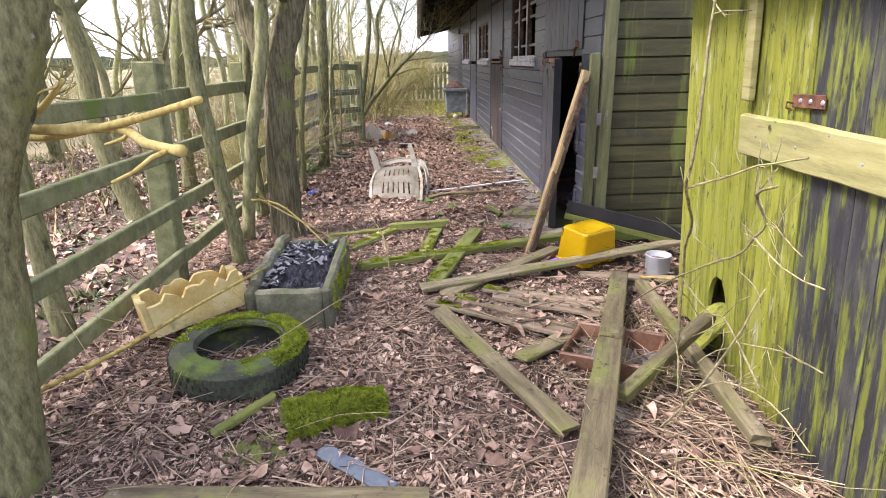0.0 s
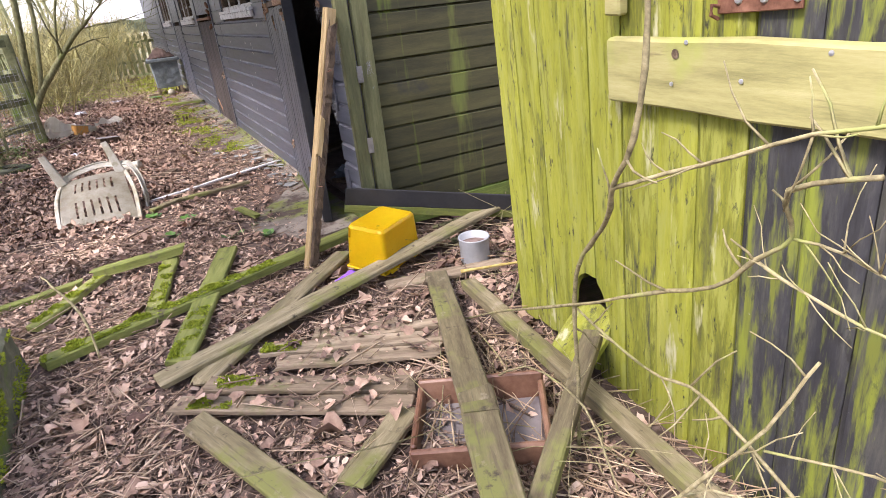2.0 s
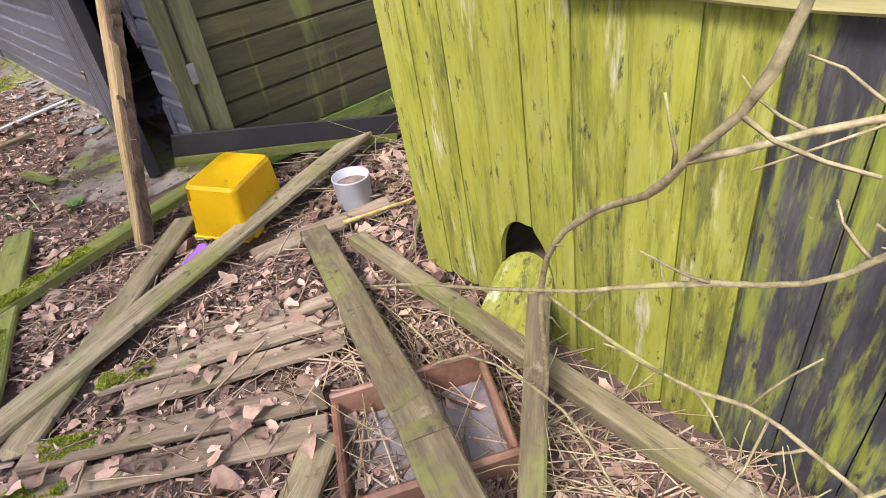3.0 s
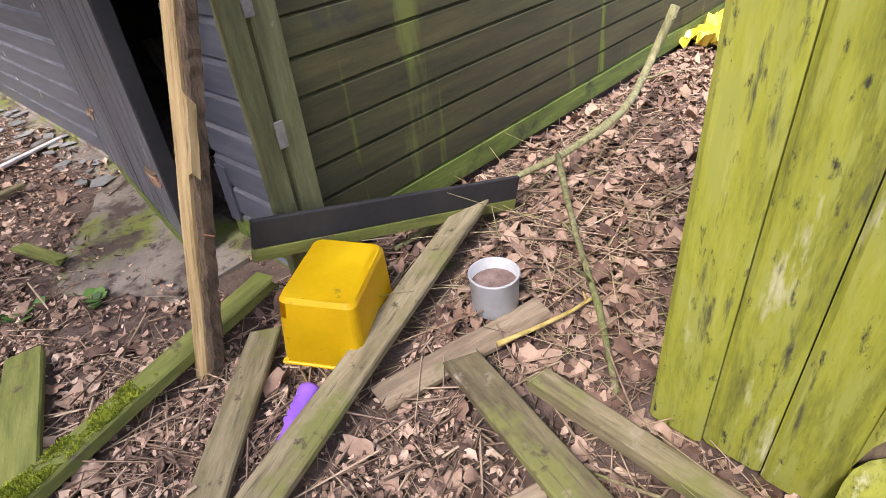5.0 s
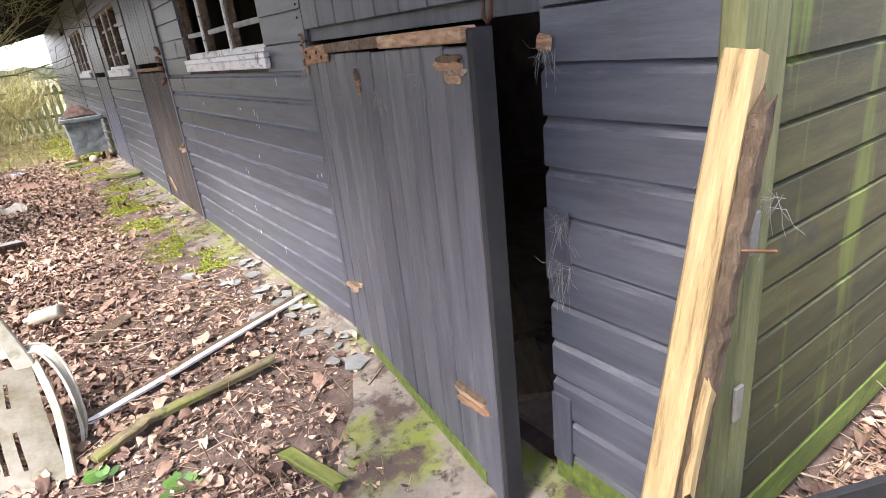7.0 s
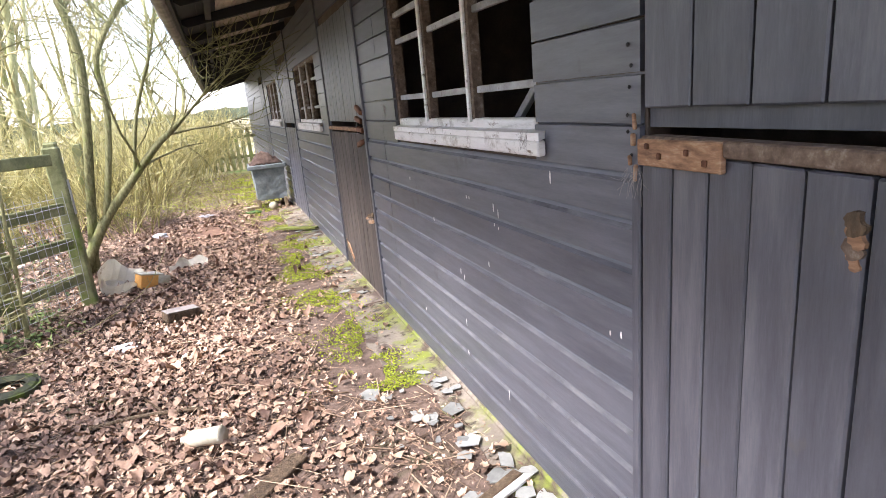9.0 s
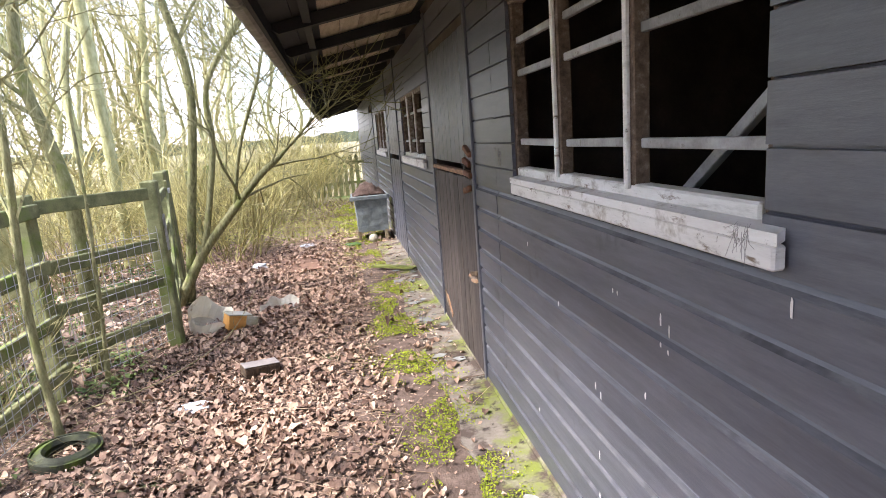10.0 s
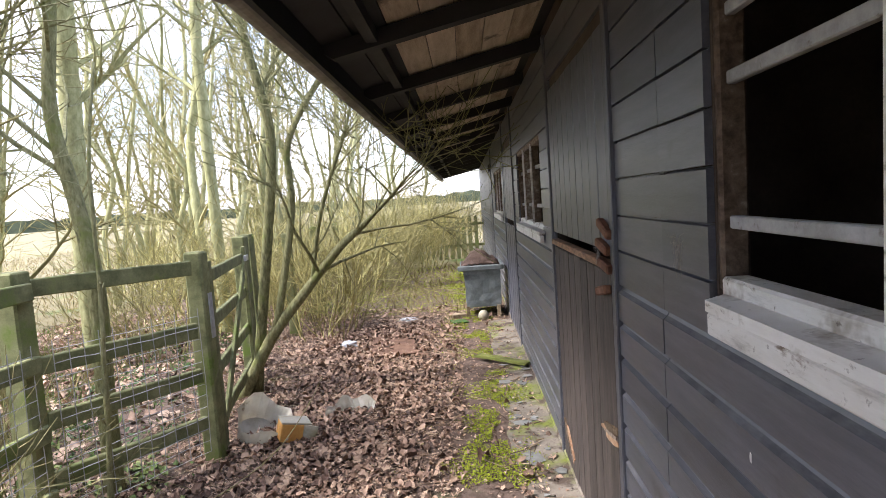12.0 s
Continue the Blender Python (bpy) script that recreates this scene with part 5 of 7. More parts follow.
def garden_chair():
    base = Vector((-0.22, 6.0, 0.0))
    c = thing("garden_chair", "overturned grimy white plastic garden chair, legs in the air", "chair", Matrix.Translation(base))
    bl, br, tl, tr = (Vector(p) - base for p in ((-0.49, 5.97, 0.02), (0.03, 5.84, 0.02), (-0.43, 6.36, 0.27), (0.0, 6.38, 0.285)))
    nrm = (br - bl).cross(tl - bl).normalized()

    def at(u, v):
        p = bl.lerp(br, u).lerp(tl.lerp(tr, u), v)
        return p + nrm * (0.05 * math.sin(math.pi * v) * (1 - 0.3 * (2 * u - 1) ** 2) + 0.015 * (1 - (2 * u - 1) ** 2))

    us = [0, 0.07, 0.16]
    for k in range(6):
        us += [0.22 + 0.11 * k, 0.25 + 0.11 * k]
    us += [0.9, 1.0]
    vs = [0, 0.06, 0.12, 0.25, 0.4, 0.5, 0.6, 0.72, 0.84, 0.92, 1.0]
    bm = bmesh.new()
    grid = [[bm.verts.new(at(u, v)) for u in us] for v in vs]
    for j in range(len(vs) - 1):
        for i in range(len(us) - 1):
            slot = 3 <= i <= 13 and i % 2 == 1
            if slot and j in (2, 3, 6, 7):
                continue
            bm.faces.new((grid[j][i], grid[j][i + 1], grid[j + 1][i + 1], grid[j + 1][i]))
    bmesh.ops.solidify(bm, geom=bm.faces[:], thickness=0.006)
    bmesh.ops.recalc_face_normals(bm, faces=bm.faces)
    part("slotted_panel", bm, WPLASTIC, c, "stained white slotted panel")

    def strap(name, pts, w, th, across):
        """A moulded flat strap through pts."""
        q = [Vector(p) - base for p in pts]
        fine = []
        for i in range(len(q) - 1):
            p0, p1, p2, p3 = q[max(i - 1, 0)], q[i], q[i + 1], q[min(i + 2, len(q) - 1)]
            for t in range(5):
                u = t / 5
                fine.append(0.5 * ((2 * p1) + (p2 - p0) * u + (2 * p0 - 5 * p1 + 4 * p2 - p3) * u * u + (3 * p1 - p0 - 3 * p2 + p3) * u ** 3))
        fine.append(q[-1])
        bm = bmesh.new()
        rows = []
        n = len(fine)
        for i, p in enumerate(fine):
            d = (fine[min(i + 1, n - 1)] - fine[max(i - 1, 0)]).normalized()
            a = (Vector(across) - d * d.dot(Vector(across))).normalized()
            b = d.cross(a)
            ww = w[0] + (w[1] - w[0]) * i / (n - 1)
            rows.append([bm.verts.new(p + a * x * ww + b * y * th) for x, y in ((-0.5, -0.3), (-0.4, -0.5), (0.4, -0.5), (0.5, -0.3), (0.5, 0.5), (0.38, 0.5), (0.34, 0.0), (-0.34, 0.0), (-0.38, 0.5), (-0.5, 0.5))])
        for r0, r1 in zip(rows, rows[1:]):
            for k in range(10):
                bm.faces.new((r0[k], r0[(k + 1) % 10], r1[(k + 1) % 10], r1[k]))
        bm.faces.new(rows[0][::-1])
        bm.faces.new(rows[-1])
        bmesh.ops.recalc_face_normals(bm, faces=bm.faces)
        part(name, bm, WPLASTIC, c)

    strap("armrest", [(-0.02, 6.4, 0.33), (0.05, 6.36, 0.33), (0.1, 6.26, 0.24), (0.11, 6.14, 0.09), (0.09, 6.07, 0.005)], (0.05, 0.045), 0.016, (0.3, 1, 0.5))
    strap("rim", [(-0.44, 6.36, 0.27), (-0.36, 6.42, 0.31), (-0.2, 6.45, 0.34), (-0.08, 6.43, 0.34), (0.0, 6.39, 0.32)], (0.05, 0.05), 0.014, (0, 0.6, 1))
    strap("side_edge", [(0.035, 5.84, 0.015), (0.045, 6.1, 0.17), (0.01, 6.38, 0.285)], (0.03, 0.03), 0.02, (1, 0, 0.2))
    strap("side_edge", [(-0.5, 5.97, 0.015), (-0.49, 6.18, 0.17), (-0.435, 6.36, 0.27)], (0.03, 0.03), 0.02, (1, 0, 0.2))
    strap("leg", [(-0.43, 6.33, 0.26), (-0.465, 6.34, 0.38), (-0.5, 6.35, 0.5)], (0.075, 0.045), 0.03, (1, 0, 0.1))
    strap("leg", [(-0.02, 6.36, 0.27), (-0.045, 6.4, 0.39), (-0.075, 6.45, 0.51)], (0.075, 0.045), 0.03, (1, 0, 0.1))


garden_chair()

# teal tub on legs with a sodden rug on it
tb = thing("plastic_tub", "faded teal plastic tub on a wooden stand beside the barn", "tub", Matrix.Translation((0.97, 14.85, 0.0)))
bm = bmesh.new()
for z0, k0, z1, k1 in ((0.15, 0.92, 0.7, 1.0),):
    ws = [(-0.25, -0.3), (0.25, -0.3), (0.25, 0.3), (-0.25, 0.3)]
    lo = [bm.verts.new((x * k0, y * k0, z0)) for x, y in ws]
    hi = [bm.verts.new((x * k1, y * k1, z1)) for x, y in ws]
    for j in range(4):
        bm.faces.new((lo[j], lo[(j + 1) % 4], hi[(j + 1) % 4], hi[j]))
    bm.faces.new(lo[::-1])
bmesh.ops.subdivide_edges(bm, edges=bm.edges[:], cuts=5, use_grid_fill=True)
for v in bm.verts:
    v.co += 0.018 * noise.noise_vector(v.co * 6)
bmesh.ops.solidify(bm, geom=bm.faces[:], thickness=0.012)
part("tub_body", bm, TEAL, tb)
bm = bmesh.new()
for a in ((0.6, 0.05, 0.07, Matrix.Translation((-0.03, -0.31, 0.66)), 0.012), (0.6, 0.05, 0.07, Matrix.Translation((0, 0.31, 0.66)), 0.012), (0.05, 0.62, 0.07, Matrix.Translation((-0.27, 0, 0.66)), 0.012), (0.05, 0.62, 0.07, Matrix.Translation((0.27, 0, 0.66)), 0.012)):
    box(bm, *a)
part("tub_rim", bm, TEAL, tb)
for sx, sy in ((-0.22, -0.26), (0.2, -0.26), (-0.22, 0.26), (0.2, 0.26)):
    part("stand_leg", boxes((0.05, 0.05, 0.17, Matrix.Translation((sx, sy, 0.0)), 0.004)), OLD_BROWN, tb)
bm = bmesh.new()
vs = [[bm.verts.new((-0.28 + 0.52 * i / 14, -0.3 + 0.6 * j / 14, 0.735 + 0.22 * math.sin(math.pi * i / 14) * math.sin(math.pi * j / 14) * (0.7 + 0.7 * noise.noise((i * 0.4, j * 0.4, 1))) + 0.025 * noise.noise((i * 0.9, j * 0.9, 6)))) for i in range(15)] for j in range(15)]
for j in range(14):
    for i in range(14):
        bm.faces.new((vs[j][i], vs[j][i + 1], vs[j + 1][i + 1], vs[j + 1][i]))
bmesh.ops.solidify(bm, geom=bm.faces[:], thickness=0.015)
tagged(link("sodden_rug", bm, RUG, m=Matrix.Translation((0.97, 14.85, 0.0)), smooth=True), "crumpled brown sodden cloth heaped on the tub", "cloth")
bm = bmesh.new()
bmesh.ops.create_icosphere(bm, subdivisions=2, radius=0.075)
tagged(link("white_ball", bm, WPLASTIC, smooth=True, m=Matrix.Translation((0.95, 14.45, 0.06))), "scuffed white ball under the tub", "ball")
tagged(link("green_scrap", boxes((0.22, 0.14, 0.02, None, 0.006)), GREENERY, m=Matrix.Translation((0.62, 14.3, 0.02)) @ pose(0, 0, 0, 6, 4, 30)), "crumpled green plastic scrap on the moss", "scrap")
tagged(link("timber_block", boxes((0.2, 0.1, 0.07, None, 0.008)), OLD_BROWN, m=Matrix.Translation((0.62, 14.62, 0.0)) @ pose(0, 0, 0, 0, 0, 12)), "old timber block beside the tub", "block")


def shard(name, label, m, r, h, a0, a1, mat, seed):
    """A piece of a broken round tub wall, ragged at its upper edge, with a part of its bottom."""
    rr = random.Random(seed)
    bm = bmesh.new()
    n = 16
    lo, hi = [], []
    for k in range(n + 1):
        a = radians(a0 + (a1 - a0) * k / n)
        lo.append(bm.verts.new((r * 0.8 * math.cos(a), r * 0.8 * math.sin(a), 0)))
        hh = h * (0.72 + 0.28 * math.sin(k * 1.3 + seed) * rr.uniform(0.3, 1.0))
        hi.append(bm.verts.new((r * math.cos(a), r * math.sin(a), hh)))
    for k in range(n):
        bm.faces.new((lo[k], lo[k + 1], hi[k + 1], hi[k]))
    bm.faces.new(lo)
    bmesh.ops.solidify(bm, geom=bm.faces[:], thickness=0.006)
    bmesh.ops.recalc_face_normals(bm, faces=bm.faces)
    return tagged(link(name, bm, mat, m=m), label, "plastic piece")


shard("broken_bucket", "broken cream plastic bucket lying by the gate post", Matrix.Translation((-0.84, 10.9, 0.02)) @ pose(0, 0, 0, 24, 20, 20), 0.2, 0.25, -150, 160, CREAM, 3)
shard("bucket_piece", "curved cream plastic shard lying on the leaves", Matrix.Translation((-0.17, 11.1, 0.0)) @ pose(0, 0, 0, 8, -6, 20), 0.2, 0.14, 10, 190, CREAM, 4)
cb = thing("carton", "torn white and orange carton beside the broken bucket", "carton", Matrix.Translation((-0.55, 10.77, 0.015)) @ pose(0, 0, 0, 0, 14, 28))
part("carton_body", boxes((0.2, 0.16, 0.13, None, 0.006)), ORANGE, cb)
part("carton_lid", boxes((0.21, 0.17, 0.012, Matrix.Translation((0, 0, 0.1305)), 0.003)), WPLASTIC, cb, "white lid")
part("carton_flap", boxes((0.1, 0.012, 0.13, Matrix.Translation((0.1, -0.1, 0.0)) @ pose(0, 0, 0, 0, 0, -30))), WPLASTIC, cb)
bx = thing("metal_box", "dull rectangular metal box lying on the leaves", "box", Matrix.Translation((-0.2, 9.62, 0.01)) @ pose(0, 0, 0, 0, 6, 24))
part("box_body", boxes((0.25, 0.13, 0.075, None, 0.008)), ROT, bx)
part("box_lid", boxes((0.25, 0.125, 0.006, Matrix.Translation((0, 0, 0.0755)), 0.002)), SILT, bx, "grey top")


def crumple(name, label, cat, mat, x, y, s, seed, h=0.5):
    bm = bmesh.new()
    bmesh.ops.create_icosphere(bm, subdivisions=3, radius=1)
    for v in bm.verts:
        v.co = v.co * (1 + 0.45 * noise.noise(v.co * 2.1 + Vector((seed, 0, 0)))) + 0.1 * noise.noise_vector(v.co * 6)
        v.co.z = max(v.co.z * h, -0.1)
    return tagged(link(name, bm, mat, m=Matrix.Translation((x, y, 0.01)) @ Matrix.Diagonal((s, s * 0.8, s, 1))), label, cat)


crumple("plastic_bag", "crumpled clear plastic bag on the leaves", "plastic bag", FILM, -0.56, 9.2, 0.1, 1, 0.16)
crumple("plastic_bag", "crumpled white plastic bag on the path", "plastic bag", FILM, -0.68, 13.45, 0.11, 2, 0.4)
crumple("plastic_bag", "flattened white plastic sheet on the path", "plastic bag", FILM, -0.1, 14.7, 0.13, 3, 0.2)
crumple("blue_wrapper", "crumpled bright blue plastic wrapper on the leaves", "wrapper", BLUE, -1.15, 6.36, 0.07, 4, 0.5)
crumple("paper_scrap", "torn wet white paper on the litter", "paper", FILM, 0.85, 1.98, 0.1, 5, 0.2)
bm = bmesh.new()
bmesh.ops.create_grid(bm, x_segments=16, y_segments=12, size=1)
fo = random.Random(4)
for v in bm.verts:
    v.co = Vector((v.co.x * 0.34, v.co.y * 0.2, 0.05 + 0.13 * abs(noise.noise(v.co * 2.3)) + 0.05 * fo.uniform(-1, 1))) + 0.05 * noise.noise_vector(v.co * 5)
    v.co.z = max(0.0, v.co.z)
tagged(link("gold_foil", bm, GOLD, m=Matrix.Translation((4.75, 4.0, 0.015))), "crumpled shiny gold foil sheet under the shrubs", "foil")
crumple("leaf_sheet", "wet green-brown sheet of rotten fabric", "scrap", OLD_GREEN, -0.62, 1.9, 0.11, 7, 0.15)
bm = bmesh.new()
lathe(bm, [(0.0001, 0), (0.014, 0.0), (0.015, 0.025), (0.032, 0.045), (0.034, 0.17), (0.03, 0.18), (0.0001, 0.182)], 14, pose(0, 0, 0.04, 80, 0, 60))
tagged(link("white_bottle", bm, WPLASTIC, m=Matrix.Translation((-0.08, 7.6, 0.0)) @ Matrix.Scale(1.25, 4), smooth=True), "dented white plastic bottle on the leaves", "bottle")
tagged(link("door_mat", boxes((0.5, 0.9, 0.012, None, 0.004)), MAT_RED, m=Matrix.Translation((-0.13, 13.3, 0.012)) @ pose(0, 0, 0, 0, 0, 8)), "threadbare red-brown mat on the path", "mat")

# slate chips beside the wall
sr = random.Random(15)
for k in range(72):
    y = sr.uniform(5.75, 7.7) if k < 46 else sr.uniform(9, 12.5)
    x = sr.uniform(0.85 if k < 46 else 1.0, 1.27)
    s = sr.uniform(0.02, 0.062) if k % 6 else sr.uniform(0.06, 0.085)
    bm = bmesh.new()
    prism(bm, [(s * math.cos(a) * sr.uniform(0.5, 1.2), s * math.sin(a) * sr.uniform(0.4, 0.9), 0) for a in (0.2, 1.3, 2.5, 3.6, 5.1)], (0, 0, 0.004))
    tagged(link("slate_chip", bm, SLATE, m=Matrix.Translation((x, y, 0.017 + 0.014 * max(0, (x - 0.95) / 0.3))) @ pose(0, 0, 0, sr.uniform(-4, 4), sr.uniform(-4, 4), sr.uniform(0, 360))), "broken blue-grey slate chip by the barn wall", "slate", "slate chips by the barn")

# far paling fence across the end of the path
pf = thing("paling_fence", "grey-green paling fence across the end of the path", "fence", Matrix.Translation((0, 22.4, 0)))
for k in range(27):
    bm = bmesh.new()
    x = -3.4 + 0.17 * k
    prism(bm, [(x, 0, 0.02), (x + 0.1, 0, 0.02), (x + 0.1, 0, 1.12), (x + 0.05, 0, 1.2), (x, 0, 1.12)], (0, 0.02, 0))
    part("paling", bm, FENCE, pf)
for zz in (0.35, 0.92):
    part("fence_rail", boxes((4.66, 0.04, 0.07, Matrix.Translation((-1.05, 0.042, zz)))), FENCE, pf)


# rubbish on the stall floor behind the open door
for lab, mat, pa, pb, w, th in (("dusty plank lying inside the stall", OLD_BROWN, (1.55, 5.0, 0.03), (2.3, 6.1, 0.06), 0.14, 0.025), ("broken board propped inside the stall", OLD, (1.75, 5.5, 0.03), (2.0, 6.6, 0.42), 0.18, 0.02),
                                ("rotten batten on the stall floor", ROT, (1.45, 5.5, 0.03), (2.1, 5.2, 0.05), 0.06, 0.03), ("grey plank across the stall floor", OLD_BROWN, (1.5, 6.4, 0.06), (2.6, 6.9, 0.09), 0.16, 0.03)):
    tagged(link("stall_plank", plank_bm((Vector(pb) - Vector(pa)).length, w, th, pr), mat, m=span(pa, pb)), lab, "plank")
crumple("plastic_bag", "crumpled grey plastic sack on the stall floor", "plastic bag", BLUEGREY, 1.62, 5.62, 0.12, 9, 0.7).location.z = 0.035
crumple("plastic_bag", "small crumpled sack on the stall floor", "plastic bag", SILT, 1.9, 6.0, 0.1, 11, 0.5).location.z = 0.035

# marks and repairs on the barn front
for yy, zz, h in ((6.46, 1.22, 0.06), (6.86, 1.04, 0.05), (6.865, 0.99, 0.02), (7.14, 1.08, 0.02), (7.27, 0.67, 0.04), (7.29, 0.43, 0.05), (7.295, 0.27, 0.04), (6.865, 0.23, 0.07), (6.16, 0.8, 0.025), (6.11, 0.81, 0.03),
                  (7.17, 1.08, 0.02), (6.9, 1.06, 0.05), (6.9, 1.0, 0.02), (7.31, 0.69, 0.04), (6.98, 0.81, 0.03), (7.63, 0.9, 0.03), (7.92, 0.3, 0.03), (7.98, 1.08, 0.03), (5.2, 0.75, 0.03), (5.45, 1.0, 0.02)):
    bm = bmesh.new()
    prism(bm, [(0, -0.003, 0), (0, 0.002, 0.002), (0, 0.0035, h * 0.4), (0, 0.001, h * 0.7), (0, -0.003, h * 0.6)], (-0.0012, 0, 0))
    tagged(link("bird_dropping", bm, WHITE, m=Matrix.Translation((WX - 0.0215, yy, zz))), "white bird dropping streaked down the black boards", "stain", "droppings on the barn", kind="structure")
tagged(link("patch_plate", boxes((0.012, 0.08, 0.2, None, 0.002)), BARN_V, m=Matrix.Translation((WX - 0.026, 4.622, 0.73))), "black patch board beside the stable door opening", "patch", kind="structure")
tagged(link("patch_plate", boxes((0.012, 0.07, 0.24, None, 0.002)), BARN_V, m=Matrix.Translation((WX - 0.026, 4.627, 0.12))), "black patch board at the foot of the opening", "patch", kind="structure")
tagged(link("torn_wood", boxes((0.016, 0.05, 0.04, None, 0.008)), BARE, m=Matrix.Translation((WX - 0.028, 4.645, 1.315)) @ pose(0, 0, 0, 12, 0, 0)), "torn bare wood where a bolt was", "patch", kind="structure")


def cobweb(x, y, z, s, seed, nx=(-1, 0, 0)):
    """Dusty threads spread fan-wise from a corner."""
    r = random.Random(seed)
    bm = bmesh.new()
    for _ in range(26):
        a, ln = r.uniform(-2.6, 0.3), s * r.uniform(0.25, 1)
        p = Vector((r.uniform(-0.006, 0), r.uniform(-0.3, 0.3) * s, r.uniform(-0.1, 0.2) * s))
        q = p + Vector((r.uniform(-0.01, 0.0), ln * math.cos(a) * 0.6, ln * math.sin(a)))
        tube(bm, [p, p.lerp(q, 0.5) + Vector((-0.004, 0, -0.1 * ln)), q], 0.00045, 3, False)
    tagged(link("cobweb", bm, WEB, m=Matrix.Translation((x, y, z))), "dusty grey cobweb clinging to the boards", "cobweb", kind="stuff")


cobweb(WX - 0.035, 4.6, 0.9, 0.12, 1)
cobweb(WX - 0.035, 4.6, 0.77, 0.13, 2)
cobweb(WX - 0.045, 6.02, 1.29, 0.1, 3)
cobweb(WX - 0.17, 4.95, 1.28, 0.16, 4)
cobweb(WX - 0.13, 5.25, 1.22, 0.1, 5)
cobweb(WX - 0.03, 4.63, 1.32, 0.1, 6)
cobweb(WX - 0.05, 6.56, 1.38, 0.08, 7)
cobweb(WX - 0.05, 8.23, 1.5, 0.09, 8)
cobweb(1.22, 4.13, 1.12, 0.12, 9)
cobweb(1.37, 4.13, 1.02, 0.12, 10)
cobweb(WX - 0.035, 9.1, 1.4, 0.1, 11)


# ---- trees ----
def wander(r, p, d, length, n, bend, lift):
    pts = [Vector(p)]
    d = Vector(d).normalized()
    for _ in range(n):
        d = (d + Vector((r.uniform(-bend, bend), r.uniform(-bend, bend), r.uniform(-bend, bend) + lift))).normalized()
        pts.append(pts[-1] + d * (length / n))
    return pts, d


def branch(bm, r, p, d, length, rad, depth, twig=0.0035):
    n = 5 if depth > 1 else 4
    pts, d2 = wander(r, p, d, length, n, 0.2, 0.06)
    tube(bm, pts, [max(twig, rad * (1 - 0.75 * k / n)) for k in range(n + 1)], 5 if rad > 0.015 else 3, False)
    if depth <= 0:
        return
    for _ in range(r.randint(3, 5) if depth > 1 else r.randint(2, 4)):
        k = r.uniform(0.2, 1.0) * (n - 1)
        i = int(k)
        q = pts[i].lerp(pts[i + 1], k - i)
        ax = (pts[i + 1] - pts[i]).normalized()
        side = ax.cross(Vector((r.uniform(-1, 1), r.uniform(-1, 1), r.uniform(-1, 1)))).normalized()
        nd = (ax * r.uniform(0.5, 1.0) + side * r.uniform(0.5, 1.0)).normalized()
        branch(bm, r, q, nd, length * r.uniform(0.4, 0.7), max(twig, rad * 0.5), depth - 1, twig)


def tree_from(name, label, stems, mat, seed, extend=3.0, limbs=9, start=0.35, rad_mul=1.0, group="", twigmat=None, depth=2):
    """A bare tree: each stem is (points, radius at foot, radius at end); it goes on upwards past its last point and bears limbs."""
    r = random.Random(seed)
    base = Vector(stems[0][0][0])
    t = thing(name, label, "tree", Matrix.Translation(base), group)
    twig_bm = bmesh.new()
    for pts, r0, r1 in stems:
        pts = [Vector(p) - base for p in pts]
        d = (pts[-1] - pts[-2]).normalized()
        if extend:
            ext, _ = wander(r, pts[-1], d, extend, 5, 0.1, 0.08)
            pts = pts + ext[1:]
        # round the path off with extra points
        fine = []
        for i in range(len(pts) - 1):
            p0, p1, p2, p3 = pts[max(i - 1, 0)], pts[i], pts[i + 1], pts[min(i + 2, len(pts) - 1)]
            for s in range(4):
                u = s / 4
                fine.append(0.5 * ((2 * p1) + (p2 - p0) * u + (2 * p0 - 5 * p1 + 4 * p2 - p3) * u * u + (3 * p1 - p0 - 3 * p2 + p3) * u ** 3) + 0.12 * r1 * noise.noise_vector((i * 4 + s, seed, 0)))
        fine.append(pts[-1])
        n = len(fine)
        rads = [(r0 + (r1 - r0) * min(1, k / (n * 0.6))) * (1 - 0.6 * max(0, k / n - 0.5)) * (1.25 if k == 0 else 1) for k in range(n)]
        bm = bmesh.new()
        tube(bm, fine, rads, 30 if r0 > 0.07 else (10 if r0 > 0.04 else 7))
        if r0 > 0.07:
            bmesh.ops.subdivide_edges(bm, edges=[e for e in bm.edges if abs((e.verts[0].co - e.verts[1].co).normalized().z) > 0.7], cuts=2)
            bm.normal_update()
            for v in bm.verts:
                q = v.co * 26
                v.co += v.normal * (0.018 * abs(noise.noise((q.x, q.y, q.z * 0.13))) - 0.006 + 0.006 * noise.noise((q.x * 2, q.y * 2, q.z * 0.3)))
        part("trunk", bm, mat, t, smooth=True)
        for _ in range(limbs):
            k = r.uniform(start, 0.98) * (n - 2)
            i = int(k)
            ax = (fine[i + 1] - fine[i]).normalized()
            a = r.uniform(0, 6.28)
            side = Vector((math.cos(a), math.sin(a), r.uniform(-0.1, 0.5)))
            branch(twig_bm, r, fine[i], ax * 0.55 + side * 0.8, r.uniform(0.8, 2.0), max(0.007, rads[i] * 0.42), depth)
    part("crown", twig_bm, twigmat or mat, t, "bare winter branches and twigs")
    return t


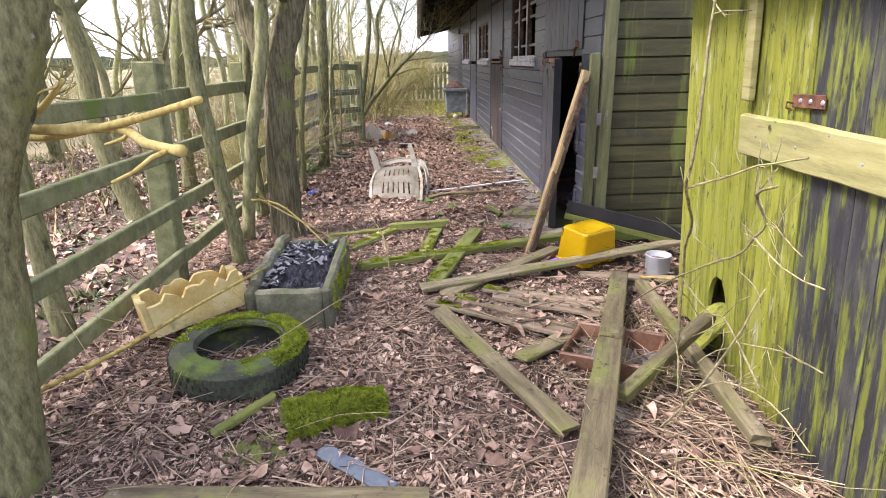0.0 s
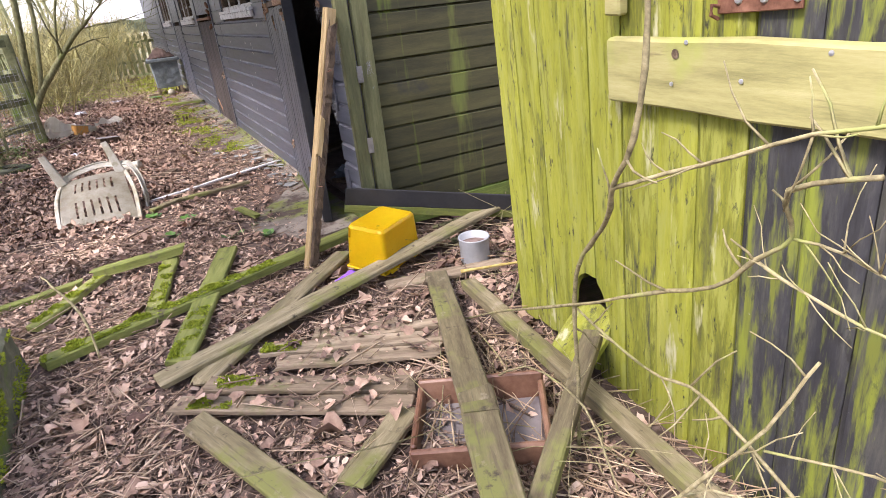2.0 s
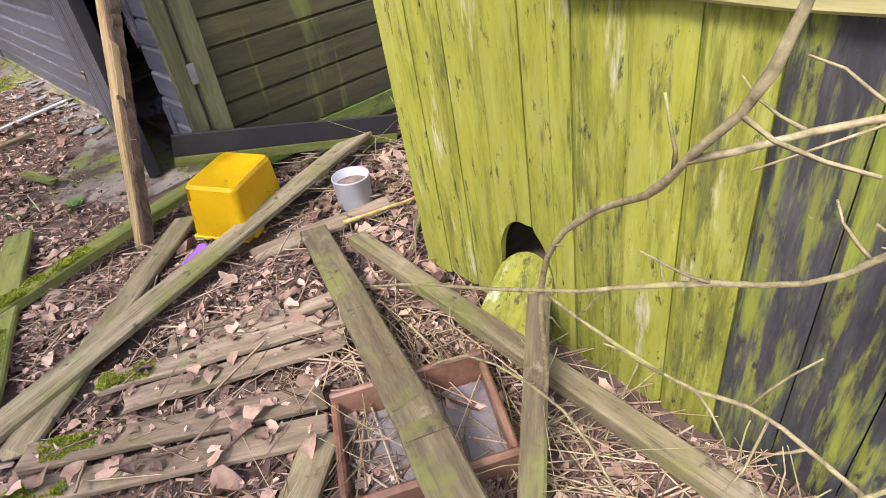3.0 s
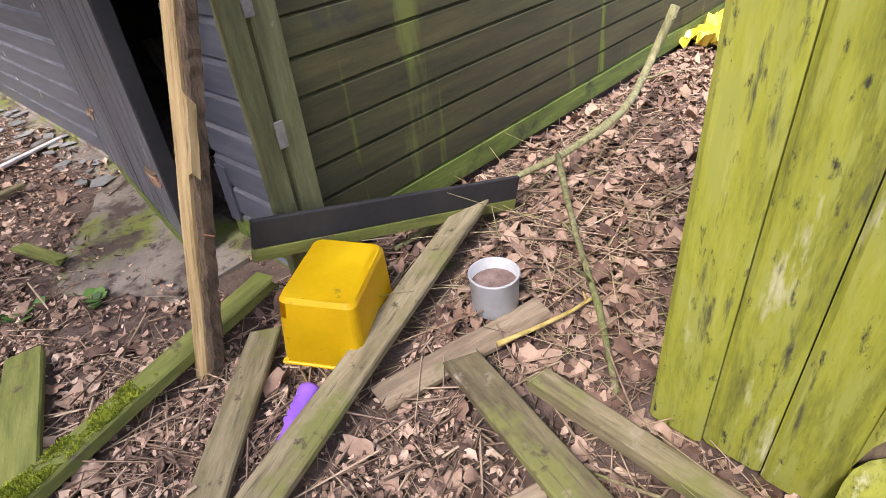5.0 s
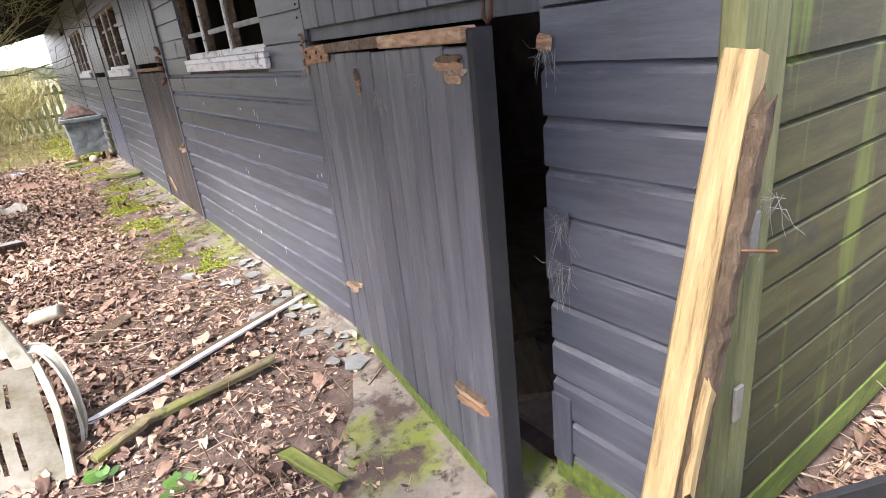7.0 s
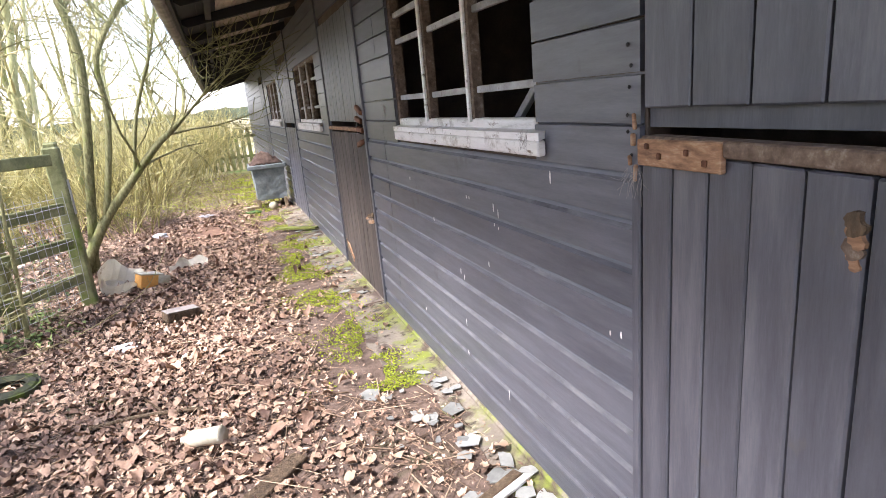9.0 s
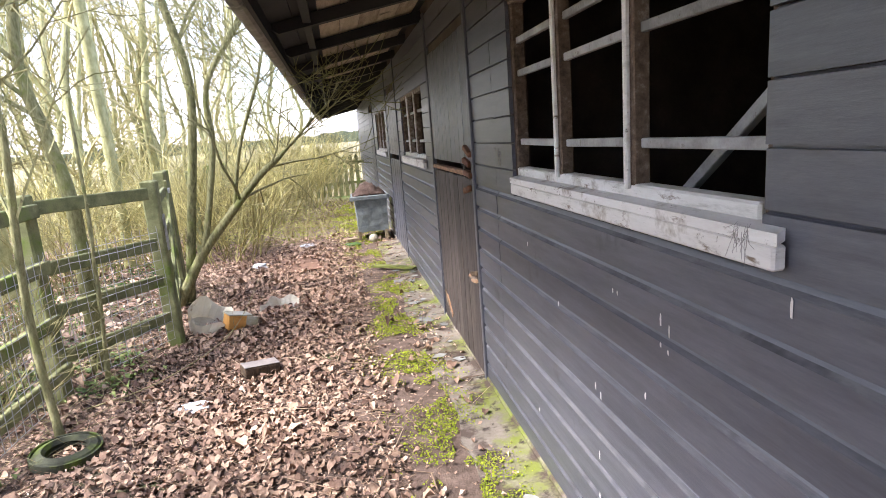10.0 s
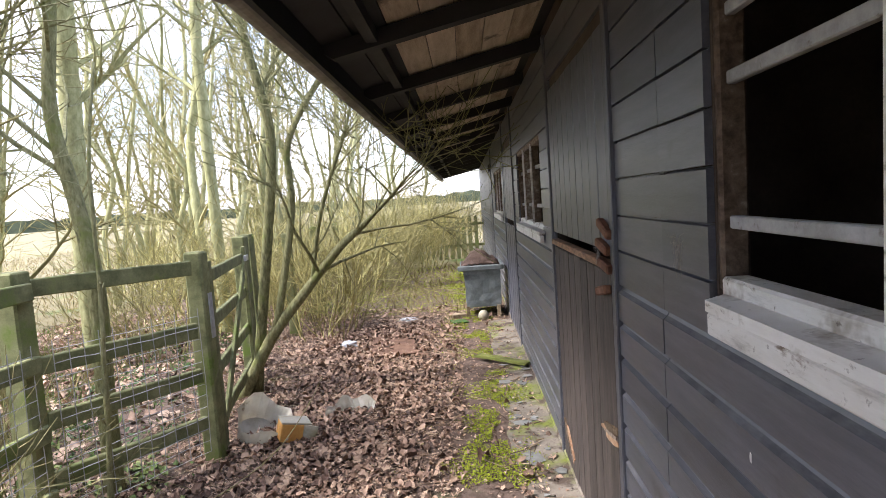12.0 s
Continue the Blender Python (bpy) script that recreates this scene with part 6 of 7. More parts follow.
tree_from("tree", "slim greenish tree trunk close by the fence", [([(-1.37, 1.75, -0.03), (-1.31, 1.75, 0.38), (-1.25, 1.75, 0.77), (-1.2, 1.75, 1.07), (-1.08, 1.75, 1.35), (-0.99, 1.75, 1.56)], 0.074, 0.066)], BARK, 1, 3.5, 7, 0.55)
tree_from("tree", "slim leaning greenish tree by the trough", [([(-1.28, 4.03, -0.02), (-1.34, 4.03, 0.59), (-1.41, 4.03, 1.27), (-1.4, 4.03, 1.78)], 0.055, 0.045)], BARK, 2, 3.5, 9, 0.3)
tree_from("tree", "smooth green-barked tree beside the thick trunk", [([(-1.4, 4.6, -0.02), (-1.27, 4.6, 0.82), (-1.12, 4.6, 1.45), (-1.08, 4.6, 1.84)], 0.052, 0.042)], BARK, 3, 3.5, 9, 0.35)
tree_from("tree", "thick forked tree with deeply furrowed bark and moss at the fork",
          [([(-1.1, 4.75, -0.03), (-1.08, 4.75, 0.8), (-1.03, 4.75, 1.35), (-0.93, 4.75, 1.68), (-0.84, 4.75, 1.95)], 0.13, 0.085),
           ([(-1.05, 4.75, 1.25), (-1.17, 4.75, 1.58), (-1.3, 4.75, 1.85), (-1.42, 4.75, 2.2)], 0.095, 0.07)], BARK_ROUGH, 4, 3.2, 10, 0.4)
tree_from("tree", "slim tree along the path edge", [([(-1.28, 7.9, -0.02), (-1.2, 7.9, 1.12), (-1.14, 7.9, 2.14)], 0.07, 0.055)], BARK, 5, 3.2, 9, 0.3)
tree_from("tree", "slim curved tree beyond the fence", [([(-2.83, 5.8, -0.1), (-3.06, 5.8, 0.71), (-3.07, 5.8, 1.39), (-3.15, 5.8, 1.98)], 0.1, 0.07)], BARK, 6, 4, 10, 0.3)
tree_from("tree", "scaly-barked young tree standing against the fence", [([(-1.46, 10.15, -0.02), (-1.44, 10.15, 0.59), (-1.42, 10.15, 1.29), (-1.52, 10.2, 1.81), (-1.6, 10.2, 2.31), (-1.52, 10.2, 2.94)], 0.06, 0.028)], BARK, 7, 2.0, 12, 0.25)
tree_from("tree", "leaning many-stemmed shrub tree by the gate post",
          [([(-1.33, 11.75, -0.05), (-1.0, 11.8, 0.52), (-0.72, 11.8, 0.85), (-0.33, 11.8, 1.28), (-0.12, 11.8, 1.45)], 0.06, 0.016),
           ([(-1.2, 11.85, 0.0), (-1.0, 11.8, 1.12), (-0.84, 11.8, 2.24), (-0.96, 11.8, 2.97)], 0.05, 0.03),
           ([(-0.95, 11.8, 0.58), (-0.72, 11.8, 1.6), (-0.69, 11.8, 2.23), (-0.34, 11.8, 2.78)], 0.035, 0.02),
           ([(-0.6, 11.8, 0.95), (-0.45, 11.75, 1.6), (-0.2, 11.7, 2.2)], 0.02, 0.012)], BARK, 8, 0.6, 17, 0.25)
tree_from("tree", "tall pale-barked ash beyond the fence", [([(-3.77, 13.5, -0.1), (-3.77, 13.5, 1.36), (-3.75, 13.5, 2.63), (-3.68, 13.5, 4.2)], 0.13, 0.1)], PALE_BARK, 9, 5, 16, 0.2)
tree_from("tree", "tall pale-barked slim ash behind the gate", [([(-2.81, 15.0, -0.1), (-2.81, 15, 1.33), (-2.83, 15.0, 3.9), (-2.79, 15.0, 4.67)], 0.085, 0.065)], PALE_BARK, 10, 4, 14, 0.2)
tree_from("tree", "slim tree leaning over the fence", [([(-1.95, 3.0, -0.1), (-2.05, 3.1, 0.9), (-2.0, 3.1, 1.9)], 0.06, 0.04)], BARK, 11, 3, 10, 0.25)
tree_from("tree", "slim sapling by the fence", [([(-1.45, 5.4, -0.02), (-1.5, 5.4, 0.9), (-1.4, 5.4, 1.9)], 0.04, 0.03)], BARK, 12, 2.5, 9, 0.2)
tree_from("tree", "slim sapling by the path", [([(-1.3, 6.5, -0.02), (-1.25, 6.5, 0.8), (-1.1, 6.45, 1.7)], 0.035, 0.022)], BARK, 13, 2.0, 9, 0.2)
tree_from("tree", "slender shrub stem by the path", [([(-1.25, 9.0, -0.02), (-1.3, 9.05, 0.8), (-1.2, 9.0, 1.7)], 0.025, 0.015)], BARK, 14, 1.2, 8, 0.2)

# woodland beyond the fence: a few grown patterns, set many times
wr = random.Random(77)
patterns = []
for k in range(6):
    h = wr.uniform(3.0, 4.2)
    pts = [(0, 0, -0.1), (wr.uniform(-0.15, 0.15), wr.uniform(-0.15, 0.15), h * 0.35), (wr.uniform(-0.3, 0.3), wr.uniform(-0.3, 0.3), h * 0.7), (wr.uniform(-0.4, 0.4), wr.uniform(-0.4, 0.4), h)]
    stems = [(pts, wr.uniform(0.055, 0.1), 0.045)]
    if k % 2:
        stems.append(([(0.02, 0.02, -0.05), (0.3, -0.1, h * 0.4), (0.5, -0.2, h * 0.8)], 0.05, 0.03))
    patterns.append(tree_from("tree", "bare slim pale-green tree in the strip of wood", stems, PALE_BARK if k % 3 else BARK, 100 + k, 4.0, 18, 0.1, group="trees of the wood", twigmat=TWIGS, depth=2))
spots = []
while len(spots) < 74:
    x, y = wr.uniform(-15, -2.3), wr.uniform(-1, 34)
    if y > 20 and wr.random() < 0.35:
        x = wr.uniform(-10, -1.0)
    if all((x - a) ** 2 + (y - b) ** 2 > 0.55 for a, b in spots):
        spots.append((x, y))
for i, (x, y) in enumerate(spots):
    p = patterns[i % 6]
    m = Matrix.Translation((x, y, hump(x, y))) @ pose(0, 0, 0, 0, 0, wr.uniform(0, 360))
    if i < 6:
        p.matrix_basis = m
    else:
        copy_thing(p, m)


def bush(name, label, seed, n, height, spread, mat, thick=0.006):
    r = random.Random(seed)
    t = thing(name, label, "bush", None, "thicket")
    bm = bmesh.new()
    for _ in range(n):
        a, q = r.uniform(0, 6.28), r.uniform(0, 0.4) * spread
        d = Vector((math.cos(a) * r.uniform(0, 0.9), math.sin(a) * r.uniform(0, 0.9), 1))
        branch(bm, r, (math.cos(a) * q, math.sin(a) * q, -0.05), d, height * r.uniform(0.5, 1.1), thick, 2, 0.0032)
    tagged(part("stem_tangle", bm, mat, t), kind="stuff")
    return t


bushes = [bush("thorn_bush", "tangled pale leafless thorn bush", 200 + k, 17, 1.5, 1.5, TWIGS if k % 2 else THICKET, 0.009) for k in range(4)]
bspots = []
for _ in range(30):
    y = wr.uniform(13.6, 22)
    x = wr.uniform(-4.2, -1.0) + max(0, (y - 16.5)) * wr.uniform(0.02, 0.3)
    bspots.append((x, y, wr.uniform(0.8, 1.3)))
for _ in range(15):
    bspots.append((wr.uniform(-11, -2.6), wr.uniform(12, 33), wr.uniform(0.8, 1.5)))
for _ in range(14):
    bspots.append((wr.uniform(-2.5, 0.7), wr.uniform(23.4, 30), wr.uniform(0.9, 1.3)))
for _ in range(16):
    bspots.append((wr.uniform(-2.4, -1.75), wr.uniform(5.8, 10), wr.uniform(0.4, 0.7)))
for _ in range(3):
    bspots.append((wr.uniform(5.6, 7.5), wr.uniform(2.0, 3.8), wr.uniform(0.5, 0.8)))
for i, (x, y, s) in enumerate(bspots):
    m = Matrix.Translation((x, y, hump(x, y))) @ pose(0, 0, 0, 0, 0, wr.uniform(0, 360))
    if i < 4:
        bushes[i].matrix_basis = m
    else:
        c = copy_thing(bushes[i % 4], m)
        c.matrix_basis = m @ Matrix.Diagonal((s, s, s, 1))


# ---- branches in front of the hut and the fence ----
def sprig(label, mat, lines, seed, side=10, name="bare_branch"):
    r = random.Random(seed)
    base = Vector(lines[0][0][0])
    t = thing(name, label, "branch", Matrix.Translation(base))
    for pts, r0, r1 in lines:
        bm = bmesh.new()
        pts = [Vector(p) - base for p in pts]
        if mat is STEM:
            r0, r1 = r0 * 0.78, r1 * 0.78
        fine = []
        for i in range(len(pts) - 1):
            p0, p1, p2, p3 = pts[max(i - 1, 0)], pts[i], pts[i + 1], pts[min(i + 2, len(pts) - 1)]
            for s in range(3):
                u = s / 3
                fine.append(0.5 * ((2 * p1) + (p2 - p0) * u + (2 * p0 - 5 * p1 + 4 * p2 - p3) * u * u + (3 * p1 - p0 - 3 * p2 + p3) * u ** 3) + 0.004 * noise.noise_vector((i * 3 + s, seed, 1)))
        fine.append(pts[-1])
        n = len(fine)
        tube(bm, fine, [(r0 + (r1 - r0) * k / (n - 1)) * (1.25 if r.random() < 0.2 else 1) for k in range(n)], 7)
        for _ in range(side):
            i = r.randint(1, n - 2)
            d = Vector((r.uniform(-0.5, 0.4), r.uniform(-1, 1), r.uniform(-0.5, 1)))
            s, _ = wander(r, fine[i], d, r.uniform(0.04, 0.16), 3, 0.3, 0.05)
            tube(bm, s, [r1 * 0.8, r1 * 0.6, r1 * 0.5, r1 * 0.4], 4)
        part("stem", bm, mat, t, smooth=True)
    return t


sprig("bare climbing branch in front of the hut", STEM,
      [([(1.12, 2.2, 0.02), (1.09, 2.17, 0.3), (1.08, 2.17, 0.55), (1.05, 2.12, 0.69), (1.02, 2.03, 0.8), (0.95, 1.92, 0.9), (0.9, 1.86, 0.98), (0.88, 1.8, 1.08), (0.88, 1.78, 1.25), (0.9, 1.82, 1.5), (0.95, 1.85, 1.75)], 0.0076, 0.0050),
       ([(0.9, 1.86, 0.98), (0.94, 1.72, 1.04), (0.96, 1.58, 1.1), (0.97, 1.4, 1.15)], 0.0050, 0.0034),
       ([(1.22, 3.05, 0.03), (1.14, 2.58, 0.32), (1.07, 2.17, 0.55), (1.06, 1.93, 0.69), (1.05, 1.76, 0.78), (1.05, 1.69, 0.86), (1.04, 1.63, 0.92), (0.99, 1.62, 1.01), (0.97, 1.5, 1.06)], 0.0050, 0.0050),
       ([(1.07, 2.15, 0.55), (1.05, 1.91, 0.52), (1.04, 1.78, 0.55), (1.03, 1.7, 0.54), (1.02, 1.5, 0.45)], 0.0034, 0.0050),
       ([(1.05, 1.69, 0.86), (1.04, 1.6, 0.84), (1.02, 1.45, 0.83), (1.0, 1.3, 0.85)], 0.0034, 0.0025),
       ([(1.04, 1.63, 0.92), (1.02, 1.55, 0.93), (1.0, 1.4, 0.9)], 0.0034, 0.0025)], 5, 8)
sprig("low arching bare stems before the hut", STEM,
      [([(0.9, 1.9, 0.0), (0.98, 1.75, 0.3), (1.0, 1.6, 0.6), (1.02, 1.55, 0.75)], 0.0059, 0.0034),
       ([(1.0, 1.6, 0.55), (1.03, 1.45, 0.6), (1.04, 1.3, 0.62)], 0.0034, 0.0025),
       ([(0.95, 1.8, 0.25), (1.03, 1.7, 0.35), (1.06, 1.5, 0.4), (1.05, 1.3, 0.38)], 0.0042, 0.0025),
       ([(1.0, 2.6, 0.05), (1.08, 2.4, 0.22), (1.05, 2.1, 0.28), (0.98, 1.9, 0.2)], 0.0034, 0.0034)], 6, 7)
sprig("dry stems hanging over the hut top", STEM,
      [([(1.35, 2.7, 2.1), (1.15, 2.9, 1.85), (0.95, 3.0, 1.78), (0.75, 3.0, 1.83)], 0.0050, 0.0025),
       ([(1.3, 2.5, 2.1), (1.1, 2.3, 1.8), (1.0, 2.1, 1.62), (0.98, 1.9, 1.5)], 0.0042, 0.0025)], 7, 9)
sprig("lichen-yellow forked branch snapped off by the fence", YBRANCH,
      [([(-1.65, 2.1, 1.25), (-1.1, 1.85, 1.22), (-0.8, 1.72, 1.23), (-0.6, 1.45, 1.22), (-0.42, 1.2, 1.235)], 0.017, 0.01),
       ([(-1.55, 2.3, 1.15), (-1.1, 1.9, 1.19), (-0.75, 1.66, 1.25), (-0.4, 1.28, 1.325)], 0.014, 0.008),
       ([(-1.15, 1.87, 1.23), (-1.05, 1.85, 1.3), (-0.98, 1.83, 1.36)], 0.012, 0.007)], 8, 2)
sprig("long thin stick leaning across the block", YBRANCH, [([(-1.5, 1.95, 0.22), (-1.2, 2.2, 0.3), (-0.95, 2.5, 0.38), (-0.75, 2.8, 0.42)], 0.01, 0.006)], 9, 3)
sprig("green shrub branch arching down beyond the pot", BARK,
      [([(3.36, 3.81, 0.55), (3.26, 3.86, 0.3), (2.78, 3.76, 0.22), (2.38, 3.82, 0.16), (2.08, 3.92, 0.12), (1.58, 4.02, 0.06)], 0.024, 0.011), ([(2.36, 3.82, 0.17), (1.97, 3.49, 0.1), (1.73, 3.27, 0.06), (1.48, 3.07, 0.03)], 0.012, 0.009)], 10, 3)
sprig("tangled grey twigs by the tree foot", YBRANCH,
      [([(-1.2, 4.2, 0.45), (-0.95, 3.95, 0.47), (-0.75, 3.8, 0.36), (-0.55, 3.7, 0.18)], 0.008, 0.004), ([(-1.1, 4.1, 0.46), (-0.85, 4.0, 0.35), (-0.65, 4.05, 0.2), (-0.5, 4.1, 0.05)], 0.006, 0.003)], 11, 8)
sprig("pale straw-coloured stick lying before the pot", YBRANCH, [([(1.42, 3.42, 0.05), (1.6, 3.34, 0.06), (1.78, 3.3, 0.05)], 0.008, 0.006)], 21, 1)
sprig("thin bent stick standing in the litter", STEM, [([(-0.2, 3.75, 0.0), (-0.22, 3.85, 0.2), (-0.3, 3.95, 0.33), (-0.33, 4.0, 0.36)], 0.007, 0.005)], 12, 1)
sprig("long bramble arching over the path edge", STEM, [([(-1.3, 9.4, 0.02), (-0.9, 9.6, 0.05), (-0.55, 10.2, 0.1), (-0.38, 10.6, 0.28), (-0.3, 10.8, 0.45)], 0.006, 0.003)], 13, 2)
sprig("straight brown sapling growing against the fence", BARK, [([(-1.32, 9.89, -0.02), (-1.27, 9.89, 0.51), (-1.25, 9.89, 0.89), (-1.22, 9.89, 1.32), (-1.21, 9.9, 1.92), (-1.15, 9.95, 2.5)], 0.016, 0.008)], 31, 6)
sprig("mossy dead stick on the leaves", ROT, [([(-0.58, 8.02, 0.02), (-0.3, 8.0, 0.035), (0.0, 7.93, 0.03)], 0.014, 0.01)], 14, 2)


def dry_stand(name, label, n, seed, x, y, ln, lift, mat):
    """Bent dry stems sprawling from the litter."""
    r = random.Random(seed)
    bm = bmesh.new()
    for _ in range(n):
        p = Vector((r.uniform(*x), r.uniform(*y), 0.01))
        a = r.uniform(0, 6.28)
        d = Vector((math.cos(a), math.sin(a), r.uniform(0.05, lift)))
        L = r.uniform(*ln)
        pts, _ = wander(r, p, d, L, 5, 0.16, -0.1 * lift)
        pts = [Vector((q.x, q.y, max(0.012, q.z))) for q in pts]
        k = r.uniform(0.0012, 0.0028)
        tube(bm, pts, [k * (1 - 0.1 * i) for i in range(6)], 4, False)
    tagged(link(name, bm, mat), label, "dry stems", kind="stuff")


dry_stand("dry_brambles", "tangle of bent dry stems before the hut", 85, 1, (0.7, 1.3), (1.2, 2.7), (0.25, 0.9), 0.6, STEM)
def straw_sheaf(n, seed, foot, spread, toward, ln):
    """Long straight straws fallen the same way."""
    r = random.Random(seed)
    bm = bmesh.new()
    for _ in range(n):
        p = Vector((foot[0] + r.uniform(-spread[0], spread[0]), foot[1] + r.uniform(-spread[1], spread[1]), r.uniform(0.015, 0.05)))
        a = math.atan2(toward[1], toward[0]) + r.gauss(0, 0.55)
        d = Vector((math.cos(a), math.sin(a), r.uniform(-0.01, 0.22)))
        pts, _ = wander(r, p, d, r.uniform(*ln), 4, 0.05, -0.03)
        k = r.uniform(0.0016, 0.0036)
        tube(bm, [Vector((q.x, q.y, max(0.015, q.z))) for q in pts], [k * (1 - 0.1 * i) for i in range(5)], 5, False)
    tagged(link("fallen_straw", bm, STRAW), "long pale dead stems fallen along the foot of the hut", "dry stems", kind="stuff")


straw_sheaf(120, 51, (0.95, 1.75), (0.3, 0.6), (0.5, -1.0), (0.3, 0.85))
straw_sheaf(60, 52, (1.15, 2.75), (0.2, 0.35), (-0.4, -1.0), (0.2, 0.6))
straw_sheaf(22, 53, (2.1, 3.4), (0.6, 0.35), (-1.0, 0.2), (0.2, 0.6))
dry_stand("dry_brambles", "dry stems sprawling by the pot and gable", 70, 2, (1.4, 2.8), (3.1, 4.0), (0.25, 0.8), 0.4, STEM)
dry_stand("dry_brambles", "dry twigs sprawling under the trees", 120, 3, (-1.6, -0.5), (1.4, 4.6), (0.2, 0.9), 0.5, TWIG)
dry_stand("dry_brambles", "dry twigs and suckers along the fence foot", 160, 4, (-1.6, -1.2), (4.6, 13.0), (0.2, 0.8), 1.1, STEM)
dry_stand("dry_brambles", "dry twigs strewn along the path", 90, 5, (-1.2, 0.9), (1.5, 13.0), (0.2, 0.7), 0.15, TWIG)
dry_stand("dry_brambles", "pale dead bramble stems at the end of the path", 200, 6, (-1.4, 0.7), (14.5, 19.0), (0.4, 1.2), 0.8, THICKET)


# ---- litter: leaves, scraps and stems ----
def scatter(name, label, mat, count, seed, zone, size, kind, lift=0.0):
    """Curled leaves, scraps or straws, scattered over the ground as one mesh."""
    r = np.random.RandomState(seed)
    xy = zone(r, count)
    count = len(xy)
    if kind == "leaf":
        k = np.array([(0, 0.5), (0.17, 0.43), (0.33, 0.34), (0.4, 0.13), (0.36, -0.1), (0.3, -0.32), (0.12, -0.42), (-0.02, -0.5), (-0.2, -0.4), (-0.34, -0.24), (-0.38, 0.04), (-0.32, 0.3), (-0.15, 0.38)])
    elif kind == "scrap":
        k = np.array([(0, 0.5), (0.3, 0.15), (0.22, -0.35), (-0.05, -0.5), (-0.28, -0.1), (-0.2, 0.3)])
    elif kind == "stem":
        k = np.array([(0.5, 0.0), (-0.25, 0.43), (-0.25, -0.43)])
    else:
        k = np.array([(0.0, 0.0)])
    verts, faces = [], []
    s = size[0] + (size[1] - size[0]) * r.rand(count) ** 1.6
    yaw, tx, ty = r.rand(count) * 6.283, r.normal(0, 0.24, count), r.normal(0, 0.24, count)
    if kind == "blade":
        n = 3
        base = np.stack([xy[:, 0], xy[:, 1], np.array([hump(a, b) for a, b in xy])], 1)
        lean = r.normal(0, 0.45, (count, 2))
        w = 0.006 + 0.006 * r.rand(count)
        a = np.stack([np.cos(yaw) * w, np.sin(yaw) * w, np.zeros(count)], 1)
        tip = np.stack([lean[:, 0] * s, lean[:, 1] * s, s * 0.9], 1)
        v = np.stack([base - a, base + a, base + tip], 1).reshape(-1, 3)
        f = np.arange(count * 3).reshape(-1, 3)
    elif kind == "stem":
        n = 6
        el = r.normal(0, 0.12, count)
        ax = np.stack([np.cos(yaw) * np.cos(el), np.sin(yaw) * np.cos(el), np.sin(el)], 1)
        side = np.stack([-np.sin(yaw), np.cos(yaw), np.zeros(count)], 1)
        up = np.cross(ax, side)
        rad = 0.0012 + 0.0035 * r.rand(count) ** 2.5
        c = np.stack([xy[:, 0], xy[:, 1], np.array([hump(a, b) for a, b in xy]) + lift + 0.012 + 0.03 * r.rand(count) ** 2], 1)
        ends = []
        for e in (-0.5, 0.5):
            for (p, q) in k:
                ends.append(c + ax * (e * s)[:, None] + side * (p * 2 * rad)[:, None] + up * (q * 2 * rad)[:, None])
        v = np.stack(ends, 1).reshape(-1, 3)
        one = np.array([(0, 1, 4), (0, 4, 3), (1, 2, 5), (1, 5, 4), (2, 0, 3), (2, 3, 5)])
        f = (one[None] + 6 * np.arange(count)[:, None, None]).reshape(-1, 3)
    else:
        n = len(k) + 1
        pts = np.concatenate([[(0, 0)], k])
        curl = r.normal(0.3, 0.7, count)
        curl2 = r.normal(0.1, 0.6, count)
        fold = r.normal(0.15, 0.3, count)
        asp = r.uniform(0.65, 1.1, count)
        x = pts[None, :, 0] * s[:, None] * asp[:, None] * (1 + 0.11 * r.randn(count, n))
        y = pts[None, :, 1] * s[:, None] * (1 + 0.13 * r.randn(count, n))
        z = (curl[:, None] * x * x + curl2[:, None] * y * y) / s[:, None] * 1.6 + s[:, None] * 0.065 * r.randn(count, n) + fold[:, None] * np.abs(x)
        z = z + x * tx[:, None] + y * ty[:, None]
        z = z - z.min(1, keepdims=True)
        cx, sx = np.cos(yaw)[:, None], np.sin(yaw)[:, None]
        g = np.array([hump(a, b) for a, b in xy])[:, None] + lift + 0.004 + 0.02 * r.rand(count)[:, None] ** 2
        v = np.stack([xy[:, :1] + x * cx - y * sx, xy[:, 1:] + x * sx + y * cx, z + g], 2).reshape(-1, 3)
        m = len(k)
        one = np.array([(0, 1 + i, 1 + (i + 1) % m) for i in range(m)])
        f = (one[None] + n * np.arange(count)[:, None, None]).reshape(-1, 3)
    me = bpy.data.meshes.new(name)
    me.vertices.add(len(v))
    me.vertices.foreach_set("co", v.astype(np.float32).ravel())
    me.loops.add(f.size)
    me.loops.foreach_set("vertex_index", f.astype(np.int32).ravel())
    me.polygons.add(len(f))
    me.polygons.foreach_set("loop_start", np.arange(0, f.size, 3, dtype=np.int32))
    me.update(calc_edges=True)
    me.materials.append(mat)
    return tagged(new(name, me), label, name.replace("_", " "), kind="stuff")


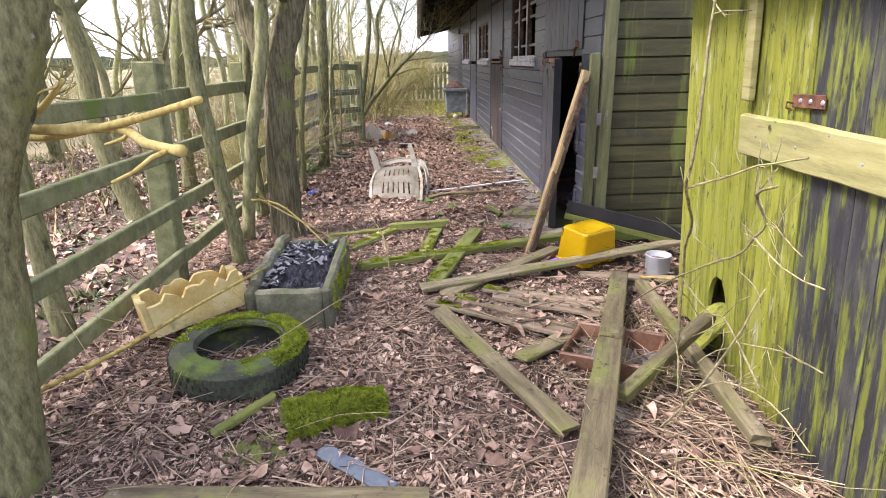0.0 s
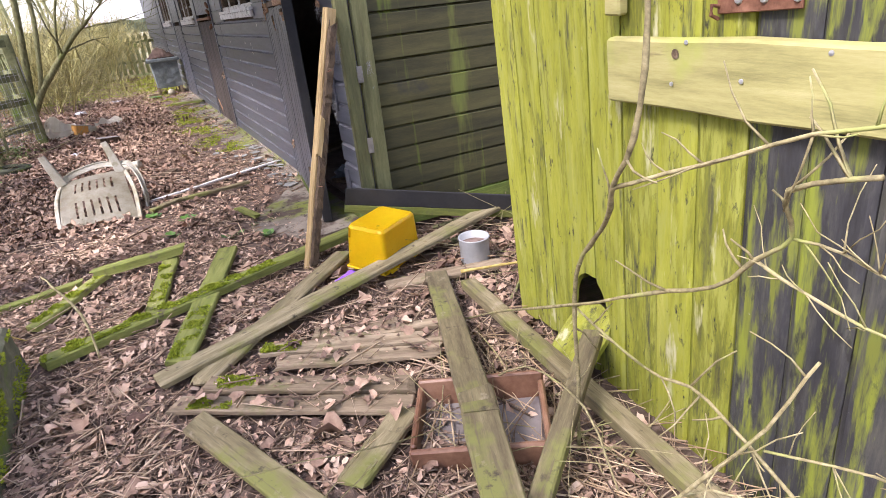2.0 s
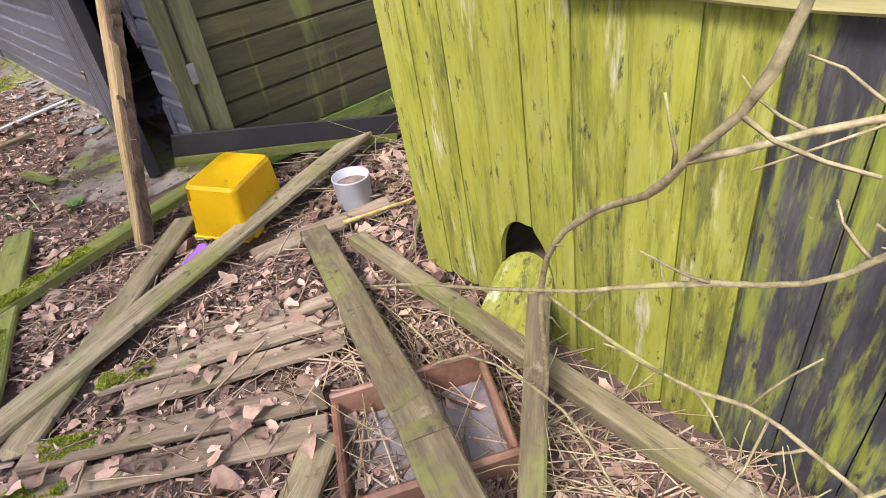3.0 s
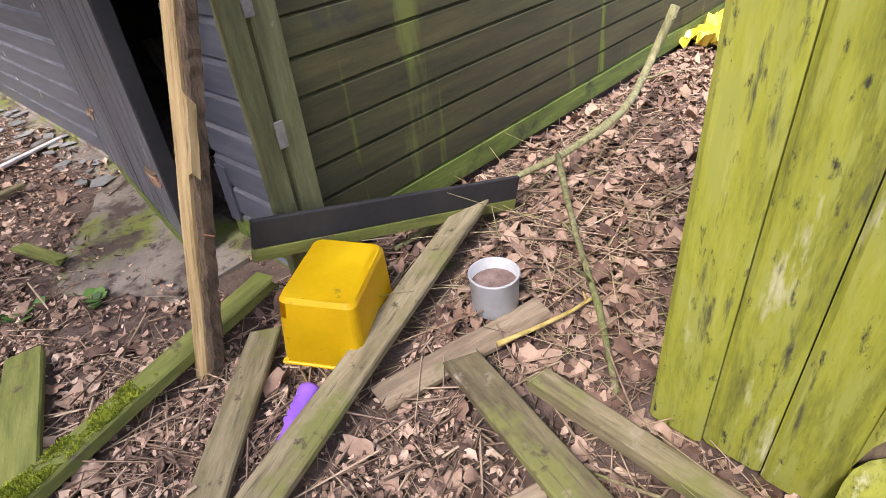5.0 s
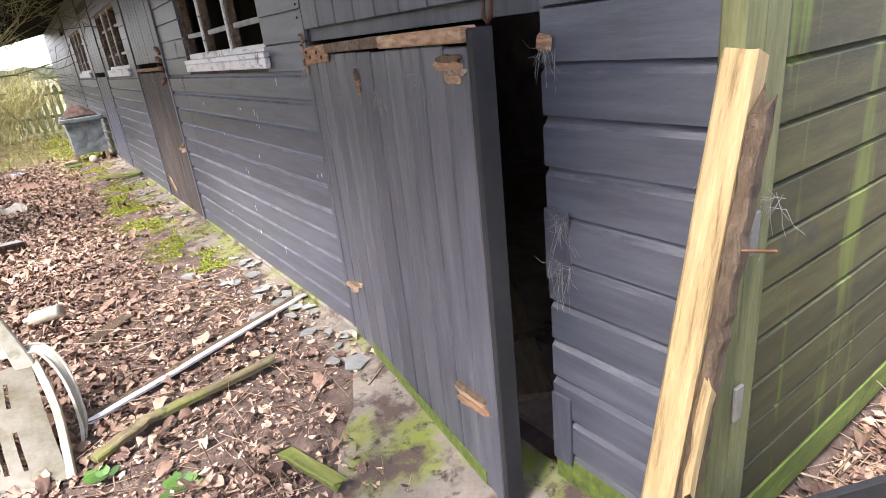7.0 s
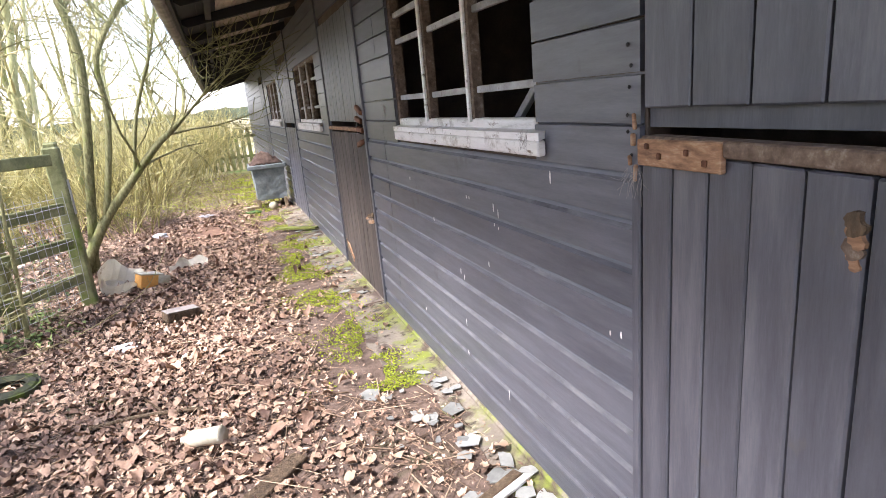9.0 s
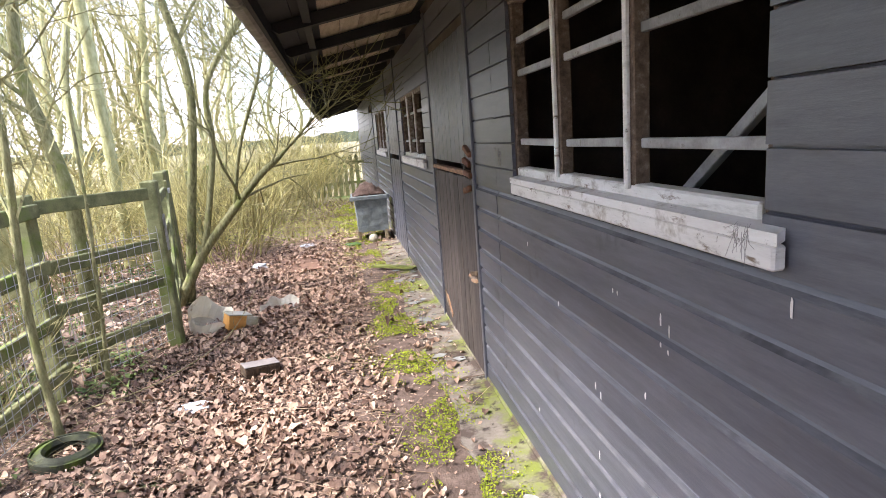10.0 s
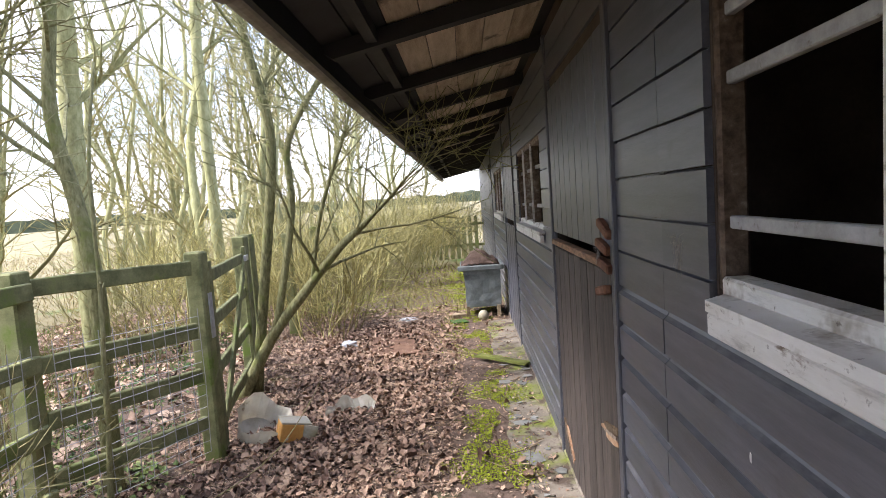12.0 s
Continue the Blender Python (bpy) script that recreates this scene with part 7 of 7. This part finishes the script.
def clear_of(xy):
    """Leaves out the barn, the hut, the trough and the bare concrete."""
    x, y = xy[:, 0], xy[:, 1]
    bad = (x > 1.27) & (y > 4.15)
    bad |= (x > 1.43 + 0.09 * (y - 2.5)) & (y < 3.02)
    bad |= (np.abs(x + 0.7) < 0.2) & (np.abs(y - 3.37) < 0.47) & (np.arange(len(x)) % 9 > 0)
    bad |= (np.abs(x + 0.7) < 0.245) & (np.abs(y - 3.37) < 0.53) & (np.arange(len(x)) % 9 == 0)
    bad |= (x > 0.98 + 0.08 * np.sin(y * 2.1)) & (((y > 4.5) & (y < 5.3)) | ((y > 7.5) & (y < 8.6))) & (np.arange(len(x)) % 4 > 0)
    bad |= (x > 1.0 + 0.08 * np.sin(y * 2.1)) & (y > 4.3) & (np.arange(len(x)) % 3 == 0)
    bad |= (np.hypot((x - 1.05) / 0.42, (y - 4.95) / 0.62) < 1 + 0.2 * np.sin(x * 17 + y * 13)) & (np.arange(len(x)) % 6 > 0)
    lone = np.arange(len(x)) % 7 == 0
    for ax, ay, bx, by, w in SEGS:
        dx, dy = bx - ax, by - ay
        t = np.clip(((x - ax) * dx + (y - ay) * dy) / (dx * dx + dy * dy), 0, 1)
        bad |= (np.hypot(x - ax - t * dx, y - ay - t * dy) < w + 0.015) & ~lone
    return xy[~bad]


def path_zone(r, n):
    a = np.stack([r.uniform(-1.75, 1.35, n), r.uniform(0.2, 15.5, n) ** 1.0], 1)
    k = n // 3
    a[:k, 1] = r.uniform(0.6, 5.5, k)
    a = clear_of(a)
    mossy = (a[:, 1] > 7.6) & (a[:, 0] > 0.68) & (np.arange(len(a)) % 4 > np.where(a[:, 0] > 1.0, 2, 0))
    return a[~mossy]


def stem_zone(r, n):
    a = path_zone(r, n)
    return a[(a[:, 1] < 4.3) | (np.arange(len(a)) % 5 < 2)]


def barn_zone(r, n):
    y = 5.8 + 8.5 * r.rand(n)
    a = clear_of(np.stack([r.normal(-0.35, 0.5, n), y], 1))
    return a[(a[:, 0] < 0.66) | (a[:, 1] < 7.4)]


def corner_zone(r, n):
    return clear_of(np.stack([r.uniform(1.3, 5.2, n), r.uniform(2.6, 4.18, n)], 1))


def wood_zone(r, n):
    return np.stack([r.uniform(-6.5, -1.7, n), r.uniform(-0.5, 17, n)], 1)


def far_zone(r, n):
    return np.stack([r.uniform(-1.8, 1.25, n), r.uniform(15, 21, n)], 1)


def field_zone(r, n):
    return np.stack([-3.2 - 22 * r.rand(n) ** 1.3, r.uniform(4, 46, n)], 1)


def edge_zone(r, n):
    c = np.stack([r.uniform(-3.4, -1.5, 60), r.uniform(0.5, 17, 60)], 1)
    return c[r.randint(0, 60, n)] + r.normal(0, 0.22, (n, 2))


def wall_moss_zone(r, n):
    y = r.uniform(7.6, 20, n)
    a = np.stack([0.95 + 0.1 * np.sin(y * 1.7) + r.normal(0, 0.17, n) - 0.05 * np.maximum(0, y - 12), y], 1)
    k = np.array([noise.noise((p * 3.1, q * 2.3, 4)) + 0.5 * noise.noise((p * 9, q * 8, 7)) for p, q in a])
    return a[(k > -0.02 + 0.4 * np.maximum(0, a[:, 0] - 1.08)) & (a[:, 0] < 1.27)]


scatter("leaf_scraps", "broken brown leaf scraps and mulch covering the path", LEAF, 135000, 1, path_zone, (0.008, 0.034), "scrap")
scatter("dead_leaves", "curled brown dead leaves covering the path", LEAF, 9000, 2, path_zone, (0.025, 0.06), "leaf")
scatter("dead_leaves", "larger tan dead leaves on the path", LEAF_WARM, 620, 3, path_zone, (0.06, 0.105), "leaf")
scatter("dead_leaves", "large curled brown leaves lying thick along the barn", LEAF_WARM, 13500, 33, barn_zone, (0.03, 0.07), "leaf")
scatter("dry_stems", "thin dry stems and twigs lying in the litter", TWIG, 34000, 4, stem_zone, (0.04, 0.3), "stem")
scatter("dead_leaves", "tan dead leaves drifted against the gable", LEAF_WARM, 3600, 5, corner_zone, (0.03, 0.085), "leaf")
scatter("leaf_scraps", "broken leaf scraps by the gable", LEAF_WARM, 15000, 6, corner_zone, (0.01, 0.035), "scrap")
scatter("dry_stems", "dry twigs strewn by the gable", TWIG, 4000, 7, corner_zone, (0.05, 0.4), "stem")
scatter("dead_leaves", "dead leaves on the floor of the wood", LEAF, 11000, 8, wood_zone, (0.04, 0.11), "leaf")
scatter("leaf_scraps", "leaf scraps on the floor of the wood", LEAF, 12000, 9, wood_zone, (0.015, 0.05), "scrap")
scatter("dry_stems", "dry twigs on the floor of the wood", TWIG, 3500, 10, wood_zone, (0.1, 0.6), "stem")
SLATS = [q for q in SEGS if 2.6 < q[1] < 3.35 and 2.6 < q[3] < 3.25 and q[4] < 0.045 and q[2] < 1.15]


def slat_zone(r, n):
    q = np.array(SLATS)[r.randint(0, len(SLATS), n)]
    t = r.rand(n)
    a = q[:, :2] + (q[:, 2:4] - q[:, :2]) * t[:, None]
    return a + r.normal(0, 0.018, (n, 2))


scatter("dead_leaves", "dead leaves lying on the fallen slats", LEAF, 55, 41, slat_zone, (0.03, 0.07), "leaf", 0.052)
scatter("leaf_scraps", "leaf scraps lying on the fallen slats", LEAF, 200, 42, slat_zone, (0.008, 0.03), "scrap", 0.052)
scatter("dry_stems", "dry stems lying on the fallen slats", TWIG, 45, 43, slat_zone, (0.06, 0.25), "stem", 0.052)
scatter("ground_ivy", "fresh green plants under the fence rails", GRASS, 1300, 18, lambda r, n: np.stack([r.uniform(-2.3, -1.3, 9), r.uniform(7.6, 10.8, 9)], 1)[r.randint(0, 9, n)] + r.normal(0, 0.13, (n, 2)), (0.02, 0.06), "leaf", 0.02)
scatter("ground_ivy", "small green ground plants along the fence", GREENERY, 7000, 11, edge_zone, (0.02, 0.055), "scrap")
def verge_zone(r, n):
    c = np.stack([r.uniform(-6.5, -1.9, 46), r.uniform(1.5, 16, 46)], 1)
    return c[r.randint(0, 46, n)] + r.normal(0, 0.38, (n, 2))


scatter("grass", "fresh green grass tufts beyond the fence", GRASS, 15000, 17, lambda r, n: np.minimum(verge_zone(r, n), (-1.75, 99)), (0.03, 0.13), "blade")
scatter("dry_grass", "straw-coloured dead grass in the field", FIELD, 26000, 12, field_zone, (0.12, 0.42), "blade")
scatter("wall_moss", "low yellow-green moss along the foot of the barn", MOSS, 80000, 13, wall_moss_zone, (0.008, 0.02), "scrap")
scatter("dry_grass", "pale dead grass at the end of the path", FIELD, 900, 14, far_zone, (0.08, 0.3), "blade")
scatter("ground_ivy", "moss and small plants at the end of the path", MOSS, 9000, 15, far_zone, (0.015, 0.04), "scrap")
r = random.Random(60)
for k in range(7):
    x, y = ((0.2, 5.2), (0.35, 5.5), (0.55, 4.9), (0.12, 5.75), (-1.2, 8.2), (-0.9, 11.0), (0.75, 4.75))[k]
    bm = bmesh.new()
    for _ in range(9):
        a = r.uniform(0, 6.28)
        q = Vector((math.cos(a), math.sin(a), 0)) * r.uniform(0.01, 0.06)
        s = r.uniform(0.015, 0.03)
        prism(bm, [q + Vector((s * math.cos(a + t), s * math.sin(a + t), 0.015 + 0.01 * math.cos(t))) for t in (0, 1.2, 2.2, 3.14, 4.1, 5.1)], (0, 0, 0.001))
    tagged(link("ivy_plant", bm, GREENERY, m=Matrix.Translation((x, y, 0.012))), "small dark green ivy plant in the litter", "plant")

# far distance
bm = bmesh.new()
n = 160
lo, hi = [], []
for k in range(n + 1):
    a = radians(20 + 140 * k / n)
    x, y = 420 * math.cos(a), 420 * math.sin(a)
    hi.append(bm.verts.new((x, y, 7 + 5 * noise.noise((k * 0.05, 1, 0)) + 3.0 * noise.noise((k * 0.7, 4, 0)))))
    lo.append(bm.verts.new((x, y, -2)))
for k in range(n):
    bm.faces.new((lo[k], lo[k + 1], hi[k + 1], hi[k]))
tagged(link("backdrop", bm, HILL), "low wooded rise on the far horizon", "backdrop", kind="structure")


# ---- weatherboards, last ----
def runs(z0, z1):
    """The stretches of the front free of openings at this height."""
    y, out = GY + 0.0, []
    for a, b, c, d in sorted(DOORS + WINDOWS):
        if z1 > c - 0.02 and z0 < d + 0.02:
            out.append((y, a - 0.005))
            y = b + 0.005
    out.append((y, FAR))
    return [q for q in out if q[1] - q[0] > 0.05]


JOINTS = (8.45, 8.93, 10.34, 12.9, 14.24, 16.8, 17.36, 20.9)
for k in range(21):
    z = -0.085 + PITCH * k
    if z > 2.5:
        break
    for a, b in runs(z, z + PITCH):
        cutsy = [a] + [j for j in JOINTS if a + 0.1 < j < b - 0.1] + [b]
        for p, q in zip(cutsy, cutsy[1:]):
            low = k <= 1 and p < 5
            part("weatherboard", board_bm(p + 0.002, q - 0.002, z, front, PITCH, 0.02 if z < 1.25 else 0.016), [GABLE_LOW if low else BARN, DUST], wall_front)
for k in range(26):
    z = 0.055 + 0.1215 * k
    x1 = 7.38 if z < 2.9 else 4.4 + 7.0 * max(0.02, (3.3 - z))
    x0 = WX + 0.035 if z < EAVE - 0.1 else WX + 0.04 + (z - EAVE + 0.1) / SL
    if x1 - x0 < 0.3 or z > 3.2:
        continue
    for p, q in ((x0, min(x1, 4.1 + 0.3 * (k % 3))), (min(x1, 4.1 + 0.3 * (k % 3)), x1)):
        if q - p > 0.1:
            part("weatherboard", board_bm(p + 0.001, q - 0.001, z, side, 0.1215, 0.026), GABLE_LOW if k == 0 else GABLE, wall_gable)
